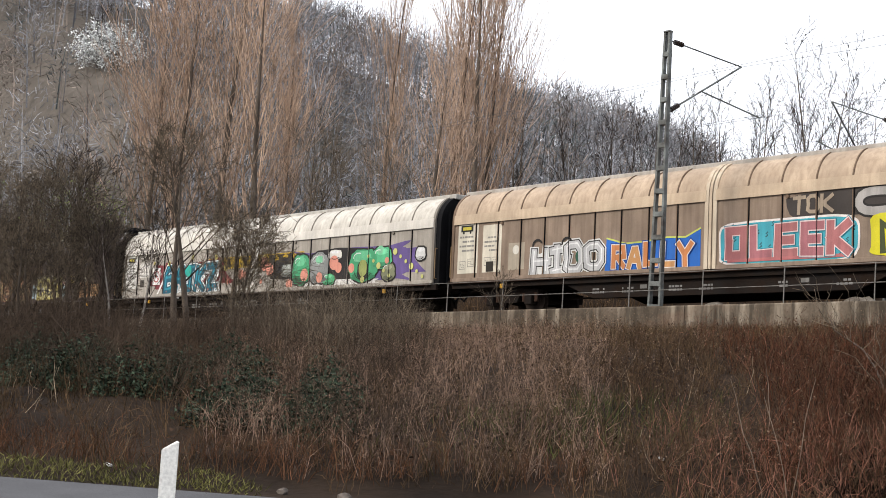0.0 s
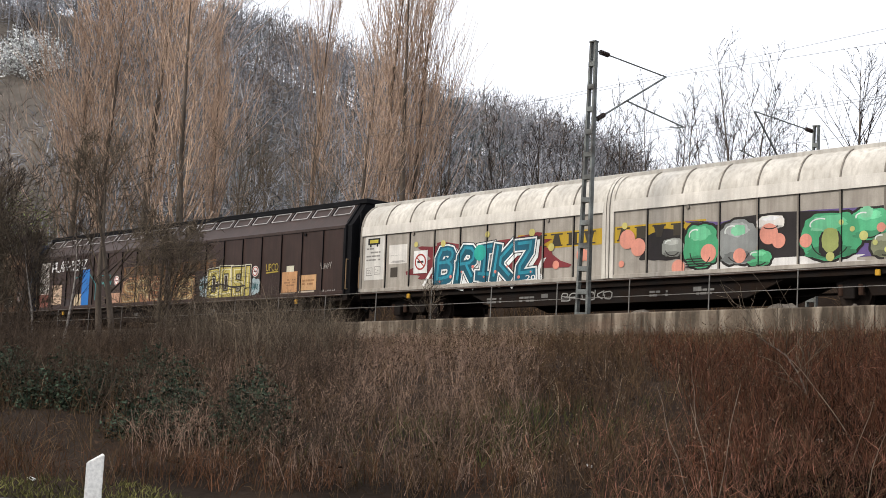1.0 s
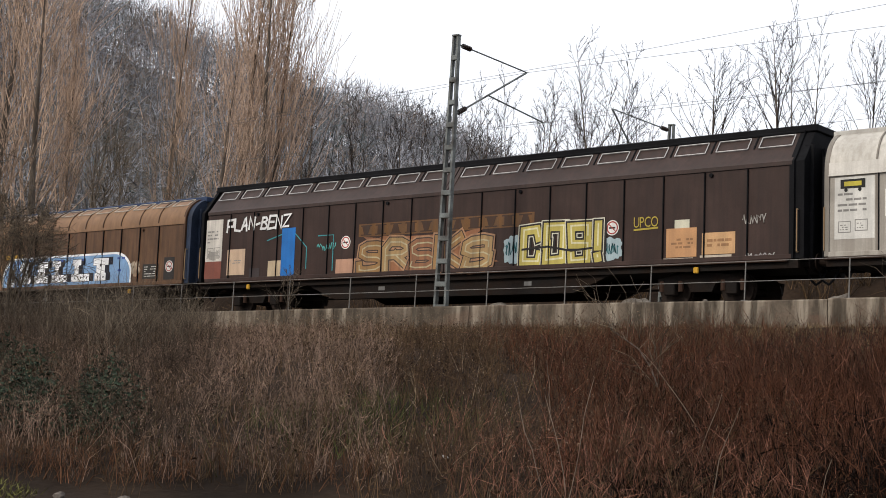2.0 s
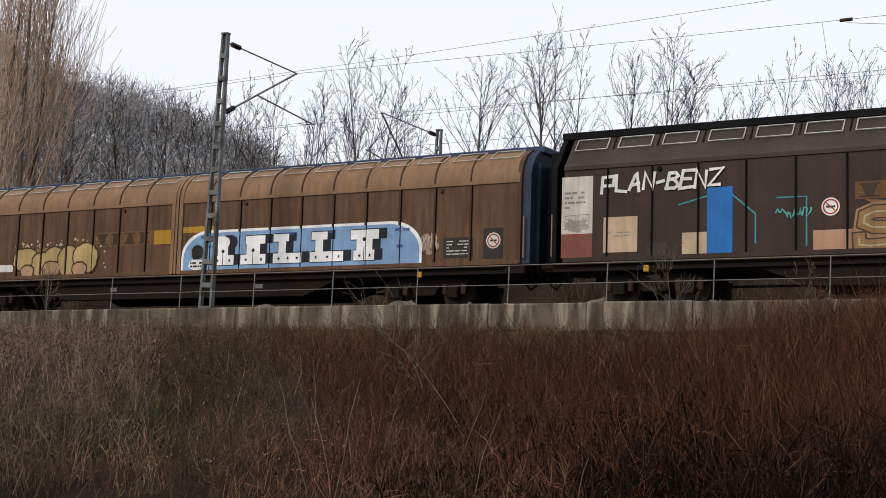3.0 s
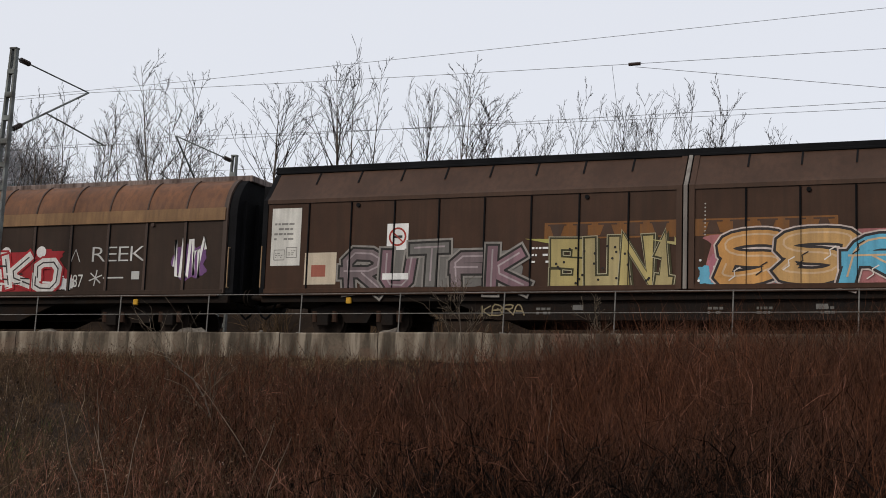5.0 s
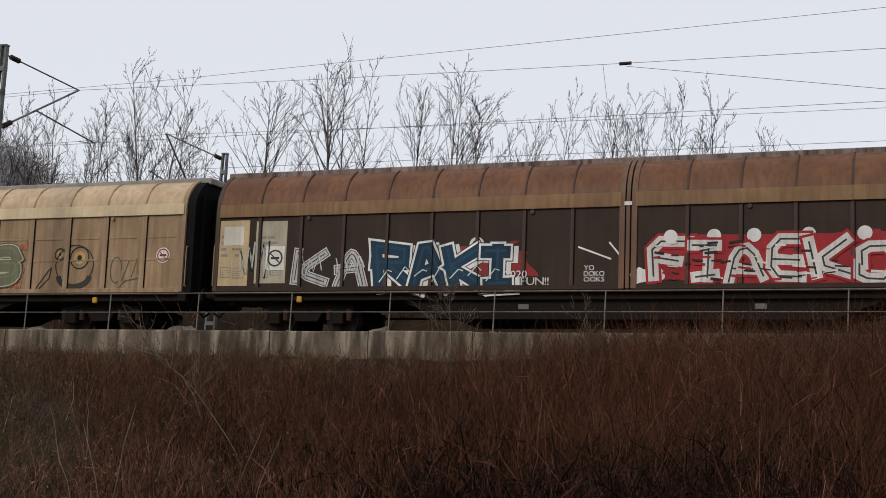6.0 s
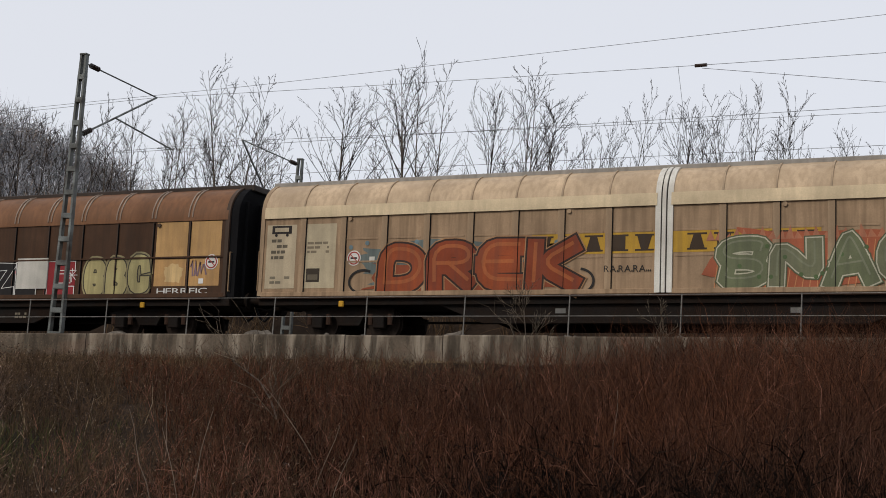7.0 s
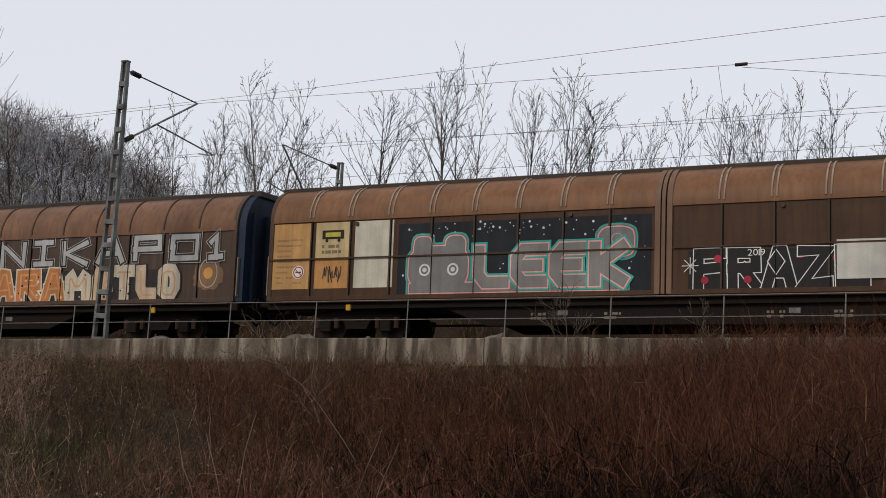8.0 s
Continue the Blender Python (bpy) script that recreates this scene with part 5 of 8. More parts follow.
    SLAB = (0.8, 0.8, 0.8)
    slabs = {"R": ((1.40, 0.22, 2.20, 0.50), (1.62, 0.45, 1.98, 0.85)), "A": ((2.45, 0.22, 3.35, 0.50), (2.66, 0.45, 3.14, 0.82), (2.62, 0.80, 3.32, 1.04)),
             "L": ((3.62, 0.22, 4.61, 0.50), (3.80, 0.45, 4.06, 0.90), (3.62, 0.84, 4.16, 1.05)), "l": ((4.91, 0.22, 6.03, 0.50), (5.08, 0.45, 5.34, 0.90), (4.94, 0.84, 5.48, 1.06)),
             "Y": ((6.37, 0.22, 7.05, 0.50), (6.46, 0.45, 6.98, 0.84), (6.26, 0.80, 7.18, 1.06))}
    for key, dims in slabs.items():
        for a, b, c, d in dims:
            flat("letter_shadow", [(a + 0.04, b), (c + 0.26, b), (c + 0.26, d + 0.03), (a + 0.04, d + 0.03)], 6, spray((0.02, 0.02, 0.028), 0.1), w)
        for a, b, c, d in dims:
            rect(w, "letter_outline", a - 0.02, b - 0.02, c + 0.02, d + 0.02, (0.03, 0.04, 0.07), 7, "", 0.1)
        for k, (a, b, c, d) in enumerate(dims):
            rect(w, "slab_letter", a, b, c, d, SLAB, 8, "white slab letter with black shadow" if k == 0 else "", 0.1)
        for k in range(2 if key in "RAY" else 3):
            star(w, dims[0][0] + 0.2 + k * (dims[0][2] - dims[0][0] - 0.35) / (1 if key in "RAY" else 2), 0.35, 0.062, INK, 9)
        if key in "RAY":
            u = (dims[0][0] + dims[0][2]) / 2
            stroke(w, [(u, 0.22), (u, 0.6)], 0.022, INK, 9)
            disc(w, u, 0.62 if key != "Y" else 0.8, 0.055, INK, 9)
    blob(w, 1.66, 0.66, 2.32, 1.10, (0.02, 0.02, 0.028), 6, 66, 0.06)
    blob(w, 1.40, 0.68, 2.04, 1.07, SLAB, 8.9, 66, 0.06, worn=0.1)
    blob(w, 0.5, 0.1, 1.1, 0.42, (0.8, 0.8, 0.8), 6, 61, 0.1)
    blob(w, 0.6, 0.4, 1.05, 0.85, INK, 6, 62, 0.1)
    bars(w, 0.58, 0.16, 1.02, 0.36, 2, INK, 8, 63)
    for u, v in ((0.95, 1.0), (1.25, 0.7), (3.9, 0.98), (5.2, 0.98), (7.7, 0.95), (7.65, 0.5)):
        bars(w, u, v, u + 0.45, v + 0.14, 1, (0.05, 0.09, 0.3), 7, int(u * 10))
    blob(w, 8.45, 0.28, 9.1, 0.95, (0.34, 0.24, 0.16), 1, 64, 0.4, worn=0.6)
    scribble(w, 8.5, 0.4, 9.0, 0.9, (0.5, 0.42, 0.32), 13, 0.03)
    rect(w, "dark_sign", 9.2, 0.2, 10.1, 0.74, (0.03, 0.028, 0.025), 1, "dark sign with white writing")
    bars(w, 9.3, 0.26, 10.0, 0.68, 5, (0.5, 0.48, 0.44), 2, 65, fill=0.35)
    rect(w, "dark_sign", 10.4, 0.15, 10.98, 0.95, (0.035, 0.03, 0.028), 1, "dark sign with a prohibition disc")
    stop_sign(w, 10.7, 0.62, 0.22, round_only=True)
    return w


def wagon_five():
    roof, side = paint("umber_roof", (0.066, 0.037, 0.025), (0.038, 0.024, 0.017)), paint("umber_side", (0.054, 0.027, 0.0165), (0.030, 0.018, 0.012))
    w = make_wagon("dark umber sliding-wall freight wagon with orange and blue graffiti", roof, side, SOOT, 2.42, 4.50, "cant", 9, ridge=SOOT, ribw=0.03, seam=paint("grey_arch", (0.22, 0.20, 0.18), (0.1, 0.08, 0.07)), reach=0.0)
    data_panel(w, -10.8, 0.7, -9.95, 2.2, (0.62, 0.60, 0.55), seed=14)
    stop_sign(w, -7.23, 1.38, 0.29)
    rect(w, "patch", -9.8, 0.2, -8.9, 1.02, (0.50, 0.42, 0.32), 1, "cream overpainted patch")
    rect(w, "patch", -9.6, 0.4, -9.2, 0.7, (0.3, 0.1, 0.07), 2)
    blob(w, -8.8, 0.03, -3.7, 1.1, (0.15, 0.14, 0.13), 1, 70, 0.2, 4)
    piece(w, "RUTFK", -8.7, 0.05, -3.85, 1.08, [(0.17, 0.13, 0.135), (0.20, 0.12, 0.14), (0.15, 0.14, 0.13)], INK, 0.055, (0.24, 0.22, 0.20), 0.05, 0.25, 1, wob=0.14, overlap=0.14, lift=0.07, layer=2, label="grey and dusky pink graffiti letters", worn=0.6, core=(0.34, 0.28, 0.29), core_w=0.07, core_up=0.03, seed=21)
    rect(w, "label_plate", -7.6, 0.30, -6.9, 0.46, WHITE, 6)
    bars(w, -3.7, 0.6, -3.25, 1.1, 3, WHITE, 4, 71, fill=0.3)
    piece(w, "SUN1", -3.25, 0.05, -0.28, 1.22, [(0.42, 0.34, 0.14), (0.38, 0.31, 0.15)], (0.05, 0.045, 0.02), 0.045, (0.40, 0.36, 0.24), 0.02, 0.205, wob=0.04, lift=0.02, layer=2, label="olive yellow block graffiti letters", shade=(0.05, 0.045, 0.02), shade_by=(0.07, -0.04), seed=22)
    flat("letter_flourish", [(-0.9, 1.18), (-0.25, 1.10), (-0.25, 1.24), (-0.12, 1.0), (-0.3, 1.04)], 6, spray((0.42, 0.36, 0.16)), w)
    flat("letter_flourish", [(-3.9, 1.25), (-2.9, 1.05), (-2.9, 1.22)], 2, spray((0.36, 0.33, 0.1)), w)
    rng = random.Random(9)
    for i in range(26):
        disc(w, rng.uniform(-3.1, -0.6), rng.uniform(0.15, 1.1), 0.03, INK, 7)
    name_band(w, -3.4, 3.4, 1.22, 1.62, (0.20, 0.085, 0.025), (0.075, 0.04, 0.025), 0.6)
    blob(w, 0.22, 0.03, 7.45, 1.34, (0.36, 0.14, 0.14), 2, 72, 0.15, 8, label="pink and blue sprayed background", worn=0.5)
    blob(w, 0.25, 0.04, 1.0, 0.6, (0.12, 0.36, 0.5), 3, 73, 0.3)
    piece(w, "SSRM", 0.6, 0.05, 6.75, 1.26, [(0.52, 0.27, 0.09), (0.50, 0.30, 0.12), (0.11, 0.37, 0.52), (0.12, 0.40, 0.55)], (0.035, 0.03, 0.03), 0.06, (0.56, 0.46, 0.42), 0.035, 0.27, 2, 0.12, 0.12, 0.16, 0.06, 4, "orange and blue interlocked graffiti letters", core=(0.58, 0.40, 0.24), core_w=0.06, core_up=0.06, worn=0.5, seed=27)
    for a, b, c, d, col in ((0.5, 0.1, 0.95, 0.9, (0.42, 0.16, 0.2)), (2.5, 0.75, 3.0, 1.25, (0.14, 0.42, 0.56)), (1.9, 0.1, 2.4, 0.4, (0.14, 0.42, 0.56)), (6.5, 0.2, 7.0, 1.0, (0.46, 0.18, 0.22))):
        blob(w, a, b, c, d, col, 3.5, int(a * 31), 0.35)
    for i in range(10):
        u = 1.0 + i * 0.5
        a, b = u + 0.1 * (i % 3), 0.18 + 0.11 * (i * 7 % 6)
        stroke(w, [(a, b), (a + 0.14, b + 0.10), (a + 0.12, b + 0.22), (a + 0.26, b + 0.30)], 0.028, INK if i % 2 else (0.68, 0.62, 0.56), 9)
    for i in range(20):
        disc(w, rng.uniform(0.3, 1.2) if i < 8 else rng.uniform(6.3, 7.2), rng.uniform(0.1, 1.1), 0.03, WHITE, 4, "star")
    scribble(w, 6.4, 0.95, 7.1, 1.25, WHITE, 15, 0.03)
    scribble(w, 6.7, 0.5, 7.8, 1.0, WHITE, 16, 0.025)
    text_on(w, "2020", 6.5, 0.06, 7.3, 0.2, WHITE, 6, 0.02)
    stop_sign(w, 7.15, 1.37, 0.29)
    for u0, v0, u1, v1, c in ((7.85, 0.22, 8.7, 0.86, (0.44, 0.24, 0.10)), (8.0, 0.86, 8.55, 1.13, (0.52, 0.36, 0.18)), (8.95, 0.27, 9.9, 0.45, (0.40, 0.19, 0.08)), (8.95, 0.45, 9.9, 0.66, (0.62, 0.54, 0.44)), (10.1, 0.1, 10.9, 0.5, (0.11, 0.06, 0.04))):
        rect(w, "overpainted_patch", u0, v0, u1, v1, c, 1, "orange overpainted patch")
    bars(w, 8.0, 0.45, 8.6, 0.75, 3, (0.26, 0.13, 0.06), 2, 77)
    piece(w, "NO-", 8.98, 0.76, 10.0, 1.18, (0.46, 0.46, 0.06), th=0.18, bend=1, wob=0.08, lift=0.1, shear=0.15, layer=2, label="yellow-green tag")
    text_on(w, "ZONKERS", 10.08, 0.84, 10.9, 1.08, (0.55, 0.54, 0.52), 2, 0.0, label="white handwritten tag")
    scribble(w, 8.9, 0.05, 9.4, 0.16, WHITE, 17, 0.025)
    scribble(w, 9.9, 0.05, 10.6, 0.16, (0.15, 0.42, 0.52), 18, 0.04)
    for u in (0.45, 5.1, 10.7):
        for i in range(9):
            disc(w, u, 1.25 + i * 0.09, 0.018, (0.4, 0.38, 0.35), 1, "rivet_mark")
    girder_tag(w, "KBRA", -5.0, -3.9, (0.30, 0.24, 0.14))
    for u in (-3.6, 0.5, 1.6, 3.0):
        girder_tag(w, "", u, u + 0.5, (0.25, 0.24, 0.22))
    return w


def wagon_six():
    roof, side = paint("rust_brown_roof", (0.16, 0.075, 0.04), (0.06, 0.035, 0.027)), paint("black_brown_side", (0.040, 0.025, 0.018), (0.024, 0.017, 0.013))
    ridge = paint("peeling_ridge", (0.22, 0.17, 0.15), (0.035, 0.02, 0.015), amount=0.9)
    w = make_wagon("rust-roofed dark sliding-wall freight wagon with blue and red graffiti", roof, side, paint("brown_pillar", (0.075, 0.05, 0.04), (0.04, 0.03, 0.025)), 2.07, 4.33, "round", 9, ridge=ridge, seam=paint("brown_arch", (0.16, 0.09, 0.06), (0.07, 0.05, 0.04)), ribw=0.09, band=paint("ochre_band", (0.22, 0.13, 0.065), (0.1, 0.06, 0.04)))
    rect(w, "pale_streak", -0.09, 1.96, 0.09, 2.05, WHITE, 18)
    data_panel(w, -10.95, 0.14, -10.05, 1.86, (0.50, 0.38, 0.22), seed=20)
    data_panel(w, -9.85, 0.2, -8.95, 1.82, (0.40, 0.36, 0.27), seed=21)
    rect(w, "data_panel", -10.8, 1.2, -10.2, 1.7, (0.62, 0.58, 0.5), 2)
    stop_sign(w, -9.26, 0.85, 0.27, (0.68, 0.66, 0.6), (0.05, 0.05, 0.05), layer=3)
    scribble(w, -10.3, 0.3, -9.4, 1.3, (0.4, 0.4, 0.38), 22, 0.05, 5)
    for k, (a, b) in enumerate(((-8.7, -7.95), (-7.55, -6.75))):
        piece(w, "KA"[k], a - 0.1, 0.12, b + 0.15, 1.05, (0.46, 0.46, 0.45), (0.05, 0.04, 0.04), 0.02, (0.62, 0.62, 0.61), 0.03, th=0.17, bend=2, wob=0.2, layer=1, label="white and grey sprayed letter", core=(0.06, 0.05, 0.05), core_w=0.05, worn=0.7, seed=37 + k)
        scribble(w, a, 0.4, b, 0.95, (0.55, 0.55, 0.54), 23 + k, 0.03, 4)
    blob(w, -6.0, 0.05, -2.1, 1.2, (0.26, 0.035, 0.035), 1, 80, 0.4, 5, label="red cloud of spray paint")
    piece(w, "RAKI", -6.55, 0.04, -2.75, 1.16, [(0.012, 0.040, 0.075), (0.010, 0.034, 0.062)], WHITE, 0.055, (0.03, 0.03, 0.03), 0.025, 0.27, 0, -0.06, 0.11, 0.08, 0.05, 3, "dark blue wild graffiti letters outlined in white", WHITE, (0.14, -0.06), (0.016, 0.058, 0.10), 0.1, 0.03, seed=33)
    for k in range(7):
        u = -6.3 + k * 0.47
        stroke(w, [(u, 0.2 + 0.07 * (k % 3)), (u + 0.22, 0.5 + 0.08 * (k % 2)), (u + 0.34, 0.46)], 0.03, (0.55, 0.6, 0.6), 8.6)
    disc(w, -3.75, 1.1, 0.19, (0.62, 0.62, 0.6), 4, ring=0.07)
    text_on(w, "2020", -3.0, 0.28, -2.45, 0.45, WHITE, 6, 0.0)
    text_on(w, "FUN!!", -2.6, 0.1, -1.9, 0.28, (0.55, 0.54, 0.5), 6, 0.0)
    text_on(w, "YO", -1.05, 0.44, -0.8, 0.56, WHITE, 2, 0.0)
    text_on(w, "DOKO", -1.05, 0.30, -0.55, 0.42, WHITE, 2, 0.0)
    text_on(w, "OOKS", -1.05, 0.17, -0.55, 0.28, WHITE, 2, 0.0)
    stroke(w, [(-1.2, 1.0), (-0.4, 0.7)], 0.04, WHITE)
    stroke(w, [(-0.45, 1.1), (-0.2, 0.8)], 0.04, WHITE)
    blob(w, 0.2, 0.08, 6.5, 1.32, (0.30, 0.025, 0.03), 1, 81, 0.2, 6, label="red sprayed background")
    piece(w, "FIAEKO", 0.45, 0.12, 6.1, 1.12, (0.60, 0.58, 0.55), (0.34, 0.022, 0.028), 0.06, th=0.25, bend=1, wob=0.13, lift=0.07, overlap=0.10, layer=3, label="white block graffiti letters on red", core=(0.05, 0.04, 0.04), core_w=0.07, worn=0.55, seed=35)
    rng = random.Random(36)
    for k in range(64):
        u, v = rng.uniform(0.6, 5.9), rng.uniform(0.15, 1.05)
        stroke(w, [(u, v), (u + rng.uniform(0.12, 0.3), v + rng.uniform(-0.04, 0.04))], rng.uniform(0.02, 0.06), rng.choice((INK, (0.62, 0.60, 0.58), (0.30, 0.025, 0.03))), 8.8)
    for u in (0.3, 0.6, 5.9, 6.2):
        blob(w, u - 0.25, 0.1, u + 0.3, 0.5, (0.66, 0.64, 0.62), 2, int(u * 10) + 3, 0.3)
    for u in (1.0, 2.0, 2.9, 4.1, 5.3):
        disc(w, u, 1.2, 0.16, (0.7, 0.68, 0.66), 5)
    text_on(w, "REEK", 7.0, 0.9, 8.7, 1.3, (0.5, 0.49, 0.47), 2, -0.012, label="thin white tag")
    stroke(w, [(6.6, 0.9), (6.45, 1.25), (6.3, 0.9)], 0.035, (0.5, 0.49, 0.47))
    text_on(w, "187", 6.35, 0.2, 6.75, 0.55, (0.55, 0.54, 0.5), 2, 0.0)
    for a in (20, 80, 140):
        stroke(w, [(7.15 - 0.22 * math.cos(radians(a)), 0.45 - 0.22 * math.sin(radians(a))), (7.15 + 0.22 * math.cos(radians(a)), 0.45 + 0.22 * math.sin(radians(a)))], 0.035, (0.5, 0.49, 0.47))
    stroke(w, [(7.4, 0.45), (8.05, 0.45)], 0.04, (0.5, 0.49, 0.47))
    rect(w, "patch", 8.3, 0.4, 8.55, 0.62, (0.5, 0.5, 0.48), 1)
    blob(w, 9.5, 0.3, 10.7, 1.4, (0.15, 0.07, 0.18), 1, 84, 0.3)
    scribble(w, 9.6, 0.4, 10.6, 1.5, WHITE, 26, 0.08, 5)
    return w


def wagon_seven():
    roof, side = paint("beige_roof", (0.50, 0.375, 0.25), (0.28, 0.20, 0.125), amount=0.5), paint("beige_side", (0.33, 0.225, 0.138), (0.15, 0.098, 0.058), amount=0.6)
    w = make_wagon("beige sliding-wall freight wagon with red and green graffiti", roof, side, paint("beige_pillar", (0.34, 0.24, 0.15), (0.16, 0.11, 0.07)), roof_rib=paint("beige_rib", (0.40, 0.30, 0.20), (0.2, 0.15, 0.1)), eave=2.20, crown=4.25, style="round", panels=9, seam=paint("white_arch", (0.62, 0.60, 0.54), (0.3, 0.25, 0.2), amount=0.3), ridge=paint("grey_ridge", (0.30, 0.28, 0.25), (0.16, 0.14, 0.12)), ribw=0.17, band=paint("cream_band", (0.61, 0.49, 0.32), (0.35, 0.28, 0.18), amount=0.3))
    rect(w, "side_panel", -10.85, 0.2, -9.95, 1.9, (0.46, 0.38, 0.26), 0, "cream door panel with data writing")
    rect(w, "side_panel", -9.75, 0.2, -8.75, 1.9, (0.44, 0.37, 0.25), 0)
    owner_plate(w, -10.7, 1.66, 0.6, (0.025, 0.02, 0.018), (0.42, 0.35, 0.24))
    bars(w, -10.7, 0.95, -10.2, 1.55, 4, (0.12, 0.1, 0.07), 1, 90)
    bars(w, -9.6, 1.1, -8.95, 1.45, 3, (0.2, 0.16, 0.11), 1, 91)
    bars(w, -10.7, 0.3, -10.0, 0.55, 2, (0.2, 0.17, 0.12), 1, 92)
    rect(w, "hatch", -9.6, 0.36, -9.2, 0.72, (0.045, 0.035, 0.025), 1, "small dark hatch")
    rect(w, "hatch", -9.55, 0.42, -9.25, 0.56, (0.12, 0.1, 0.07), 2)
    stop_sign(w, -8.2, 0.97, 0.21, round_only=True, layer=1)
    rect(w, "label_plate", -7.75, 0.85, -7.6, 1.0, (0.6, 0.58, 0.52), 1)
    for i in range(2):
        for k in range(9):
            x = (-11.02 if i == 0 else 0.16) + (k + 0.5) * 10.86 / 9
            if -10.9 < x < -8.7:
                continue
            for h in (1.45, 0.85):
                part("dent_ridge", boxes("dent_ridge", side, (x - 0.48, x + 0.48, SKIN - 0.012, SKIN + 0.01, FLOOR + h, FLOOR + h + 0.05), bevel=0.005), w)
    name_band(w, -3.3, 3.6, 0.95, 1.45, (0.46, 0.27, 0.035), (0.05, 0.032, 0.02), 0.45)
    blob(w, -8.7, 0.1, -1.5, 1.5, (0.14, 0.17, 0.16), 0, 93, 0.5, 3.5, worn=0.9)
    blob(w, -8.1, 0.04, -1.9, 0.85, (0.24, 0.062, 0.028), 3, 94, 0.35, 6, label="red-orange sprayed base")
    piece(w, "DREK", -7.5, 0.06, -2.0, 1.34, [(0.27, 0.062, 0.022), (0.22, 0.048, 0.02)], (0.035, 0.02, 0.015), 0.05, (0.36, 0.20, 0.10), 0.025, 0.33, 2, wob=0.04, overlap=0.06, lift=0.03, layer=4, label="red-orange bubble graffiti letters", worn=0.5, core=(0.34, 0.10, 0.035), core_w=0.12, core_up=0.06, seed=41)
    blob(w, -7.2, 0.9, -2.4, 1.22, (0.42, 0.13, 0.05), 1, 97, 0.3)
    stroke(w, curl(-7.9, 0.35, 0.4, 0.3, 60, 260), 0.06, INK, 5)
    stroke(w, curl(-2.1, 0.3, 0.4, 0.3, -80, 80), 0.06, INK, 5)
    rng = random.Random(4)
    for i in range(14):
        disc(w, -8.3 + i * 0.47, 1.25 + 0.12 * math.sin(i * 2.1), 0.06, (0.14, 0.2, 0.22), 3)
    text_on(w, "RA.RA.RA...", -1.45, 0.5, -0.3, 0.66, INK, 2, 0.0)
    blob(w, 0.9, 0.03, 6.35, 1.5, (0.34, 0.10, 0.05), 3, 95, 0.3, 6, label="ragged red sprayed background")
    for i in range(30):
        u = 1.2 + i * 0.165
        stroke(w, [(u, 0.08), (u + 0.1, 0.9 + 0.3 * math.sin(i))], 0.02, (0.5, 0.22, 0.1), 4)
    piece(w, "SNAG", 1.25, 0.14, 6.0, 1.30, [(0.13, 0.145, 0.08), (0.155, 0.16, 0.095)], (0.46, 0.44, 0.33), 0.03, (0.10, 0.11, 0.06), 0.03, 0.29, 2, wob=0.08, overlap=0.07, lift=0.06, layer=5, label="olive green graffiti letters with pale rims", worn=0.45, core=(0.19, 0.20, 0.13), core_w=0.06, core_up=0.07, seed=43)
    for k in range(26):
        u = 1.0 + k * 0.2
        flat("paint_spike", [(u, 1.2), (u + 0.2, 1.2), (u + 0.1 + 0.05 * math.sin(k), 1.44 + 0.08 * math.sin(k * 2.3))], 4, spray((0.40, 0.16, 0.09), 0.5), w)
    for i in range(16):
        disc(w, rng.uniform(1.5, 5.7), rng.uniform(0.25, 1.1), 0.05, (0.08, 0.12, 0.05), 8)
    # outline drawing of bulging eyes
    for c, r in (((7.9, 0.95), 0.30), ((7.25, 1.05), 0.16)):
        stroke(w, curl(*c, r, r), 0.035, (0.035, 0.03, 0.025), 2)
        disc(w, *c, r * 0.6, (0.5, 0.33, 0.13), 1)
        disc(w, *c, r * 0.25, INK, 3)
    stroke(w, curl(7.75, 0.75, 0.62, 0.55), 0.03, (0.035, 0.03, 0.025), 2)
    stroke(w, curl(7.75, 0.45, 0.5, 0.3, 180, 360), 0.16, (0.05, 0.045, 0.035), 2)
    stroke(w, [(6.5, 0.08), (6.9, 0.6), (7.0, 0.7), (6.95, 0.4), (6.6, 0.08)], 0.03, (0.035, 0.03, 0.025), 2)
    stroke(w, curl(9.1, 0.6, 0.18, 0.35, 0, 300), 0.03, (0.09, 0.11, 0.07), 2)
    stroke(w, [(9.3, 0.3), (9.5, 0.85), (9.6, 0.4), (9.75, 0.9), (9.8, 0.5), (10.0, 0.85), (9.95, 0.4), (9.4, 0.3), (9.2, 0.1)], 0.03, (0.09, 0.11, 0.07), 2)
    stop_sign(w, 10.55, 0.98, 0.22, (0.5, 0.4, 0.3), round_only=True, layer=1)
    return w


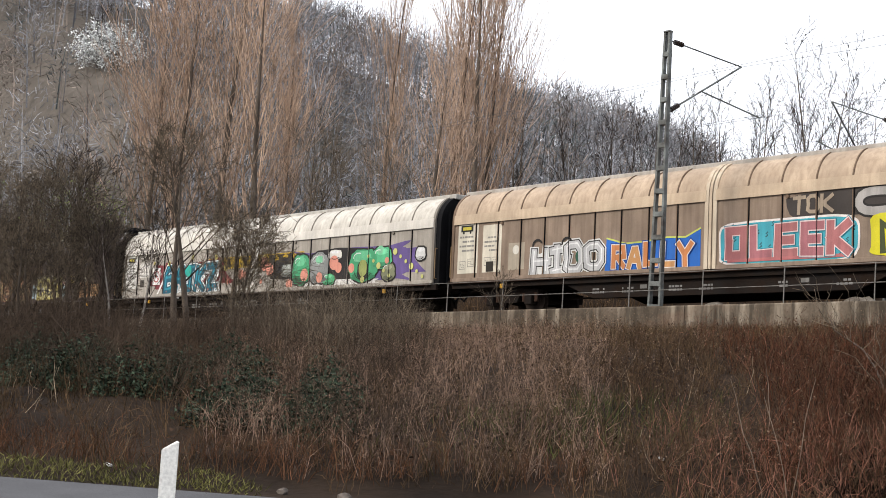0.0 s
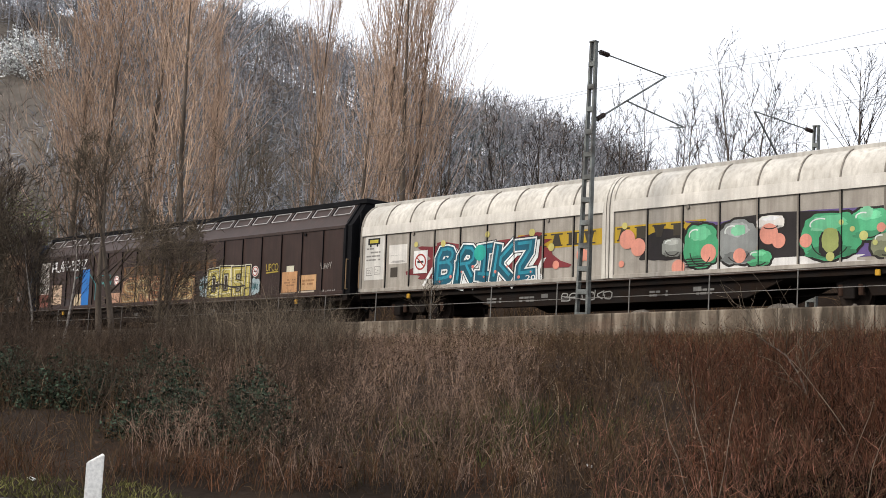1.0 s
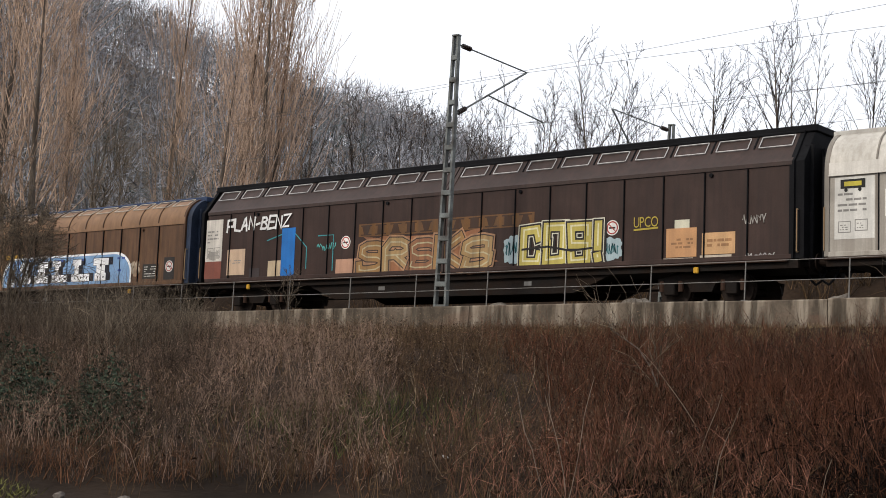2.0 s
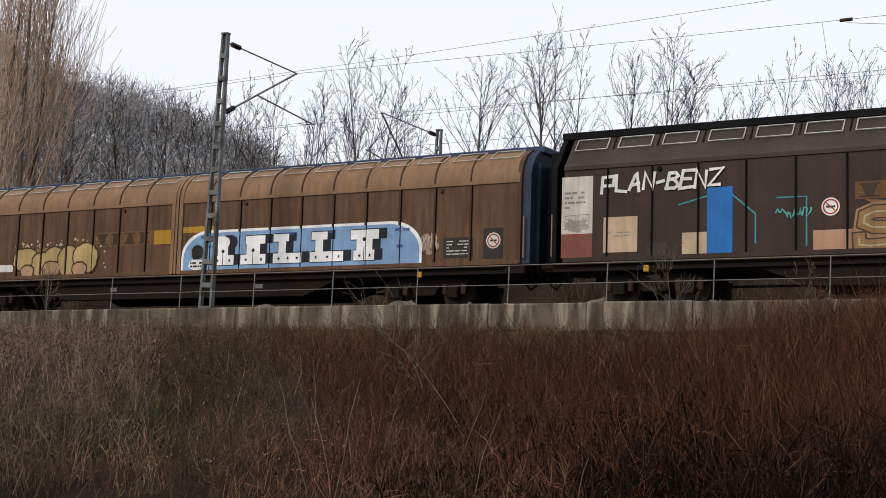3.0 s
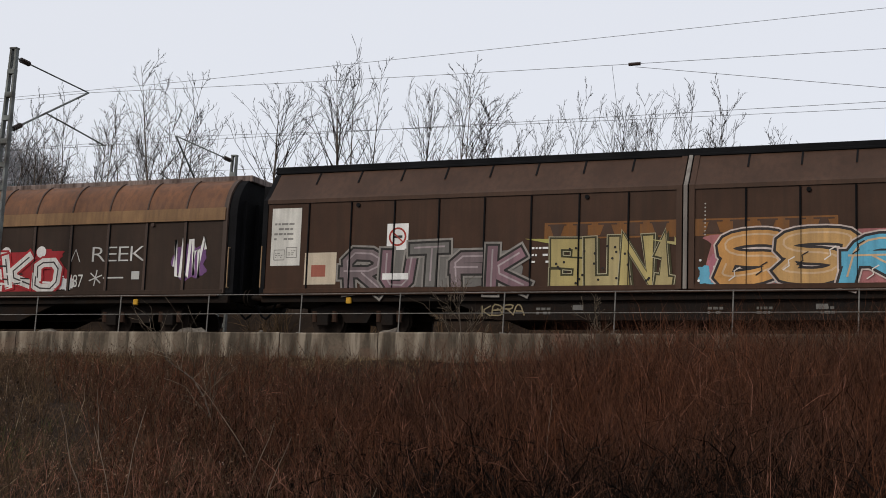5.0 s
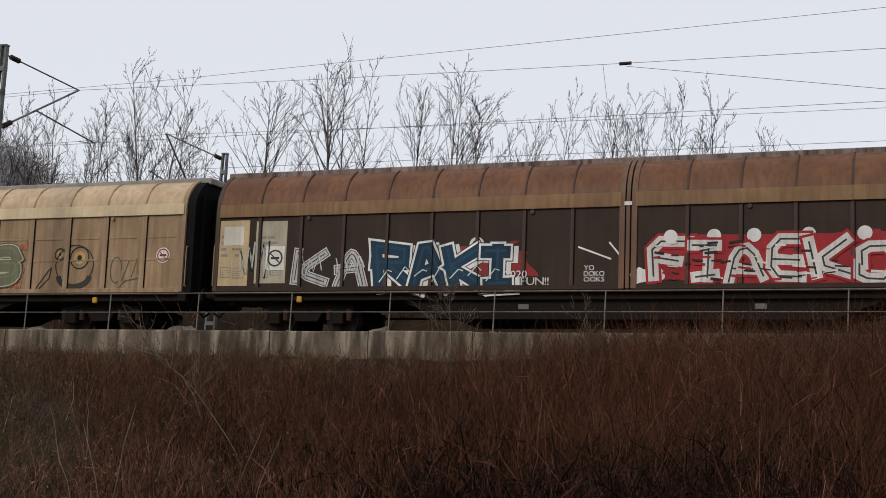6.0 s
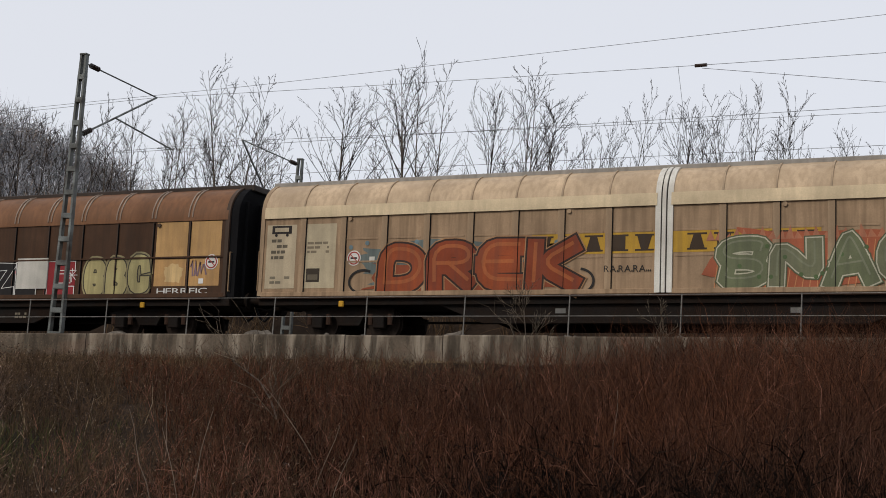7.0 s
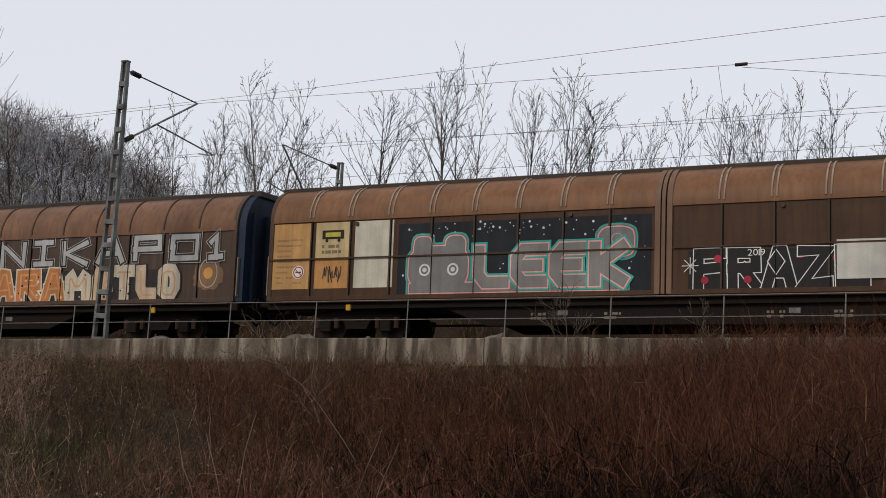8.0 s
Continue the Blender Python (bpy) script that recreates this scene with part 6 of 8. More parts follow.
def wagon_eight():
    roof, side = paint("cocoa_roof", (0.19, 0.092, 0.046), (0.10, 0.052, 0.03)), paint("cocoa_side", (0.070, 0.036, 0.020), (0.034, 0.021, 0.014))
    w = make_wagon("brown sliding-wall freight wagon with grey letters on a starry field", roof, side, paint("cocoa_pillar", (0.075, 0.047, 0.034), (0.04, 0.03, 0.02)), 2.20, 4.25, "round", 9, double=True, ridge=paint("dark_ridge", (0.05, 0.037, 0.03), (0.03, 0.022, 0.018)), roof_rib=paint("chalky_rib", (0.30, 0.24, 0.19), (0.15, 0.09, 0.06)), seam=paint("cocoa_arch", (0.17, 0.10, 0.065), (0.09, 0.06, 0.04)))
    orange = (0.47, 0.285, 0.12)
    for u0, u1, c, sd in ((-10.95, -9.75, (0.48, 0.27, 0.10), 1), (-9.6, -8.5, (0.50, 0.38, 0.2), 2), (-8.4, -7.25, (0.56, 0.52, 0.42), 3)):
        rect(w, "side_panel", u0, 0.3, u1, 1.08, c if sd != 2 else (0.46, 0.23, 0.08), 0, "orange and cream wall panel", 0.4)
        rect(w, "side_panel", u0, 1.12, u1, 2.07, c, 0, "", 0.4)
    for x0, x1 in ((-HALF, -0.22), (0.22, HALF)):
        part("middle_rail", boxes("middle_rail", side, (x0, x1, SKIN - 0.055, SKIN - 0.04, FLOOR + 1.075, FLOOR + 1.115)), w)
    owner_plate(w, -9.4, 1.62, 0.66)
    bars(w, -9.4, 1.2, -8.8, 1.5, 2, (0.2, 0.15, 0.1), 1, 100)
    bars(w, -10.8, 0.4, -10.0, 1.7, 9, (0.35, 0.2, 0.1), 1, 101, fill=0.3)
    stop_sign(w, -10.1, 0.75, 0.19, round_only=True)
    scribble(w, -9.3, 0.45, -8.8, 0.9, (0.08, 0.06, 0.05), 31, 0.03)
    rect(w, "starry_field", -7.1, 0.05, -0.3, 1.94, (0.014, 0.016, 0.021), 1, "black starry sprayed field", 0.3)
    rng = random.Random(12)
    for i in range(90):
        disc(w, rng.uniform(-7.0, -0.4), rng.choice((rng.uniform(1.5, 1.92), rng.uniform(0.1, 1.9))), rng.choice((0.012, 0.018, 0.03)), (0.55, 0.6, 0.62), 2, "star")
    TEAL, PINK, GREY = (0.05, 0.34, 0.29), (0.70, 0.33, 0.31), (0.17, 0.165, 0.16)
    for lay, d, c in ((2, 0.13, TEAL), (4, 0.09, GREY), (5, 0.06, PINK), (6, 0.03, GREY)):
        for j, (a, b, e, f) in enumerate(((-6.75, 0.22, -5.1, 1.3), (-1.6, 0.95, -0.75, 1.62), (-6.6, 1.0, -6.15, 1.55), (-5.7, 1.0, -5.2, 1.55))):
            blob(w, a - d, b - d, e + d, f + d, c, lay, 110 + j, 0.03, 3.2, label="grey bubble letter" if lay == 6 and j == 0 else "")
        rect(w, "base_bar", -6.7 - d, 0.16 - d, -0.95 + d, 0.34 + d, c, lay)
    piece(w, "LEEK", -4.95, 0.22, -0.85, 1.30, (0.20, 0.19, 0.18), PINK, 0.035, TEAL, 0.05, 0.26, 1, wob=0.0, layer=5, label="grey letters with pink and teal outlines", worn=0.2, seed=51)
    for u in (-6.3, -5.5):
        disc(w, u, 0.72, 0.16, (0.6, 0.6, 0.58), 8, ring=0.05)
        disc(w, u, 0.72, 0.06, (0.6, 0.6, 0.58), 8)
    disc(w, -1.15, 1.35, 0.15, (0.3, 0.3, 0.28), 8, ring=0.03)
    for u in (-3.4, -1.5, 2.4, 3.9):
        girder_tag(w, "", u, u + 0.6, (0.32, 0.27, 0.2))
    # white outlined letters
    rect(w, "black_field", 0.6, 0.06, 4.2, 1.0, (0.022, 0.02, 0.02), 1, "", 0.2)
    piece(w, "FRAZE", 0.7, 0.08, 4.75, 1.04, (0.020, 0.018, 0.018), (0.66, 0.65, 0.63), 0.024, th=0.24, wob=0.03, layer=3, label="black letters outlined in white", worn=0.15, seed=53)
    rect(w, "red_field", 5.0, 0.08, 6.1, 1.02, (0.24, 0.025, 0.03), 1)
    piece(w, "E", 5.1, 0.08, 6.1, 1.04, (0.26, 0.028, 0.033), (0.66, 0.65, 0.63), 0.024, th=0.25, layer=3, worn=0.3)
    for u, v in ((1.0, 0.3), (1.3, 0.8), (2.0, 0.3), (2.7, 0.6), (3.2, 0.85), (3.4, 0.3), (4.0, 0.75)):
        disc(w, u, v, 0.09, (0.36, 0.03, 0.05), 6)
    flat("diamond", [(2.45, 0.7), (2.65, 0.98), (2.85, 0.7), (2.65, 0.4)], 6, spray((0.02, 0.02, 0.02)), w)
    stroke(w, [(2.45, 0.7), (2.65, 0.98), (2.85, 0.7), (2.65, 0.4)], 0.03, WHITE, 7, closed=True)
    text_on(w, "2019", 2.0, 0.85, 2.4, 1.0, WHITE, 7, -0.005)
    for a in (0, 45, 90, 135):
        for u in (0.65, 6.0):
            stroke(w, [(u - 0.2 * math.cos(radians(a)), 0.65 - 0.2 * math.sin(radians(a))), (u + 0.2 * math.cos(radians(a)), 0.65 + 0.2 * math.sin(radians(a)))], 0.018, WHITE, 7)
    rect(w, "white_patch", 4.0, 0.27, 5.12, 1.16, (0.50, 0.48, 0.43), 12, "plain off-white overpainted square", 0.2)
    blob(w, 6.3, 0.04, 8.7, 1.15, (0.20, 0.165, 0.09), 1, 120, 0.3, 5, worn=0.7)
    piece(w, "GBC", 6.4, 0.06, 8.7, 1.12, (0.44, 0.38, 0.18), (0.06, 0.05, 0.035), 0.035, (0.28, 0.24, 0.13), 0.05, 0.28, 2, overlap=0.02, lift=0.05, layer=2, label="pale yellow bubble letters", worn=0.55)
    for u0, u1 in ((8.82, 9.86), (9.96, 10.95)):
        rect(w, "side_panel", u0, 1.10, u1, 2.08, orange, 0, "weathered orange wall panel", 0.45)
        rect(w, "side_panel", u0, 0.30, u1, 1.05, (0.46, 0.27, 0.11), 0, "", 0.5)
    blob(w, 9.1, 0.35, 9.8, 0.95, (0.60, 0.42, 0.2), 1, 127, 0.3, worn=0.6)
    scribble(w, 10.0, 0.55, 10.5, 1.0, (0.18, 0.12, 0.14), 33, 0.05, 4)
    stop_sign(w, 10.68, 0.95, 0.22, round_only=True, layer=3)
    rect(w, "label_plate", 10.3, 0.36, 10.45, 0.5, WHITE, 3)
    text_on(w, "HERREIC", 8.95, 0.08, 10.6, 0.24, (0.6, 0.59, 0.57), 2, 0.0, label="white tag")
    return w


def wagon_nine():
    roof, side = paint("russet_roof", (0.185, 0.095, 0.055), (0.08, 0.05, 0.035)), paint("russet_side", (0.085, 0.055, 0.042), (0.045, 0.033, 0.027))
    w = make_wagon("russet sliding-wall freight wagon with white hand-painted letters", roof, side, side, 2.07, 4.25, "round", 9, ridge=paint("dark_ridge", (0.05, 0.04, 0.035), (0.03, 0.022, 0.018)), end=mat("blue_end_steel", (0.012, 0.021, 0.042), 0.6, 0.1, 0.4, 1.5, 20, 0.2))
    piece(w, "UNIKAPO1", 1.3, 1.16, 10.8, 1.92, (0.40, 0.395, 0.385), (0.035, 0.028, 0.025), 0.05, (0.42, 0.41, 0.39), 0.018, 0.20, 0, wob=0.03, lift=0.05, overlap=-0.28, layer=2, label="grey hand-painted letters with dark and white rims", worn=0.35, seed=61)
    blob(w, 2.0, 0.05, 9.3, 1.05, (0.035, 0.03, 0.03), 1, 130, 0.2, 4)
    piece(w, "ARA", 2.4, 0.05, 5.3, 1.05, (0.50, 0.19, 0.06), (0.60, 0.52, 0.40), 0.05, th=0.30, wob=0.05, layer=3, label="orange graffiti letters", worn=0.45, core=(0.58, 0.30, 0.14), core_w=0.1, seed=62)
    piece(w, "MBTLO", 5.2, 0.05, 9.4, 1.08, [(0.56, 0.49, 0.38), (0.52, 0.40, 0.28)], (0.05, 0.035, 0.03), 0.04, th=0.34, bend=1, wob=0.05, overlap=0.04, lift=0.04, layer=3, label="cream graffiti letters", worn=0.5, core=(0.56, 0.32, 0.17), core_w=0.09, core_up=-0.04, seed=63)
    rng = random.Random(6)
    for i in range(40):
        disc(w, rng.uniform(3, 9.3), rng.uniform(0.1, 1.15), rng.uniform(0.015, 0.045), rng.choice(((0.03, 0.02, 0.02), (0.6, 0.56, 0.5))), 7)
    blob(w, 9.75, 0.3, 10.85, 1.15, (0.20, 0.12, 0.07), 1, 131, 0.2)
    disc(w, 10.3, 0.8, 0.16, (0.5, 0.25, 0.08), 3)
    stroke(w, curl(10.3, 0.8, 0.3, 0.4), 0.03, (0.4, 0.33, 0.25), 3)
    for u in (-9, -6, -3):
        blob(w, u - 1.2, 0.1, u + 1.2, 1.1, (0.2, 0.19, 0.18), 2, 140 + u, 0.2, worn=0.5)
    return w


BUILDERS = [wagon_one, wagon_two, wagon_three, wagon_four, wagon_five, wagon_six, wagon_seven, wagon_eight, wagon_nine]
OFFSETS = [-0.12, -0.01, 0.22, 0.06, -0.02, -0.07, 0.02, 0.04, -0.02]
for i, build in enumerate(BUILDERS):
    WAGONS[i + 1] = build()


# ---- plants ----
def ribbons(p, d, length, width, rng, bend=0.25):
    """Many thin tapered stems: rows of a foot, a direction and a length; each bends once and ends in a point."""
    n = len(p)
    d = d / (np.linalg.norm(d, axis=1, keepdims=True) + 1e-9)
    side = np.cross(d, rng.normal(size=(n, 3)))
    side /= np.linalg.norm(side, axis=1, keepdims=True) + 1e-9
    mid = p + d * (length * 0.5)[:, None]
    d2 = d + rng.normal(0, bend, (n, 3))
    d2 /= np.linalg.norm(d2, axis=1, keepdims=True)
    tip = mid + d2 * (length * 0.5)[:, None]
    w = (side * (width / 2)[:, None])
    v = np.stack([p - w, p + w, mid + w * 0.7, mid - w * 0.7, tip], axis=1).reshape(-1, 3)
    b = (np.arange(n) * 5)[:, None]
    return v, b + np.array([[0, 1, 2, 3]]), b + np.array([[3, 2, 4]]), mid, d, tip, d2


def join(parts):
    vs, qs, ts, o = [], [], [], 0
    for v, q, t in parts:
        vs.append(v), qs.append(q + o), ts.append(t + o)
        o += len(v)
    return np.concatenate(vs), np.concatenate(qs), np.concatenate(ts)


def shrub_stuff(name, label, material, feet, heights, spread, width, seed, stems=9, twigs=3, twig_len=0.35, bend=0.22, twig_spread=0.55):
    """Bare shrubs as one mass of stems: each clump fans out from its foot, each stem carries finer twigs."""
    rng = np.random.default_rng(seed)
    n = len(feet)
    p = np.repeat(feet, stems, axis=0) + rng.normal(0, 0.10, (n * stems, 3)) * [1, 1, 0]
    h = np.repeat(heights, stems) * rng.uniform(0.55, 1.1, n * stems)
    d = np.stack([rng.normal(0, spread, n * stems), rng.normal(0, spread, n * stems), np.ones(n * stems)], axis=1)
    w = np.full(n * stems, width) * rng.uniform(0.6, 1.3, n * stems)
    v, q, t, mid, d1, tip, d2 = ribbons(p, d, h, w, rng, bend)
    out = [(v, q, t)]
    for k in range(twigs):
        f = rng.uniform(0.1, 0.9, n * stems)[:, None]
        start = np.where(f < 0.4, p + (mid - p) * (f / 0.4), mid + (tip - mid) * ((f - 0.4) / 0.6))
        dd = d2 + rng.normal(0, twig_spread, d2.shape)
        v, q, t, *_ = ribbons(start, dd, h * twig_len * rng.uniform(0.5, 1.2, len(h)), w * 0.6, rng, bend)
        out.append((v, q, t))
    me = arrays_mesh(name, *join(out), material)
    return tagged(new(name, me), label, "shrubs", kind="stuff")


def scatter(n, seed, x0, x1, y0, y1, keep=None):
    rng = np.random.default_rng(seed)
    x, y = rng.uniform(x0, x1, n), rng.uniform(y0, y1, n)
    ok = y > road_edge(x) + 0.4
    if keep is not None:
        ok &= keep(x, y, rng)
    x, y = x[ok], y[ok]
    return np.stack([x, y, ground_z(x, y) - 0.03], axis=1)


def azimuth(x, y):
    return np.degrees(np.arctan2(x, y))


def tuft(x, y, s=0.35):
    """A patchy field between 0 and 1."""
    return 0.5 + 0.25 * np.sin(x * s * 2.1 + 1.3 * np.sin(y * s)) + 0.25 * np.sin(y * s * 2.7 + 1.7 * np.sin(x * s * 1.3))


def grow(rng, segs, p, d, length, r, depth, up=0.12, kids=4, angle=0.55, rmin=0.010, wig=0.10, ratio=(0.5, 0.72)):
    """One limb in three bends, with finer limbs on it."""
    steps = 3
    for i in range(steps):
        d = (d + Vector((rng.gauss(0, wig), rng.gauss(0, wig), rng.gauss(0, wig * 0.5) + up))).normalized()
        q = p + d * (length / steps)
        r2 = max(rmin, r * 0.78)
        segs.append((*p, *q, r, r2))
        p, r = q, r2
        if depth > 0:
            for _ in range(kids // steps + (1 if rng.random() < (kids % steps) / steps else 0)):
                if i == 0 and rng.random() < 0.45:
                    continue
                a = rng.uniform(0, 2 * math.pi)
                side = d.cross(Vector((math.cos(a), math.sin(a), 0.2))).normalized()
                dd = (d + side * math.tan(angle) * rng.uniform(0.6, 1.2)).normalized()
                grow(rng, segs, p, dd, length * rng.uniform(*ratio), max(rmin, r * 0.55), depth - 1, up, kids, angle, rmin, wig, ratio)


def bare_tree(name, label, category, seed, height, trunk_r, material, twig_material, clear=0.3, depth=3, kids=5, angle=0.5, up=0.12, stems=1, limb=0.42, group="", rmin=0.010, wig=0.1, every=0.035):
    """A leafless tree: a tapered trunk, limbs along it, and a crown of many fine twigs."""
    rng = random.Random(seed)
    crown = []
    ob = tagged(new(name), label, category, group)
    for s in range(stems):
        line, radii = [], []
        p = Vector((rng.uniform(-0.3, 0.3) * (stems > 1), rng.uniform(-0.3, 0.3) * (stems > 1), -0.3))
        d = Vector((rng.gauss(0, 0.10 * (stems > 1)), rng.gauss(0, 0.10 * (stems > 1)), 1)).normalized()
        n, r = 14, trunk_r * rng.uniform(0.75, 1.0)
        hh = height * (1 if s == 0 else rng.uniform(0.75, 0.97))
        for i in range(n):
            d = (d + Vector((rng.gauss(0, wig * 0.4), rng.gauss(0, wig * 0.4), 0.08))).normalized()
            q = p + d * hh / n
            r2 = max(rmin, trunk_r * (1 - (i + 1) / n) ** 0.85)
            line.append(tuple(p)), radii.append(r)
            t = (i + 0.5) / n
            if t > clear:
                for _ in range(max(1, round(hh / n / (every * hh)))):
                    a = rng.uniform(0, 2 * math.pi)
                    ang = angle * rng.uniform(0.7, 1.25)
                    dd = Vector((math.sin(ang) * math.cos(a), math.sin(ang) * math.sin(a), math.cos(ang)))
                    ln = hh * limb * (1 - t) ** 0.6 * rng.uniform(0.6, 1.1) + 0.04 * hh
                    grow(rng, crown, p.lerp(q, rng.random()), dd, ln, max(rmin, r2 * 0.38), depth - 1, up, kids, angle, rmin, wig)
            p, r = q, r2
        line.append(tuple(p)), radii.append(rmin)
        part("trunk", pipe("trunk", line, radii, material, 7), ob)
    v, q = tubes(crown, 3)
    part("crown", arrays_mesh("crown", v, q, np.zeros((0, 3), int), twig_material), ob)
    return ob


def place(ob, x, y, z, turn, scale=1.0, wide=None):
    ob.matrix_basis = pose(x, y, z, 0, 0, turn) @ Matrix.Diagonal((wide or scale, wide or scale, scale, 1))


def ovate_tree(seed, height, half, stems, fork=0.12):
    """A bare tree with straight rising limbs in an egg-shaped crown; several stems part low down."""
    rng = random.Random(seed)
    ob = tagged(new("bare_tree"), "leafless tree with straight rising branches behind the line", "tree", "row of bare trees")
    crown = []
    for s in range(stems):
        a = 2 * math.pi * (s + rng.uniform(-0.2, 0.2)) / stems
        lean = 0.0 if stems == 1 else rng.uniform(0.45, 0.85) * half / height
        d = Vector((math.cos(a) * lean, math.sin(a) * lean, 1)).normalized()
        hh = height * (0.95 if s == 0 else rng.uniform(0.78, 0.94))
        p, n, line, radii = Vector((math.cos(a) * 0.05 * (stems > 1), math.sin(a) * 0.05 * (stems > 1), -0.3)), 14, [], []
        r0 = 0.0095 * hh / stems ** 0.3
        for i in range(n):
            d = (d + Vector((rng.gauss(0, 0.02), rng.gauss(0, 0.02), 0.015))).normalized()
            q = p + d * (hh + 0.3) / n
            r = max(0.008, r0 * (1 - i / n) ** 0.9)
            line.append(tuple(p)), radii.append(r)
            t = (i + 0.5) / n
            if t > fork + 0.16:
                wide = half / stems ** 0.45 * math.sin(math.pi * min(1, (1.02 - t) / (1 - fork) * 0.80)) ** 0.6
                for _ in range(5 if stems == 1 else 3):
                    b, ang = rng.uniform(0, 2 * math.pi), rng.uniform(0.40, 0.72)
                    dd = Vector((math.sin(ang) * math.cos(b), math.sin(ang) * math.sin(b), math.cos(ang)))
                    base = p.lerp(q, rng.random())
                    ln = min(wide * rng.uniform(0.6, 1.1) / math.sin(ang), (height * rng.uniform(0.90, 1.0) - base.z) / math.cos(ang) * 0.86)
                    if ln > 0.25:
                        grow(rng, crown, base, dd, ln, max(0.012, r * 0.5), 2, 0.010, 5, 0.5, 0.0064, 0.02, (0.22, 0.40))
            p = q
        line.append(tuple(p)), radii.append(0.006)
        part("trunk", pipe("trunk", line, radii, BARK, 6), ob)
    v, q = tubes(crown, 3)
    part("crown", arrays_mesh("crown", v, q, np.zeros((0, 3), int), TWIG), ob)
    return ob


def tree_row():
    """The row of bare trees behind the line, single-trunked and many-stemmed, with gaps between their crowns."""
    rng = random.Random(21)
    kinds = [(12.5, 1.75, 1), (12.5, 1.45, 1), (12.5, 2.3, 4), (12.5, 1.9, 3), (12.5, 1.3, 2)]
    base = [ovate_tree(40 + i, *k) for i, k in enumerate(kinds)]
    rows = [(-33.8, 15.0, 2, 1.15), (-29.3, 14.3, 0, 1.15), (-26.5, 15.8, 1, 1.1), (-25.5, 16.1, 4, 0.9), (-23.1, 15.0, 1, 0.85), (-21.2, 16.0, 2, 1.0), (-17.8, 15.3, 3, 0.85),
            (-15.0, 14.7, 1, 0.9), (-12.9, 15.6, 2, 0.85), (-9.9, 15.4, 3, 0.95), (-7.4, 12.9, 0, 0.7), (-10.9, 13.8, 4, 0.8), (-40.2, 13.0, 3, 0.9), (-38.6, 12.7, 4, 1.0),
            (-37.4, 13.3, 3, 0.8), (-36.3, 13.1, 4, 1.0), (-35.0, 13.6, 3, 0.8), (-31.9, 12.8, 4, 0.8), (-4.9, 12.4, 1, 0.9), (-2.0, 13.5, 3, 1.0), (2.0, 14.5, 0, 1.0), (6.0, 14.0, 2, 1.0),
            (-41.8, 12.6, 4, 1.0), (-43.5, 12.6, 3, 0.9), (-46.0, 13.0, 4, 1.0), (-19.2, 13.0, 4, 0.7), (-13.9, 13.0, 4, 0.6), (-27.7, 12.6, 4, 0.7)]
    used = set()
    for az, el, k, wide in rows:
        y = 58 + rng.uniform(-2, 3)
        x = y * math.tan(radians(az))
        z = float(ground_z(np.array(x), np.array(y)))
        s = (1.6 + math.hypot(x, y) * math.tan(radians(el - 0.25)) - z) / 12.5
        ob = copy_thing(base[k], pose(0, 0, 0)) if k in used else base[k]
        used.add(k)
        place(ob, x, y, z, rng.uniform(0, 360), s, wide * 1.18)


tree_row()


def poplar(seed, height, label, spread=0.2):
    return bare_tree("poplar", label, "tree", seed, height, height * 0.0085, BARK, POPTW, 0.10, 3, 5, spread, 0.13, 1, 0.32, "poplars", 0.0048, 0.04, 0.025)


def poplars():
    """The brown upright poplars on the left behind the train."""
    rng = random.Random(8)
    base = [poplar(70, 10, "tall upright poplar with dense orange-brown twigs", 0.33), poplar(71, 10, "narrow leafless poplar with brown twigs", 0.24), poplar(72, 10, "narrow leafless poplar with brown twigs", 0.28)]
    rows = [(-61.2, 13.6, 46, 0, 1.5), (-60.0, 15.8, 47, 2, 1.6), (-58.4, 16.8, 49, 0, 1.6), (-57.0, 16.2, 47, 2, 1.5), (-55.8, 13.2, 50, 1, 1.0), (-51.7, 17.0, 52, 1, 0.9), (-49.6, 13.5, 46, 0, 1.4), (-48.8, 17.8, 51, 1, 1.15), (-47.9, 18.2, 51, 2, 1.2), (-47.3, 17.5, 53, 1, 1.1)]
    for i, (az, el, y, k, wide) in enumerate(rows):
        x = y * math.tan(radians(az))
        z = float(ground_z(np.array(x), np.array(float(y))))
        s = (1.6 + math.hypot(x, y) * math.tan(radians(el)) - z) / 10.1
        ob = base[k] if i in (0, 4, 3) and k == {0: 0, 4: 1, 3: 2}[i] else copy_thing(base[k], pose(0, 0, 0))
        place(ob, x, y, z, rng.uniform(0, 360), s, s * wide)
    for az, y, h, t in ((-53.6, 45, 9.5, 20), (-54.8, 46, 10.5, 200), (-50.4, 45, 9, 90)):
        ob = bare_tree("bare_tree", "leaning leafless tree with dark branches", "tree", int(-az * 10), h, 0.13, BARK, WHIP, 0.3, 3, 4, 0.6, 0.05, 2, 0.42, "", 0.009, 0.06, 0.085)
        x = y * math.tan(radians(az))
        ob.matrix_basis = pose(x, y, float(ground_z(np.array(x), np.array(float(y)))), 0, -14 if t != 200 else 6, t * 0.2)


poplars()


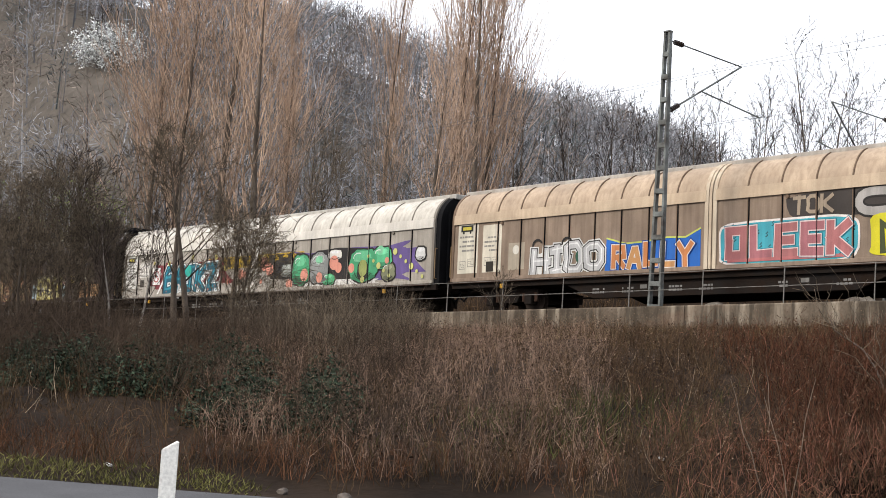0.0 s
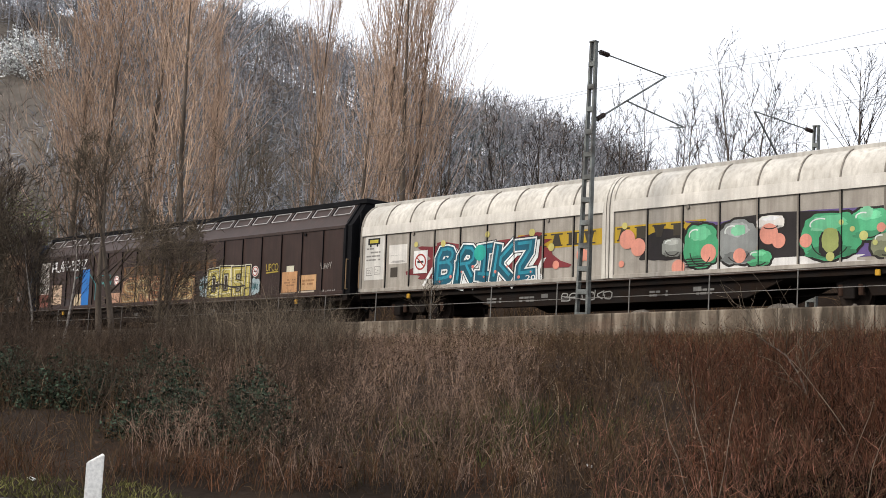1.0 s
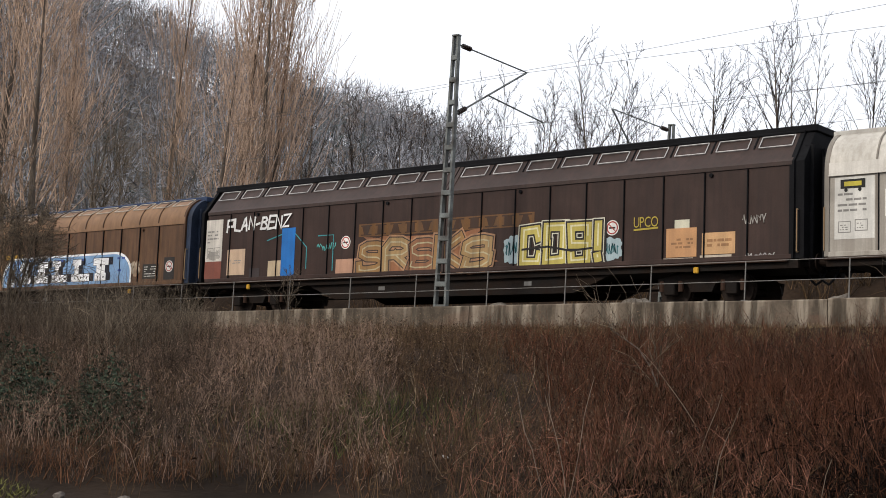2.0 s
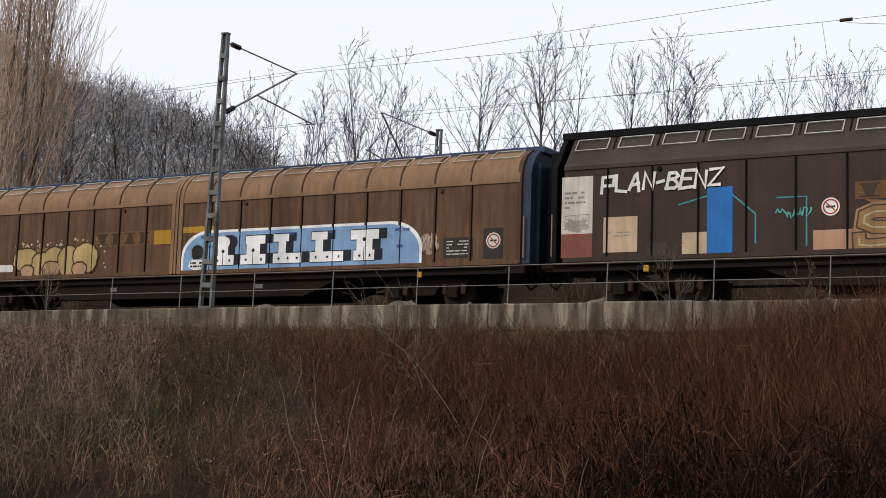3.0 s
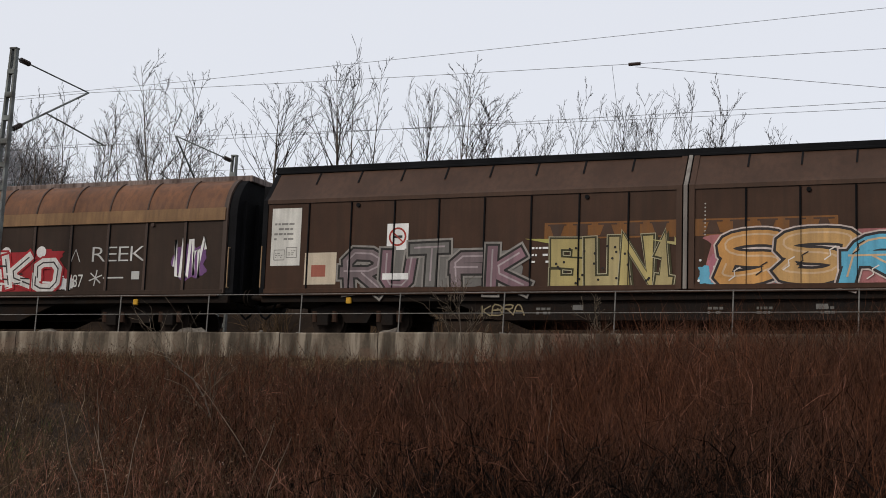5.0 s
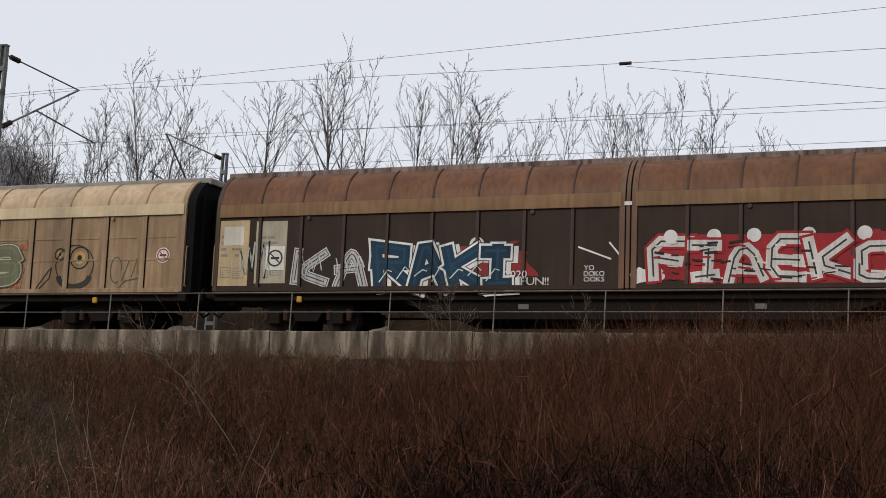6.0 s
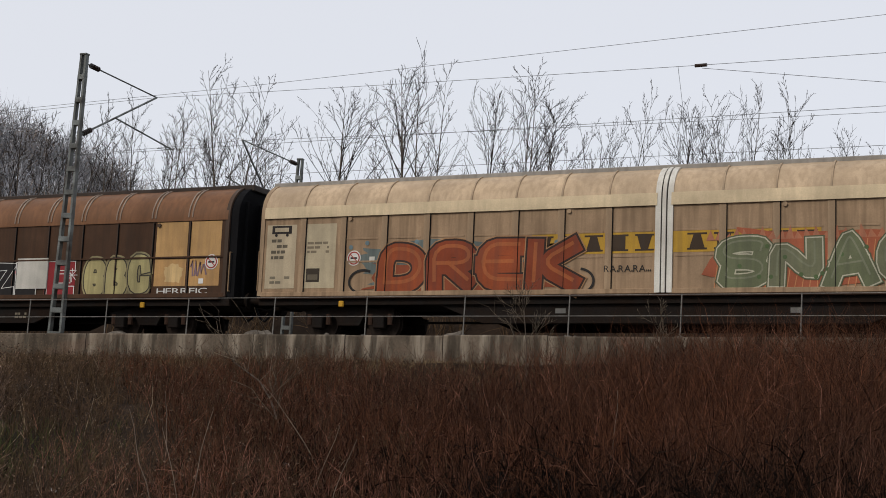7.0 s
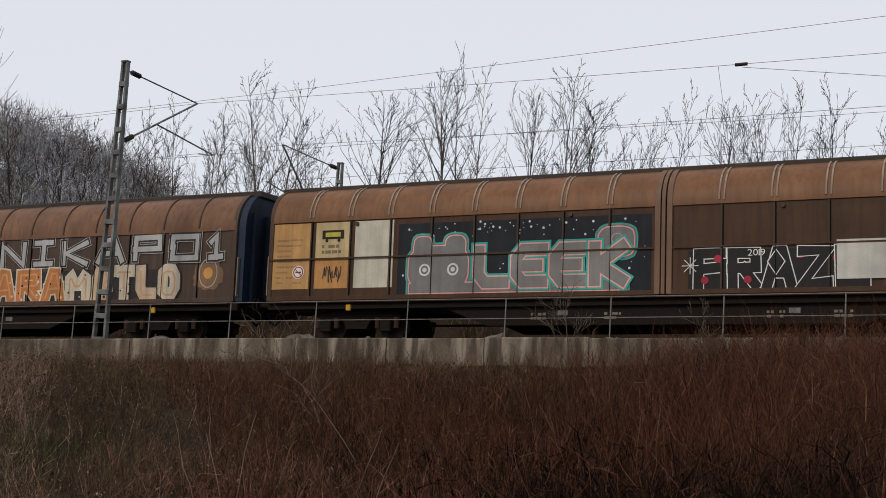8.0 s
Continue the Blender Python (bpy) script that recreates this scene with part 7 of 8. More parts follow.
def hill_woods():
    """Far leafless woods on the hillside, too many to count; distance haze is in their colours."""
    rng = np.random.default_rng(14)
    n = 3500
    az, r = rng.uniform(-84, -27, n), np.sqrt(rng.uniform(85 ** 2, 250 ** 2, n))
    x, y = r * np.sin(np.radians(az)), r * np.cos(np.radians(az))
    ok = (y > 46) & (hill_height(x, y) > 0.3) & ~((np.abs(az + 63.3) < 1.5) & (r < 166) & (r > 147))
    x, y = x[ok], y[ok]
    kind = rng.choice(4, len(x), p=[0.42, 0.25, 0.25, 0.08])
    labels = ("grey leafless woods covering the hillside, haze put into their colour", "brown leafless oaks among the hillside woods", "leafless trees among the hillside woods, made pale grey for haze", "dark evergreen trees scattered through the hillside woods")
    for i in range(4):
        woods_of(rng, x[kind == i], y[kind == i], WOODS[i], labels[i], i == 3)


def woods_of(rng, x, y, material, label, evergreen):
    n = len(x)
    foot = np.stack([x, y, ground_z(x, y)], axis=1)
    h = rng.uniform(8, 13, n) * np.interp(azimuth(x, y), [-40, -33], [1, 0.7])
    v, q, t, *_ = ribbons(foot, np.stack([rng.normal(0, 0.06, n), rng.normal(0, 0.06, n), np.ones(n)], axis=1), h, np.full(n, 0.2), rng, 0.05)
    out = [(v, q, t)]
    k = 84
    u = rng.normal(size=(n * k, 3))
    u /= np.linalg.norm(u, axis=1, keepdims=True)
    hk = np.repeat(h, k)
    wide = np.repeat(rng.uniform(0.22, 0.36, n) * (0.75 if evergreen else 1), k) * hk
    lump = 0.8 + 0.2 * np.sin(u[:, 0] * 6 + hk * 9) * np.sin(u[:, 2] * 5 + hk * 5)
    start = np.repeat(foot, k, axis=0) + u * (rng.uniform(0.25, 1, n * k) ** 0.6 * lump)[:, None] * np.stack([wide, wide, hk * 0.36], axis=1) + np.stack([0 * hk, 0 * hk, hk * 0.58], axis=1)
    d = u * [0.8, 0.8, 0.4] + [0, 0, 0.5] + rng.normal(0, 0.4, u.shape)
    v, q, t, *_ = ribbons(start, d, hk * rng.uniform(0.05, 0.15, n * k), rng.uniform(0.05, 0.12, n * k), rng, 0.4)
    out.append((v, q, t))
    tagged(new("hillside_woods", arrays_mesh("hillside_woods", *join(out), material)), label, "woods", kind="stuff")


hill_woods()


def speckled_tree(name, label, x, y, z, height, radius, n, size, material, seed):
    """A tree whose crown is a loose cloud of small blossoms or buds on bare limbs."""
    ob = bare_tree(name, label, "tree", seed, height, 0.16, BARK, TWIG, 0.25, 3, 5, 0.7, 0.06, 1, 0.42, "", 0.015)
    ob.matrix_basis = pose(x, y, z)
    rng = np.random.default_rng(seed)
    u = rng.normal(size=(n, 3))
    u /= np.linalg.norm(u, axis=1, keepdims=True)
    lump = 0.75 + 0.25 * np.sin(u[:, 0:1] * 7 + 1) * np.sin(u[:, 2:3] * 9)
    c = u * radius * lump * rng.uniform(0.35, 1, (n, 1)) ** 0.5 * [1, 1, 0.72] + [0, 0, height * 0.62]
    v, q, t, *_ = ribbons(c, rng.normal(size=(n, 3)), np.full(n, size), np.full(n, size), rng)
    part("blossom" if material is BLOSSOM else "young_foliage", arrays_mesh("specks", v, q, t, material), ob)


bx, by = 165 * math.sin(radians(-63.3)), 165 * math.cos(radians(-63.3))
speckled_tree("blossoming_tree", "white blossoming cherry tree among bare woods", bx, by, float(ground_z(np.array(bx), np.array(by))) - 6.5, 12, 5.6, 5200, 0.22, BLOSSOM, 31)
bx, by = 150 * math.sin(radians(-68.2)), 150 * math.cos(radians(-68.2))
speckled_tree("budding_tree", "tree with a haze of young green leaves on the hill", bx, by, float(ground_z(np.array(bx), np.array(by))) + 2, 12, 5, 1800, 0.2, BUDS, 32)
bx, by = 70 * math.sin(radians(-63.8)), 70 * math.cos(radians(-63.8))
speckled_tree("budding_tree", "low tree with pale young leaves behind the train", bx, by, 3.0, 8, 3.4, 900, 0.09, BUDS, 33)


def near_trees():
    """Small dark trees and a pale birch in front of the line."""
    ob = bare_tree("field_maple", "small dark leafless tree with a forked spreading crown", "tree", 91, 6.6, 0.12, BARK, WHIP, 0.28, 4, 5, 0.75, 0.07, 2, 0.40, "", 0.007, 0.12, 0.05)
    place(ob, -36.5, 21.6, float(ground_z(np.array(-36.5), np.array(21.6))), 40, 1.0)
    pale = mat("pale_birch_bark", (0.24, 0.225, 0.20), 0.9, 0, 0.5, 3, 12, 0.3, (1, 1, 4), second=(0.12, 0.1, 0.09))
    for az, y, h in ((-62.4, 20.0, 3.8), (-61.3, 19.6, 4.2)):
        x = y * math.tan(radians(az))
        ob = bare_tree("young_birch", "thin young birch with pale bark", "tree", int(-az * 7), h, 0.055, pale, TWIG, 0.35, 3, 4, 0.45, 0.1, 1, 0.35, "", 0.006)
        place(ob, x, y, float(ground_z(np.array(x), np.array(y))), az, 1.0)
    for i, (az, y, h) in enumerate(((-66.6, 20.5, 6.2), (-65.3, 19.5, 5.4), (-64.0, 21.5, 6.0), (-68.2, 19.5, 6.6), (-62.8, 23.0, 4.6), (-57.2, 24.5, 4.4))):
        x = y * math.tan(radians(az))
        ob = bare_tree("thorn_bush", "tangled leafless thorn bush with dark twigs", "bush", 120 + i, h, 0.07, BARK, WHIP, 0.05, 4, 5, 0.7, 0.05, 3, 0.45, "thorn bushes", 0.006, 0.14, 0.06)
        place(ob, x, y, float(ground_z(np.array(x), np.array(y))), i * 50, 1.0)


near_trees()

# brush behind the line, seen under and between the wagons
rng_b = np.random.default_rng(55)
bxs = rng_b.uniform(-85, 25, 520)
bys = rng_b.uniform(42.5, 48, 520)
shrub_stuff("brush", "tangled brown brush behind the tracks", DRY, np.stack([bxs, bys, ground_z(bxs, bys) - 0.1], axis=1), rng_b.uniform(1.4, 2.6, 520), 0.30, 0.03, 56, 12, 5, 0.4)

# dead grass and litter on the slope
feet = scatter(17000, 1, -62, 8, 3, 28.1, lambda x, y, r: y > road_edge(x) + 0.9 + 0.5 * tuft(x, y, 1.2))
shrub_stuff("dead_grass", "short dead brown grass and leaf litter on the slope", DRY, feet, np.full(len(feet), 0.24), 0.9, 0.011, 2, 3, 1, 0.6, 0.4, 0.8)
# brown stems over the whole slope
feet = scatter(3300, 3, -62, 6, 8, 28.0, lambda x, y, r: (r.uniform(size=len(x)) < 0.35 + 0.65 * tuft(x, y)) & (azimuth(x, y) < -24))
shrub_stuff("brown_brush", "dense leafless brown brush on the embankment", DRY, feet, np.interp(feet[:, 1], [8, 14, 25, 27, 28], [0.7, 0.9, 0.7, 0.3, 0.2]), 0.30, 0.010, 4, 9, 4, 0.4, 0.3)
# tan grass along the foot of the wall
feet = scatter(9000, 15, -60, 4, 23.0, 28.1, lambda x, y, r: r.uniform(size=len(x)) < np.interp(y, [23, 26, 28], [0.15, 0.7, 1.0]) * (0.4 + 0.6 * tuft(x, y, 0.6)))
shrub_stuff("tan_grass", "dry tan grass along the foot of the wall", mat("tan_grass_blades", (0.17, 0.125, 0.068), 0.95, 0, 0.3, 0.5, 5, 0, island=(0.4, 1.6)), feet, np.interp(feet[:, 1], [23, 26, 27, 28], [0.36, 0.32, 0.22, 0.14]), 0.5, 0.011, 16, 5, 1, 0.5, 0.4)
# tall grey whips before the wall
feet = scatter(520, 5, -40, -20, 15, 25.5, lambda x, y, r: (azimuth(x, y) < -49.5) & (azimuth(x, y) > -57.5))
shrub_stuff("grey_whips", "tall thin grey-brown whips in front of the wall", WHIP, feet, np.interp(azimuth(feet[:, 0], feet[:, 1]), [-57, -54, -51, -49], [1.5, 1.9, 1.6, 1.0]), 0.20, 0.011, 6, 8, 4, 0.4)
# red dogwood
feet = scatter(8400, 7, -24, 12, 8.5, 24.5, lambda x, y, r: (azimuth(x, y) > -34 - 5 * tuft(x, y)) & (r.uniform(size=len(x)) < np.interp(y - road_edge(x), [0.4, 1.8, 3.2, 7, 12], [0.20, 0.30, 1, 0.9, 0.6]) * np.interp(azimuth(x, y), [-40, -30, -22], [0.35, 0.7, 1])))
hgt = np.interp(azimuth(feet[:, 0], feet[:, 1]), [-40, -30, -24, -18, -12, 5], [0.95, 1.0, 1.25, 1.65, 2.05, 2.1]) * np.interp(feet[:, 1], [8, 13, 19, 24], [0.62, 0.8, 1.0, 0.85])
shrub_stuff("red_dogwood", "dense thicket of dark red dogwood stems", REDST, feet, hgt, 0.24, 0.010, 8, 9, 4, 0.42, 0.26, 0.5)
# sparse canes on the same feet, coloured lighter to stand for the lit stems
keep = np.random.default_rng(77).uniform(size=len(feet)) < 0.30
shrub_stuff("red_canes", "red canes among the thicket, coloured lighter as lit stems", CANE, feet[keep], hgt[keep] * 0.98, 0.30, 0.0085, 78, 3, 4, 0.3, 0.35, 0.5)
feet = scatter(1500, 79, -22, -4, 7, 15.5, lambda x, y, r: (azimuth(x, y) > -42) & (azimuth(x, y) < -24) & (r.uniform(size=len(x)) < np.interp(azimuth(x, y), [-42, -37, -33], [0.1, 0.5, 1])))
shrub_stuff("red_canes", "low light red canes at the foot of the bank", CANE, feet, np.full(len(feet), 0.95), 0.30, 0.009, 80, 3, 4, 0.35, 0.35)
# near-black stems added low in the thicket, their colour standing in for its inner shade
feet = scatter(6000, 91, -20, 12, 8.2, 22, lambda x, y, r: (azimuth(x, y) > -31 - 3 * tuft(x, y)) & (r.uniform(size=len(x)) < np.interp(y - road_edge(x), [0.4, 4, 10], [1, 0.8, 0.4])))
shrub_stuff("shade_stems", "near-black stems standing in for the shade inside the thicket", mat("shade_dark_stems", (0.008, 0.0045, 0.003), 0.95, 0, 0.4, 0.5, 5, 0, island=(0.3, 1.8)), feet, np.interp(azimuth(feet[:, 0], feet[:, 1]), [-34, -26, -18, 5], [0.45, 0.65, 1.10, 1.3]) * np.interp(feet[:, 1] - road_edge(feet[:, 0]), [0.4, 2.5, 5, 12], [1.0, 1.15, 1.0, 0.8]), 0.45, 0.034, 92, 7, 3, 0.45, 0.35, 0.8)
# dense brown shrubs at the top of the bank that hide the wall
feet = scatter(1500, 93, -9, 12, 22.0, 27.8, lambda x, y, r: azimuth(x, y) > -16.5 - 2 * tuft(x, y))
shrub_stuff("wall_shrubs", "dense brown leafless shrubs in front of the wall", mat("red_brown_shrub_stems", (0.068, 0.036, 0.022), 0.95, 0, 0.4, 0.5, 5, 0, island=(0.15, 2.2)), feet, np.interp(azimuth(feet[:, 0], feet[:, 1]), [-18, -13, -8, 10], [0.6, 1.0, 1.25, 1.3]) * np.interp(feet[:, 1], [22, 25, 28], [1.15, 1.0, 0.95]), 0.35, 0.012, 94, 9, 5, 0.4, 0.3, 0.7)
# brittle weed stems with seed heads, in drifts over the middle of the bank
WEED = mat("brittle_weeds", (0.070, 0.043, 0.027), 0.95, 0, 0.4, 0.5, 5, 0, island=(0.3, 1.9))
feet = scatter(9000, 83, -46, -8, 9, 27.8, lambda x, y, r: (azimuth(x, y) > -58) & (azimuth(x, y) < -22 - 4 * tuft(x, y)) & (y > road_edge(x) + 1.5) & (r.uniform(size=len(x)) < 0.30 + 0.7 * tuft(x, y, 0.7)))
left = azimuth(feet[:, 0], feet[:, 1]) < -42
for there, material, label, seed in ((left, mat("pinkish_grey_weeds", (0.20, 0.135, 0.10), 0.95, 0, 0.4, 0.5, 5, 0, island=(0.3, 1.9)), "brittle pinkish grey weeds on the bank", 84), (~left, WEED, "brittle brown weeds covering the middle of the bank", 89)):
    f = feet[there]
    shrub_stuff("dead_weeds", label, material, f, np.interp(f[:, 1], [9, 15, 24, 27, 28], [0.75, 0.85, 0.65, 0.3, 0.16]), 0.32, 0.008, seed, 5, 4, 0.32, 0.3, 0.7)


def seed_heads(name, label, material, feet, low, high, size, each, seed):
    """Small curled seed heads and dead leaves hanging among the stems."""
    rng = np.random.default_rng(seed)
    p = np.repeat(feet, each, axis=0)
    n = len(p)
    p = p + np.stack([rng.normal(0, 0.22, n), rng.normal(0, 0.22, n), low + (high - low) * rng.uniform(0, 1, n) ** 0.6], axis=1)
    v, q, t, *_ = ribbons(p, rng.normal(size=(n, 3)), size * rng.uniform(0.5, 1.5, n), size * rng.uniform(0.4, 0.9, n), rng, 0.8)
    tagged(new(name, arrays_mesh(name, v, q, t, material)), label, "weeds", kind="stuff")


seed_heads("seed_heads", "pale dead leaves and seed heads among the weeds", mat("pale_seed_heads", (0.135, 0.095, 0.068), 0.95, 0, 0.3, 1, 6, 0, island=(0.25, 1.9)), feet[feet[:, 1] < 25.6], 0.12, 0.75, 0.028, 6, 85)
seed_heads("dead_leaves", "dark curled dead leaves among the weeds", mat("dark_dead_leaves", (0.055, 0.034, 0.022), 0.95, 0, 0.3, 1, 6, 0, island=(0.3, 1.9)), feet[feet[:, 1] < 25.6], 0.02, 0.5, 0.05, 4, 86)
# rusty dead bracken along the verge
feet = scatter(5200, 81, -34, -8, 3, 14, lambda x, y, r: (y < road_edge(x) + 3.2) & (y > road_edge(x) + 1.1) & (tuft(x, y, 0.8) > 0.33))
shrub_stuff("dead_bracken", "rusty dead bracken and grass along the verge", mat("rusty_bracken", (0.095, 0.047, 0.026), 0.95, 0, 0.35, 0.6, 5, 0, island=(0.4, 1.6)), feet, np.full(len(feet), 0.55), 0.32, 0.010, 82, 5, 2, 0.4, 0.4)
# pale dead stalks among them
feet = scatter(420, 9, -45, 6, 9, 26)
shrub_stuff("pale_stalks", "scattered pale dead stalks", PALE, feet, np.full(len(feet), 0.75), 0.40, 0.008, 10, 2, 2, 0.35)


def leaf_mass(name, label, material, centre, size, n, leaf, seed):
    rng = np.random.default_rng(seed)
    u = rng.normal(size=(n, 3))
    u /= np.linalg.norm(u, axis=1, keepdims=True)
    r = rng.uniform(0.55, 1, (n, 1)) * (0.8 + 0.2 * np.sin(u[:, 0:1] * 8) * np.sin(u[:, 1:2] * 7 + 2))
    c = u * r * size
    c[:, 2] = np.abs(c[:, 2])
    c += centre
    c[:, 2] += ground_z(c[:, 0], c[:, 1])
    v, q, t, *_ = ribbons(c, rng.normal(size=(n, 3)) * [1, 1, 0.5], np.full(n, leaf) * rng.uniform(0.6, 1.3, n), np.full(n, leaf * 0.6), rng, 0.4)
    return tagged(new(name, arrays_mesh(name, v, q, t, material)), label, "bramble", kind="stuff")


rng_l = random.Random(44)
for i in range(50):
    az, y = (rng_l.uniform(-66, -56) if i < 42 else rng_l.uniform(-57, -53)), rng_l.uniform(11.2, 15.0)
    sx = rng_l.uniform(0.5, 1.1)
    leaf_mass("bramble", "dark evergreen bramble thicket on the bank", LEAF, np.array([y * math.tan(radians(az)), y, 0.0]), np.array([sx, sx * 0.8, rng_l.uniform(0.6, 1.15)]), int(1000 * sx), 0.066, 200 + i)

# tangled dark thicket rising behind the brambles
feet = scatter(1500, 87, -44, -14, 11, 21, lambda x, y, r: (azimuth(x, y) < -49) & (azimuth(x, y) > -67) & (r.uniform(size=len(x)) < 0.35 + 0.65 * tuft(x, y, 0.5)))
shrub_stuff("dark_thicket", "tangled dark brown thicket on the bank", mat("dark_thicket_stems", (0.048, 0.034, 0.024), 0.95, 0, 0.4, 0.4, 5, 0, island=(0.3, 2.0)), feet, np.interp(azimuth(feet[:, 0], feet[:, 1]), [-67, -62, -55, -49], [1.9, 1.5, 1.3, 0.9]), 0.38, 0.010, 88, 9, 5, 0.45, 0.35, 0.7)

# mossy verge along the road
feet = scatter(30000, 11, -40, -12.5, 2, 14, lambda x, y, r: (y < road_edge(x) + 1.7 + 0.5 * tuft(x, y, 1.2)) & (azimuth(x, y) < -54.5 + 2.5 * tuft(x, y, 1.5)))
feet[:, 1] -= 1.2
shrub_stuff("verge_grass", "mossy yellow-green grass along the road", MOSS, feet, np.full(len(feet), 0.12), 0.7, 0.014, 12, 4, 0)


# a greener patch on the slope
rng_g = np.random.default_rng(61)
gx, gy = rng_g.normal(-14.2, 1.0, 260), rng_g.normal(15.4, 1.3, 260)
shrub_stuff("green_grass", "patch of fresh green grass among dead stems", mat("fresh_grass", (0.06, 0.07, 0.024), 0.9, 0, 0.3, 1, 6, 0, island=(0.4, 1.5)), np.stack([gx, gy, ground_z(gx, gy) - 0.02], axis=1), np.full(260, 0.45), 0.35, 0.011, 62, 4, 0)


SAPLING_LINE = [(-10.87, 18.3, 1.05), (-11.42, 19.0, 1.64), (-12.21, 20.0, 2.01), (-13.07, 21.0, 2.33), (-13.77, 21.7, 2.50), (-14.61, 22.5, 2.72), (-15.17, 23.0, 3.19)]


def pale_canes():
    """Single pale arching canes that stand out from the brush."""
    rng = random.Random(71)
    bark = mat("pale_cane_bark", (0.19, 0.145, 0.11), 0.9, 0, 0.4, 3, 14, 0.2)
    for k in range(11):
        az, y = rng.uniform(-36, -14), rng.uniform(11.5, 20)
        x = y * math.tan(radians(az))
        p, a = Vector((x, y, float(ground_z(np.array(x), np.array(y))) - 0.05)), rng.uniform(-0.5, 0.5)
        n, ln = 7, rng.uniform(1.1, 1.9)
        line = [tuple(p)]
        for i in range(n):
            a += rng.uniform(-0.16, 0.16)
            p = p + Vector((math.sin(a), rng.uniform(-0.2, 0.2), math.cos(a))) * ln / n
            line.append(tuple(p))
        ob = tagged(new("arching_cane"), "pale arching cane standing out of the brush", "cane", "pale canes")
        part("stem", pipe("stem", line, np.linspace(0.008, 0.003, n + 1), bark, 5), ob)


pale_canes()


def saplings():
    """Thin young stems before the wall, one bent over."""
    for az, y, h, lean, seed in ((-21.0, 25.2, 2.2, 2, 1), (-15.5, 24.0, 2.0, 4, 4), (-46.5, 24.8, 1.9, 3, 6)):
        x = y * math.tan(radians(az))
        ob = bare_tree("sapling", "thin leafless sapling in front of the wall", "tree", 300 + seed, h, 0.022, BARK, WHIP, 0.2, 3, 4, 0.6, 0.06, 1, 0.4, "saplings", 0.004, 0.12, 0.07)
        ob.matrix_basis = pose(x, y, float(ground_z(np.array(x), np.array(y))), 0, lean, seed * 60)
    pts = SAPLING_LINE
    ob = tagged(new("bent_sapling"), "bent dead sapling leaning towards the wall", "tree")
    part("trunk", pipe("trunk", pts, [0.018, 0.018, 0.017, 0.016, 0.013, 0.010, 0.005], mat("grey_sapling_bark", (0.075, 0.058, 0.045), 0.95, 0, 0.4, 4, 20, 0.3), 6), ob)
    rng, segs = random.Random(3), []
    for p in pts[1:]:
        for _ in range(3):
            grow(rng, segs, Vector(p), Vector((rng.uniform(-1, 0.6), rng.uniform(-0.5, 0.5), rng.uniform(0.1, 1))).normalized(), rng.uniform(0.4, 0.9), 0.009, 1, 0.05, 4, 0.6, 0.004)
    q = tubes(segs, 3)
    part("crown", arrays_mesh("crown", q[0], q[1], np.zeros((0, 3), int), WHIP), ob)


saplings()


def delineator():
    """A white roadside post with a slanted top."""
    bm = bmesh.new()
    lo = [(-0.06, -0.05), (0.06, -0.05), (0.045, 0.07), (-0.045, 0.07)]
    a = [bm.verts.new((x, y, -0.2)) for x, y in lo]
    b = [bm.verts.new((x, y, 0.90 + 0.06 * (1 if x > 0 else 0))) for x, y in lo]
    for i in range(4):
        bm.faces.new((a[i], a[(i + 1) % 4], b[(i + 1) % 4], b[i]))
    bm.faces.new(a[::-1])
    bm.faces.new(b)
    bmesh.ops.bevel(bm, geom=bm.edges[:], offset=0.006, segments=2, affect="EDGES")
    ob = new("delineator_post", finish("delineator_post", bm, PLASTIC))
    ob.matrix_basis = pose(-8.62, 5.06, 0.0, 0, 0, 58)
    tagged(ob, "white plastic roadside marker post with a slanted top", "post")


delineator()


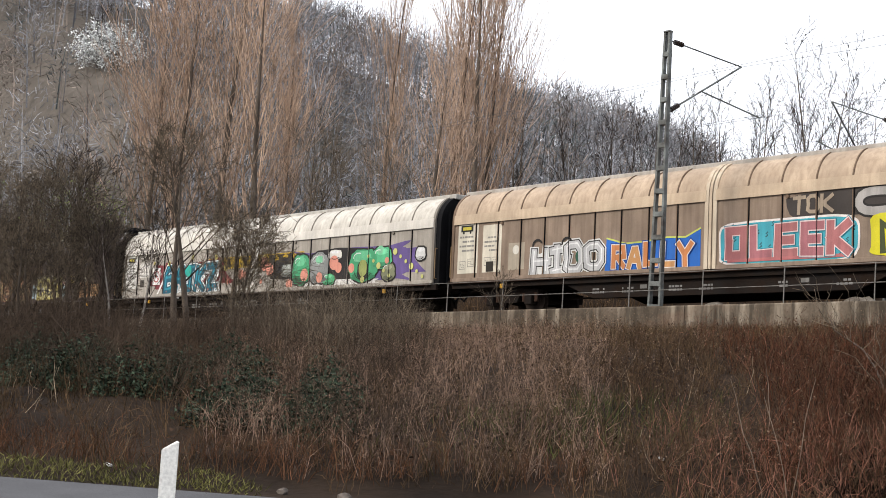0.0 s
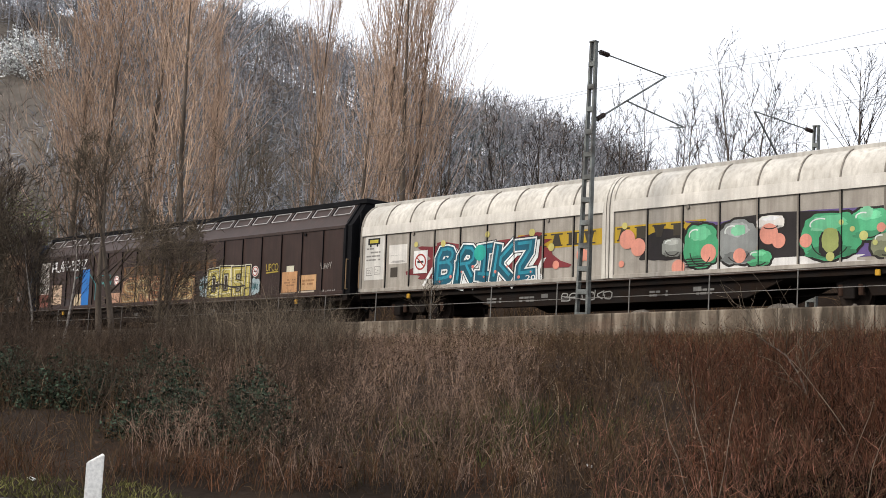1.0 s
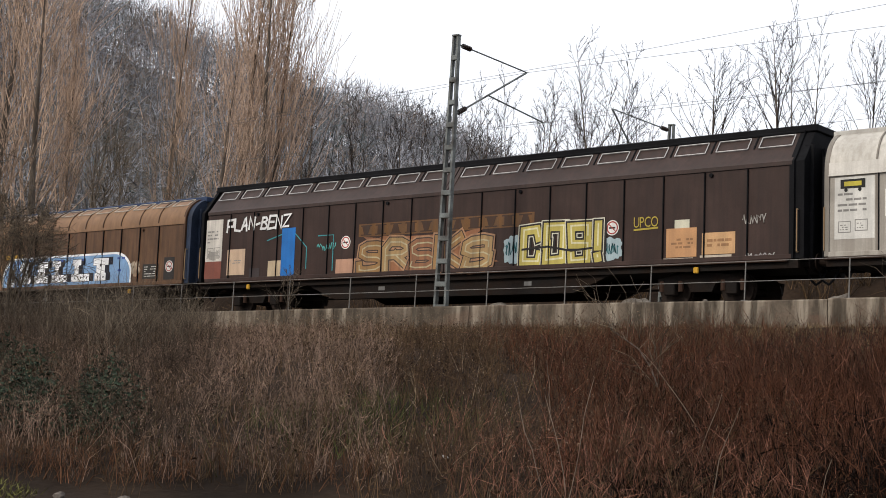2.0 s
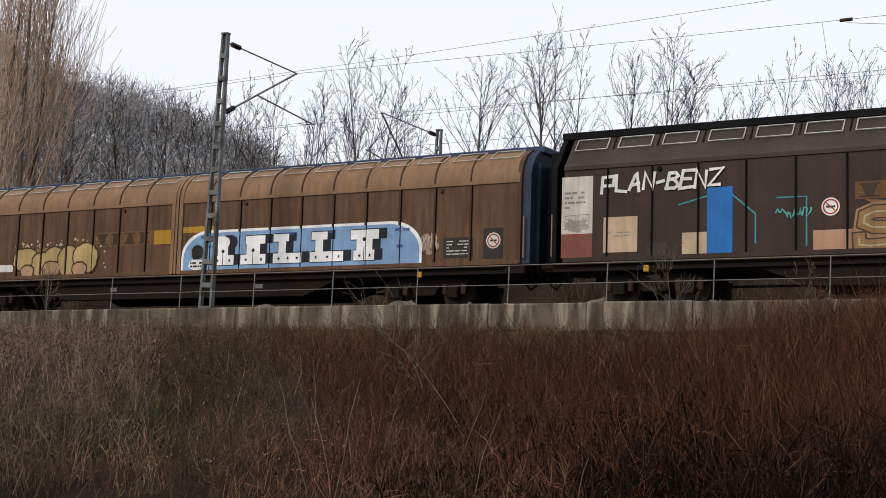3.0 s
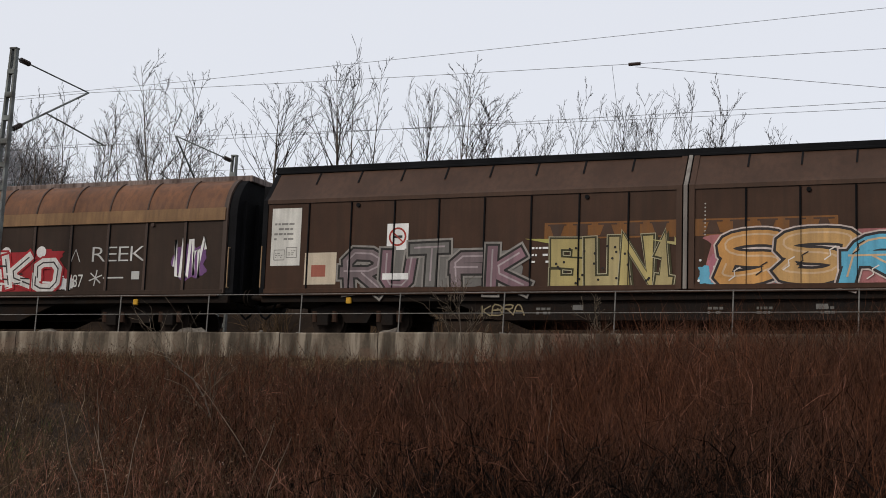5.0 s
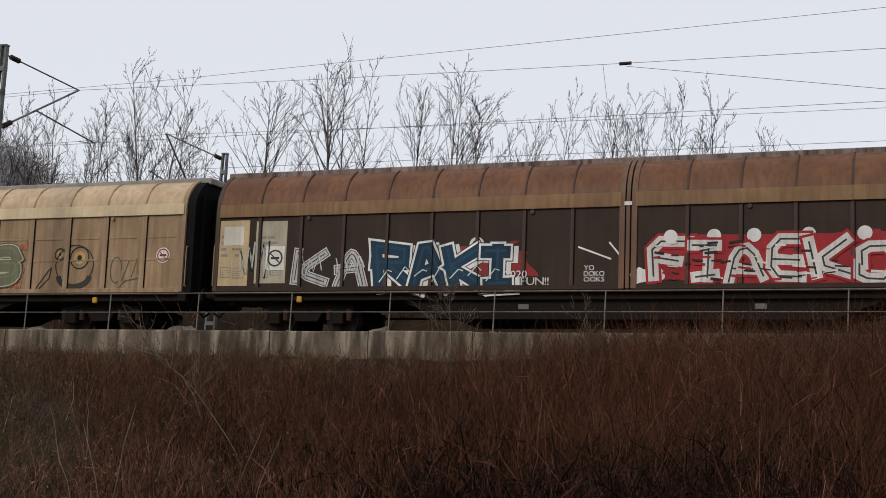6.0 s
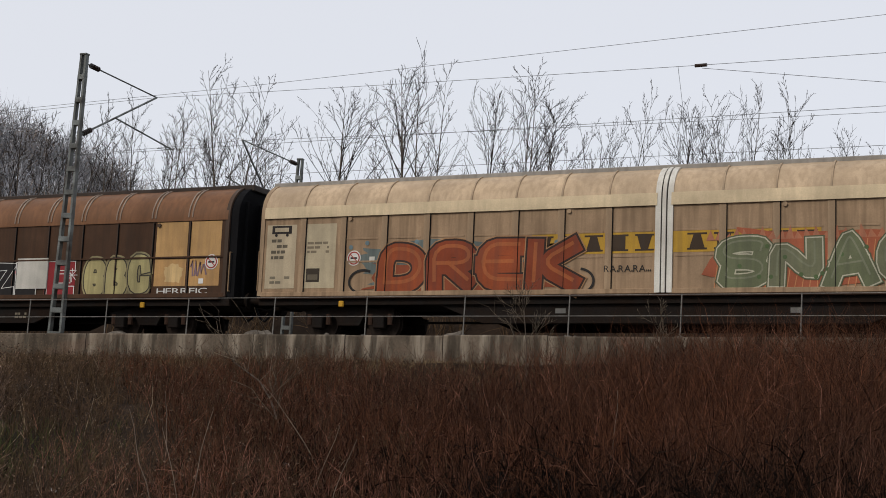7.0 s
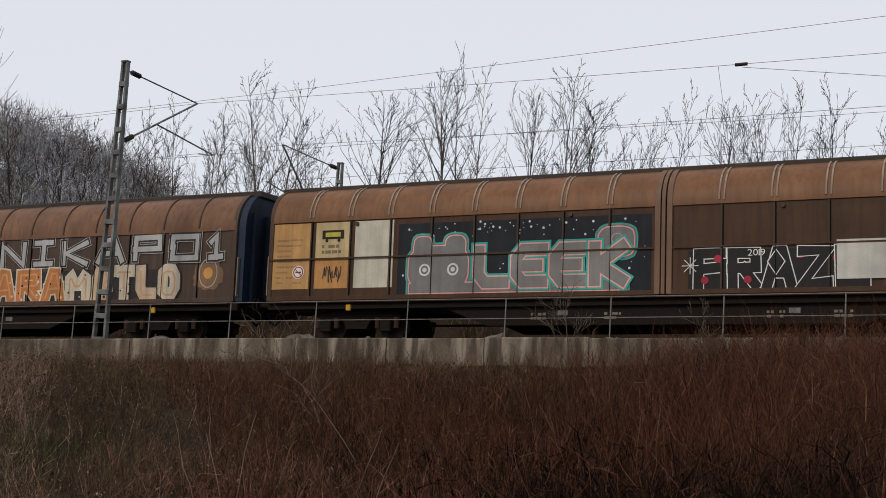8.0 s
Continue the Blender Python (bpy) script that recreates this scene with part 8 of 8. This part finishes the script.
def stones():
    rng = random.Random(17)
    for x, y, s in ((-11.6, 10.4, 0.12), (-12.6, 9.7, 0.09), (-10.7, 11.0, 0.10), (-13.4, 9.4, 0.07)):
        bm = bmesh.new()
        bmesh.ops.create_icosphere(bm, subdivisions=2, radius=s)
        for v in bm.verts:
            v.co *= rng.uniform(0.8, 1.15)
            v.co.z *= 0.7
        ob = new("stone", finish("stone", bm, BALLAST))
        ob.matrix_basis = pose(x, y, float(ground_z(np.array(x), np.array(y))) + s * 0.4)
        tagged(ob, "small grey stone at the foot of the bank", "stone")
    for az, y, z in ((-39.6, 14.5, 0.06), (-30.5, 17.5, 0.1), (-62.0, 8.5, 0.02)):
        x = y * math.tan(radians(az))
        bm = bmesh.new()
        box_bm(bm, -0.05, 0.05, -0.035, 0.035, 0, 0.03)
        bmesh.ops.bevel(bm, geom=bm.edges[:], offset=0.01, segments=1, affect="EDGES")
        ob = new("scrap_of_litter", finish("scrap_of_litter", bm, CHIPS))
        ob.matrix_basis = pose(x, y, float(ground_z(np.array(x), np.array(y))) + z, 10, 15, 40)
        tagged(ob, "small white scrap of litter in the grass", "litter")


stones()


def rubble_heap(x, wide, high, steep, seed):
    """A heap of pale broken concrete and ballast behind the top of the wall."""
    rng = random.Random(seed)
    y = WALL_Y + 0.95
    base = float(rail_z(x)) - 0.62
    bm = bmesh.new()
    n, m = 12, 5
    grid = []
    for k in range(m):
        row = []
        for i in range(n):
            a, b = i / (n - 1), k / (m - 1)
            ramp = min(1, a / steep) * min(1, (1 - a) / (1 - steep) * 1.6)
            z = base + (high * 0.75 + 0.45) * min(1, ramp) * math.sin(math.pi * (0.12 + 0.76 * b)) + rng.uniform(-0.06, 0.05)
            row.append(bm.verts.new((x + (a - 0.5) * wide, y + (b - 0.5) * 0.7, z if 0 < i < n - 1 else base - 0.05)))
        grid.append(row)
    for a, b in zip(grid, grid[1:]):
        for i in range(n - 1):
            bm.faces.new((a[i], a[i + 1], b[i + 1], b[i]))
    for row in (grid[0], grid[-1]):
        low = [bm.verts.new((v.co.x, v.co.y, base - 0.05)) for v in row]
        for i in range(n - 1):
            bm.faces.new((row[i], row[i + 1], low[i + 1], low[i]))
    tagged(new("rubble_heap", finish("rubble_heap", bm, RUBBLE)), "heap of pale broken concrete between wall and track", "rubble")


RUBBLE = mat("pale_rubble", (0.135, 0.118, 0.098), 0.95, 0, 0.5, 4, 18, 1.0, second=(0.055, 0.046, 0.038))
for spot in ((-22.6, 1.7, 0.26, 0.25, 1), (-18.3, 2.0, 0.34, 0.3, 2), (-16.6, 0.9, 0.16, 0.5, 5), (-13.6, 2.1, 0.30, 0.75, 3), (-10.2, 0.9, 0.18, 0.5, 4)):
    rubble_heap(*spot)


# ---- what moves ----
def wagon_pose(k, t):
    x = -1.082 - k * PITCH + OFFSETS[k - 1] + 22.169 * t + 0.0088 * (t - 4) ** 2
    return track_pose(x)


def motions():
    for k, w in WAGONS.items():
        walk(w, [(t, wagon_pose(k, t)) for t in (0, 1, 2, 3, 4, 5, 6, 7, 8)])


motions()
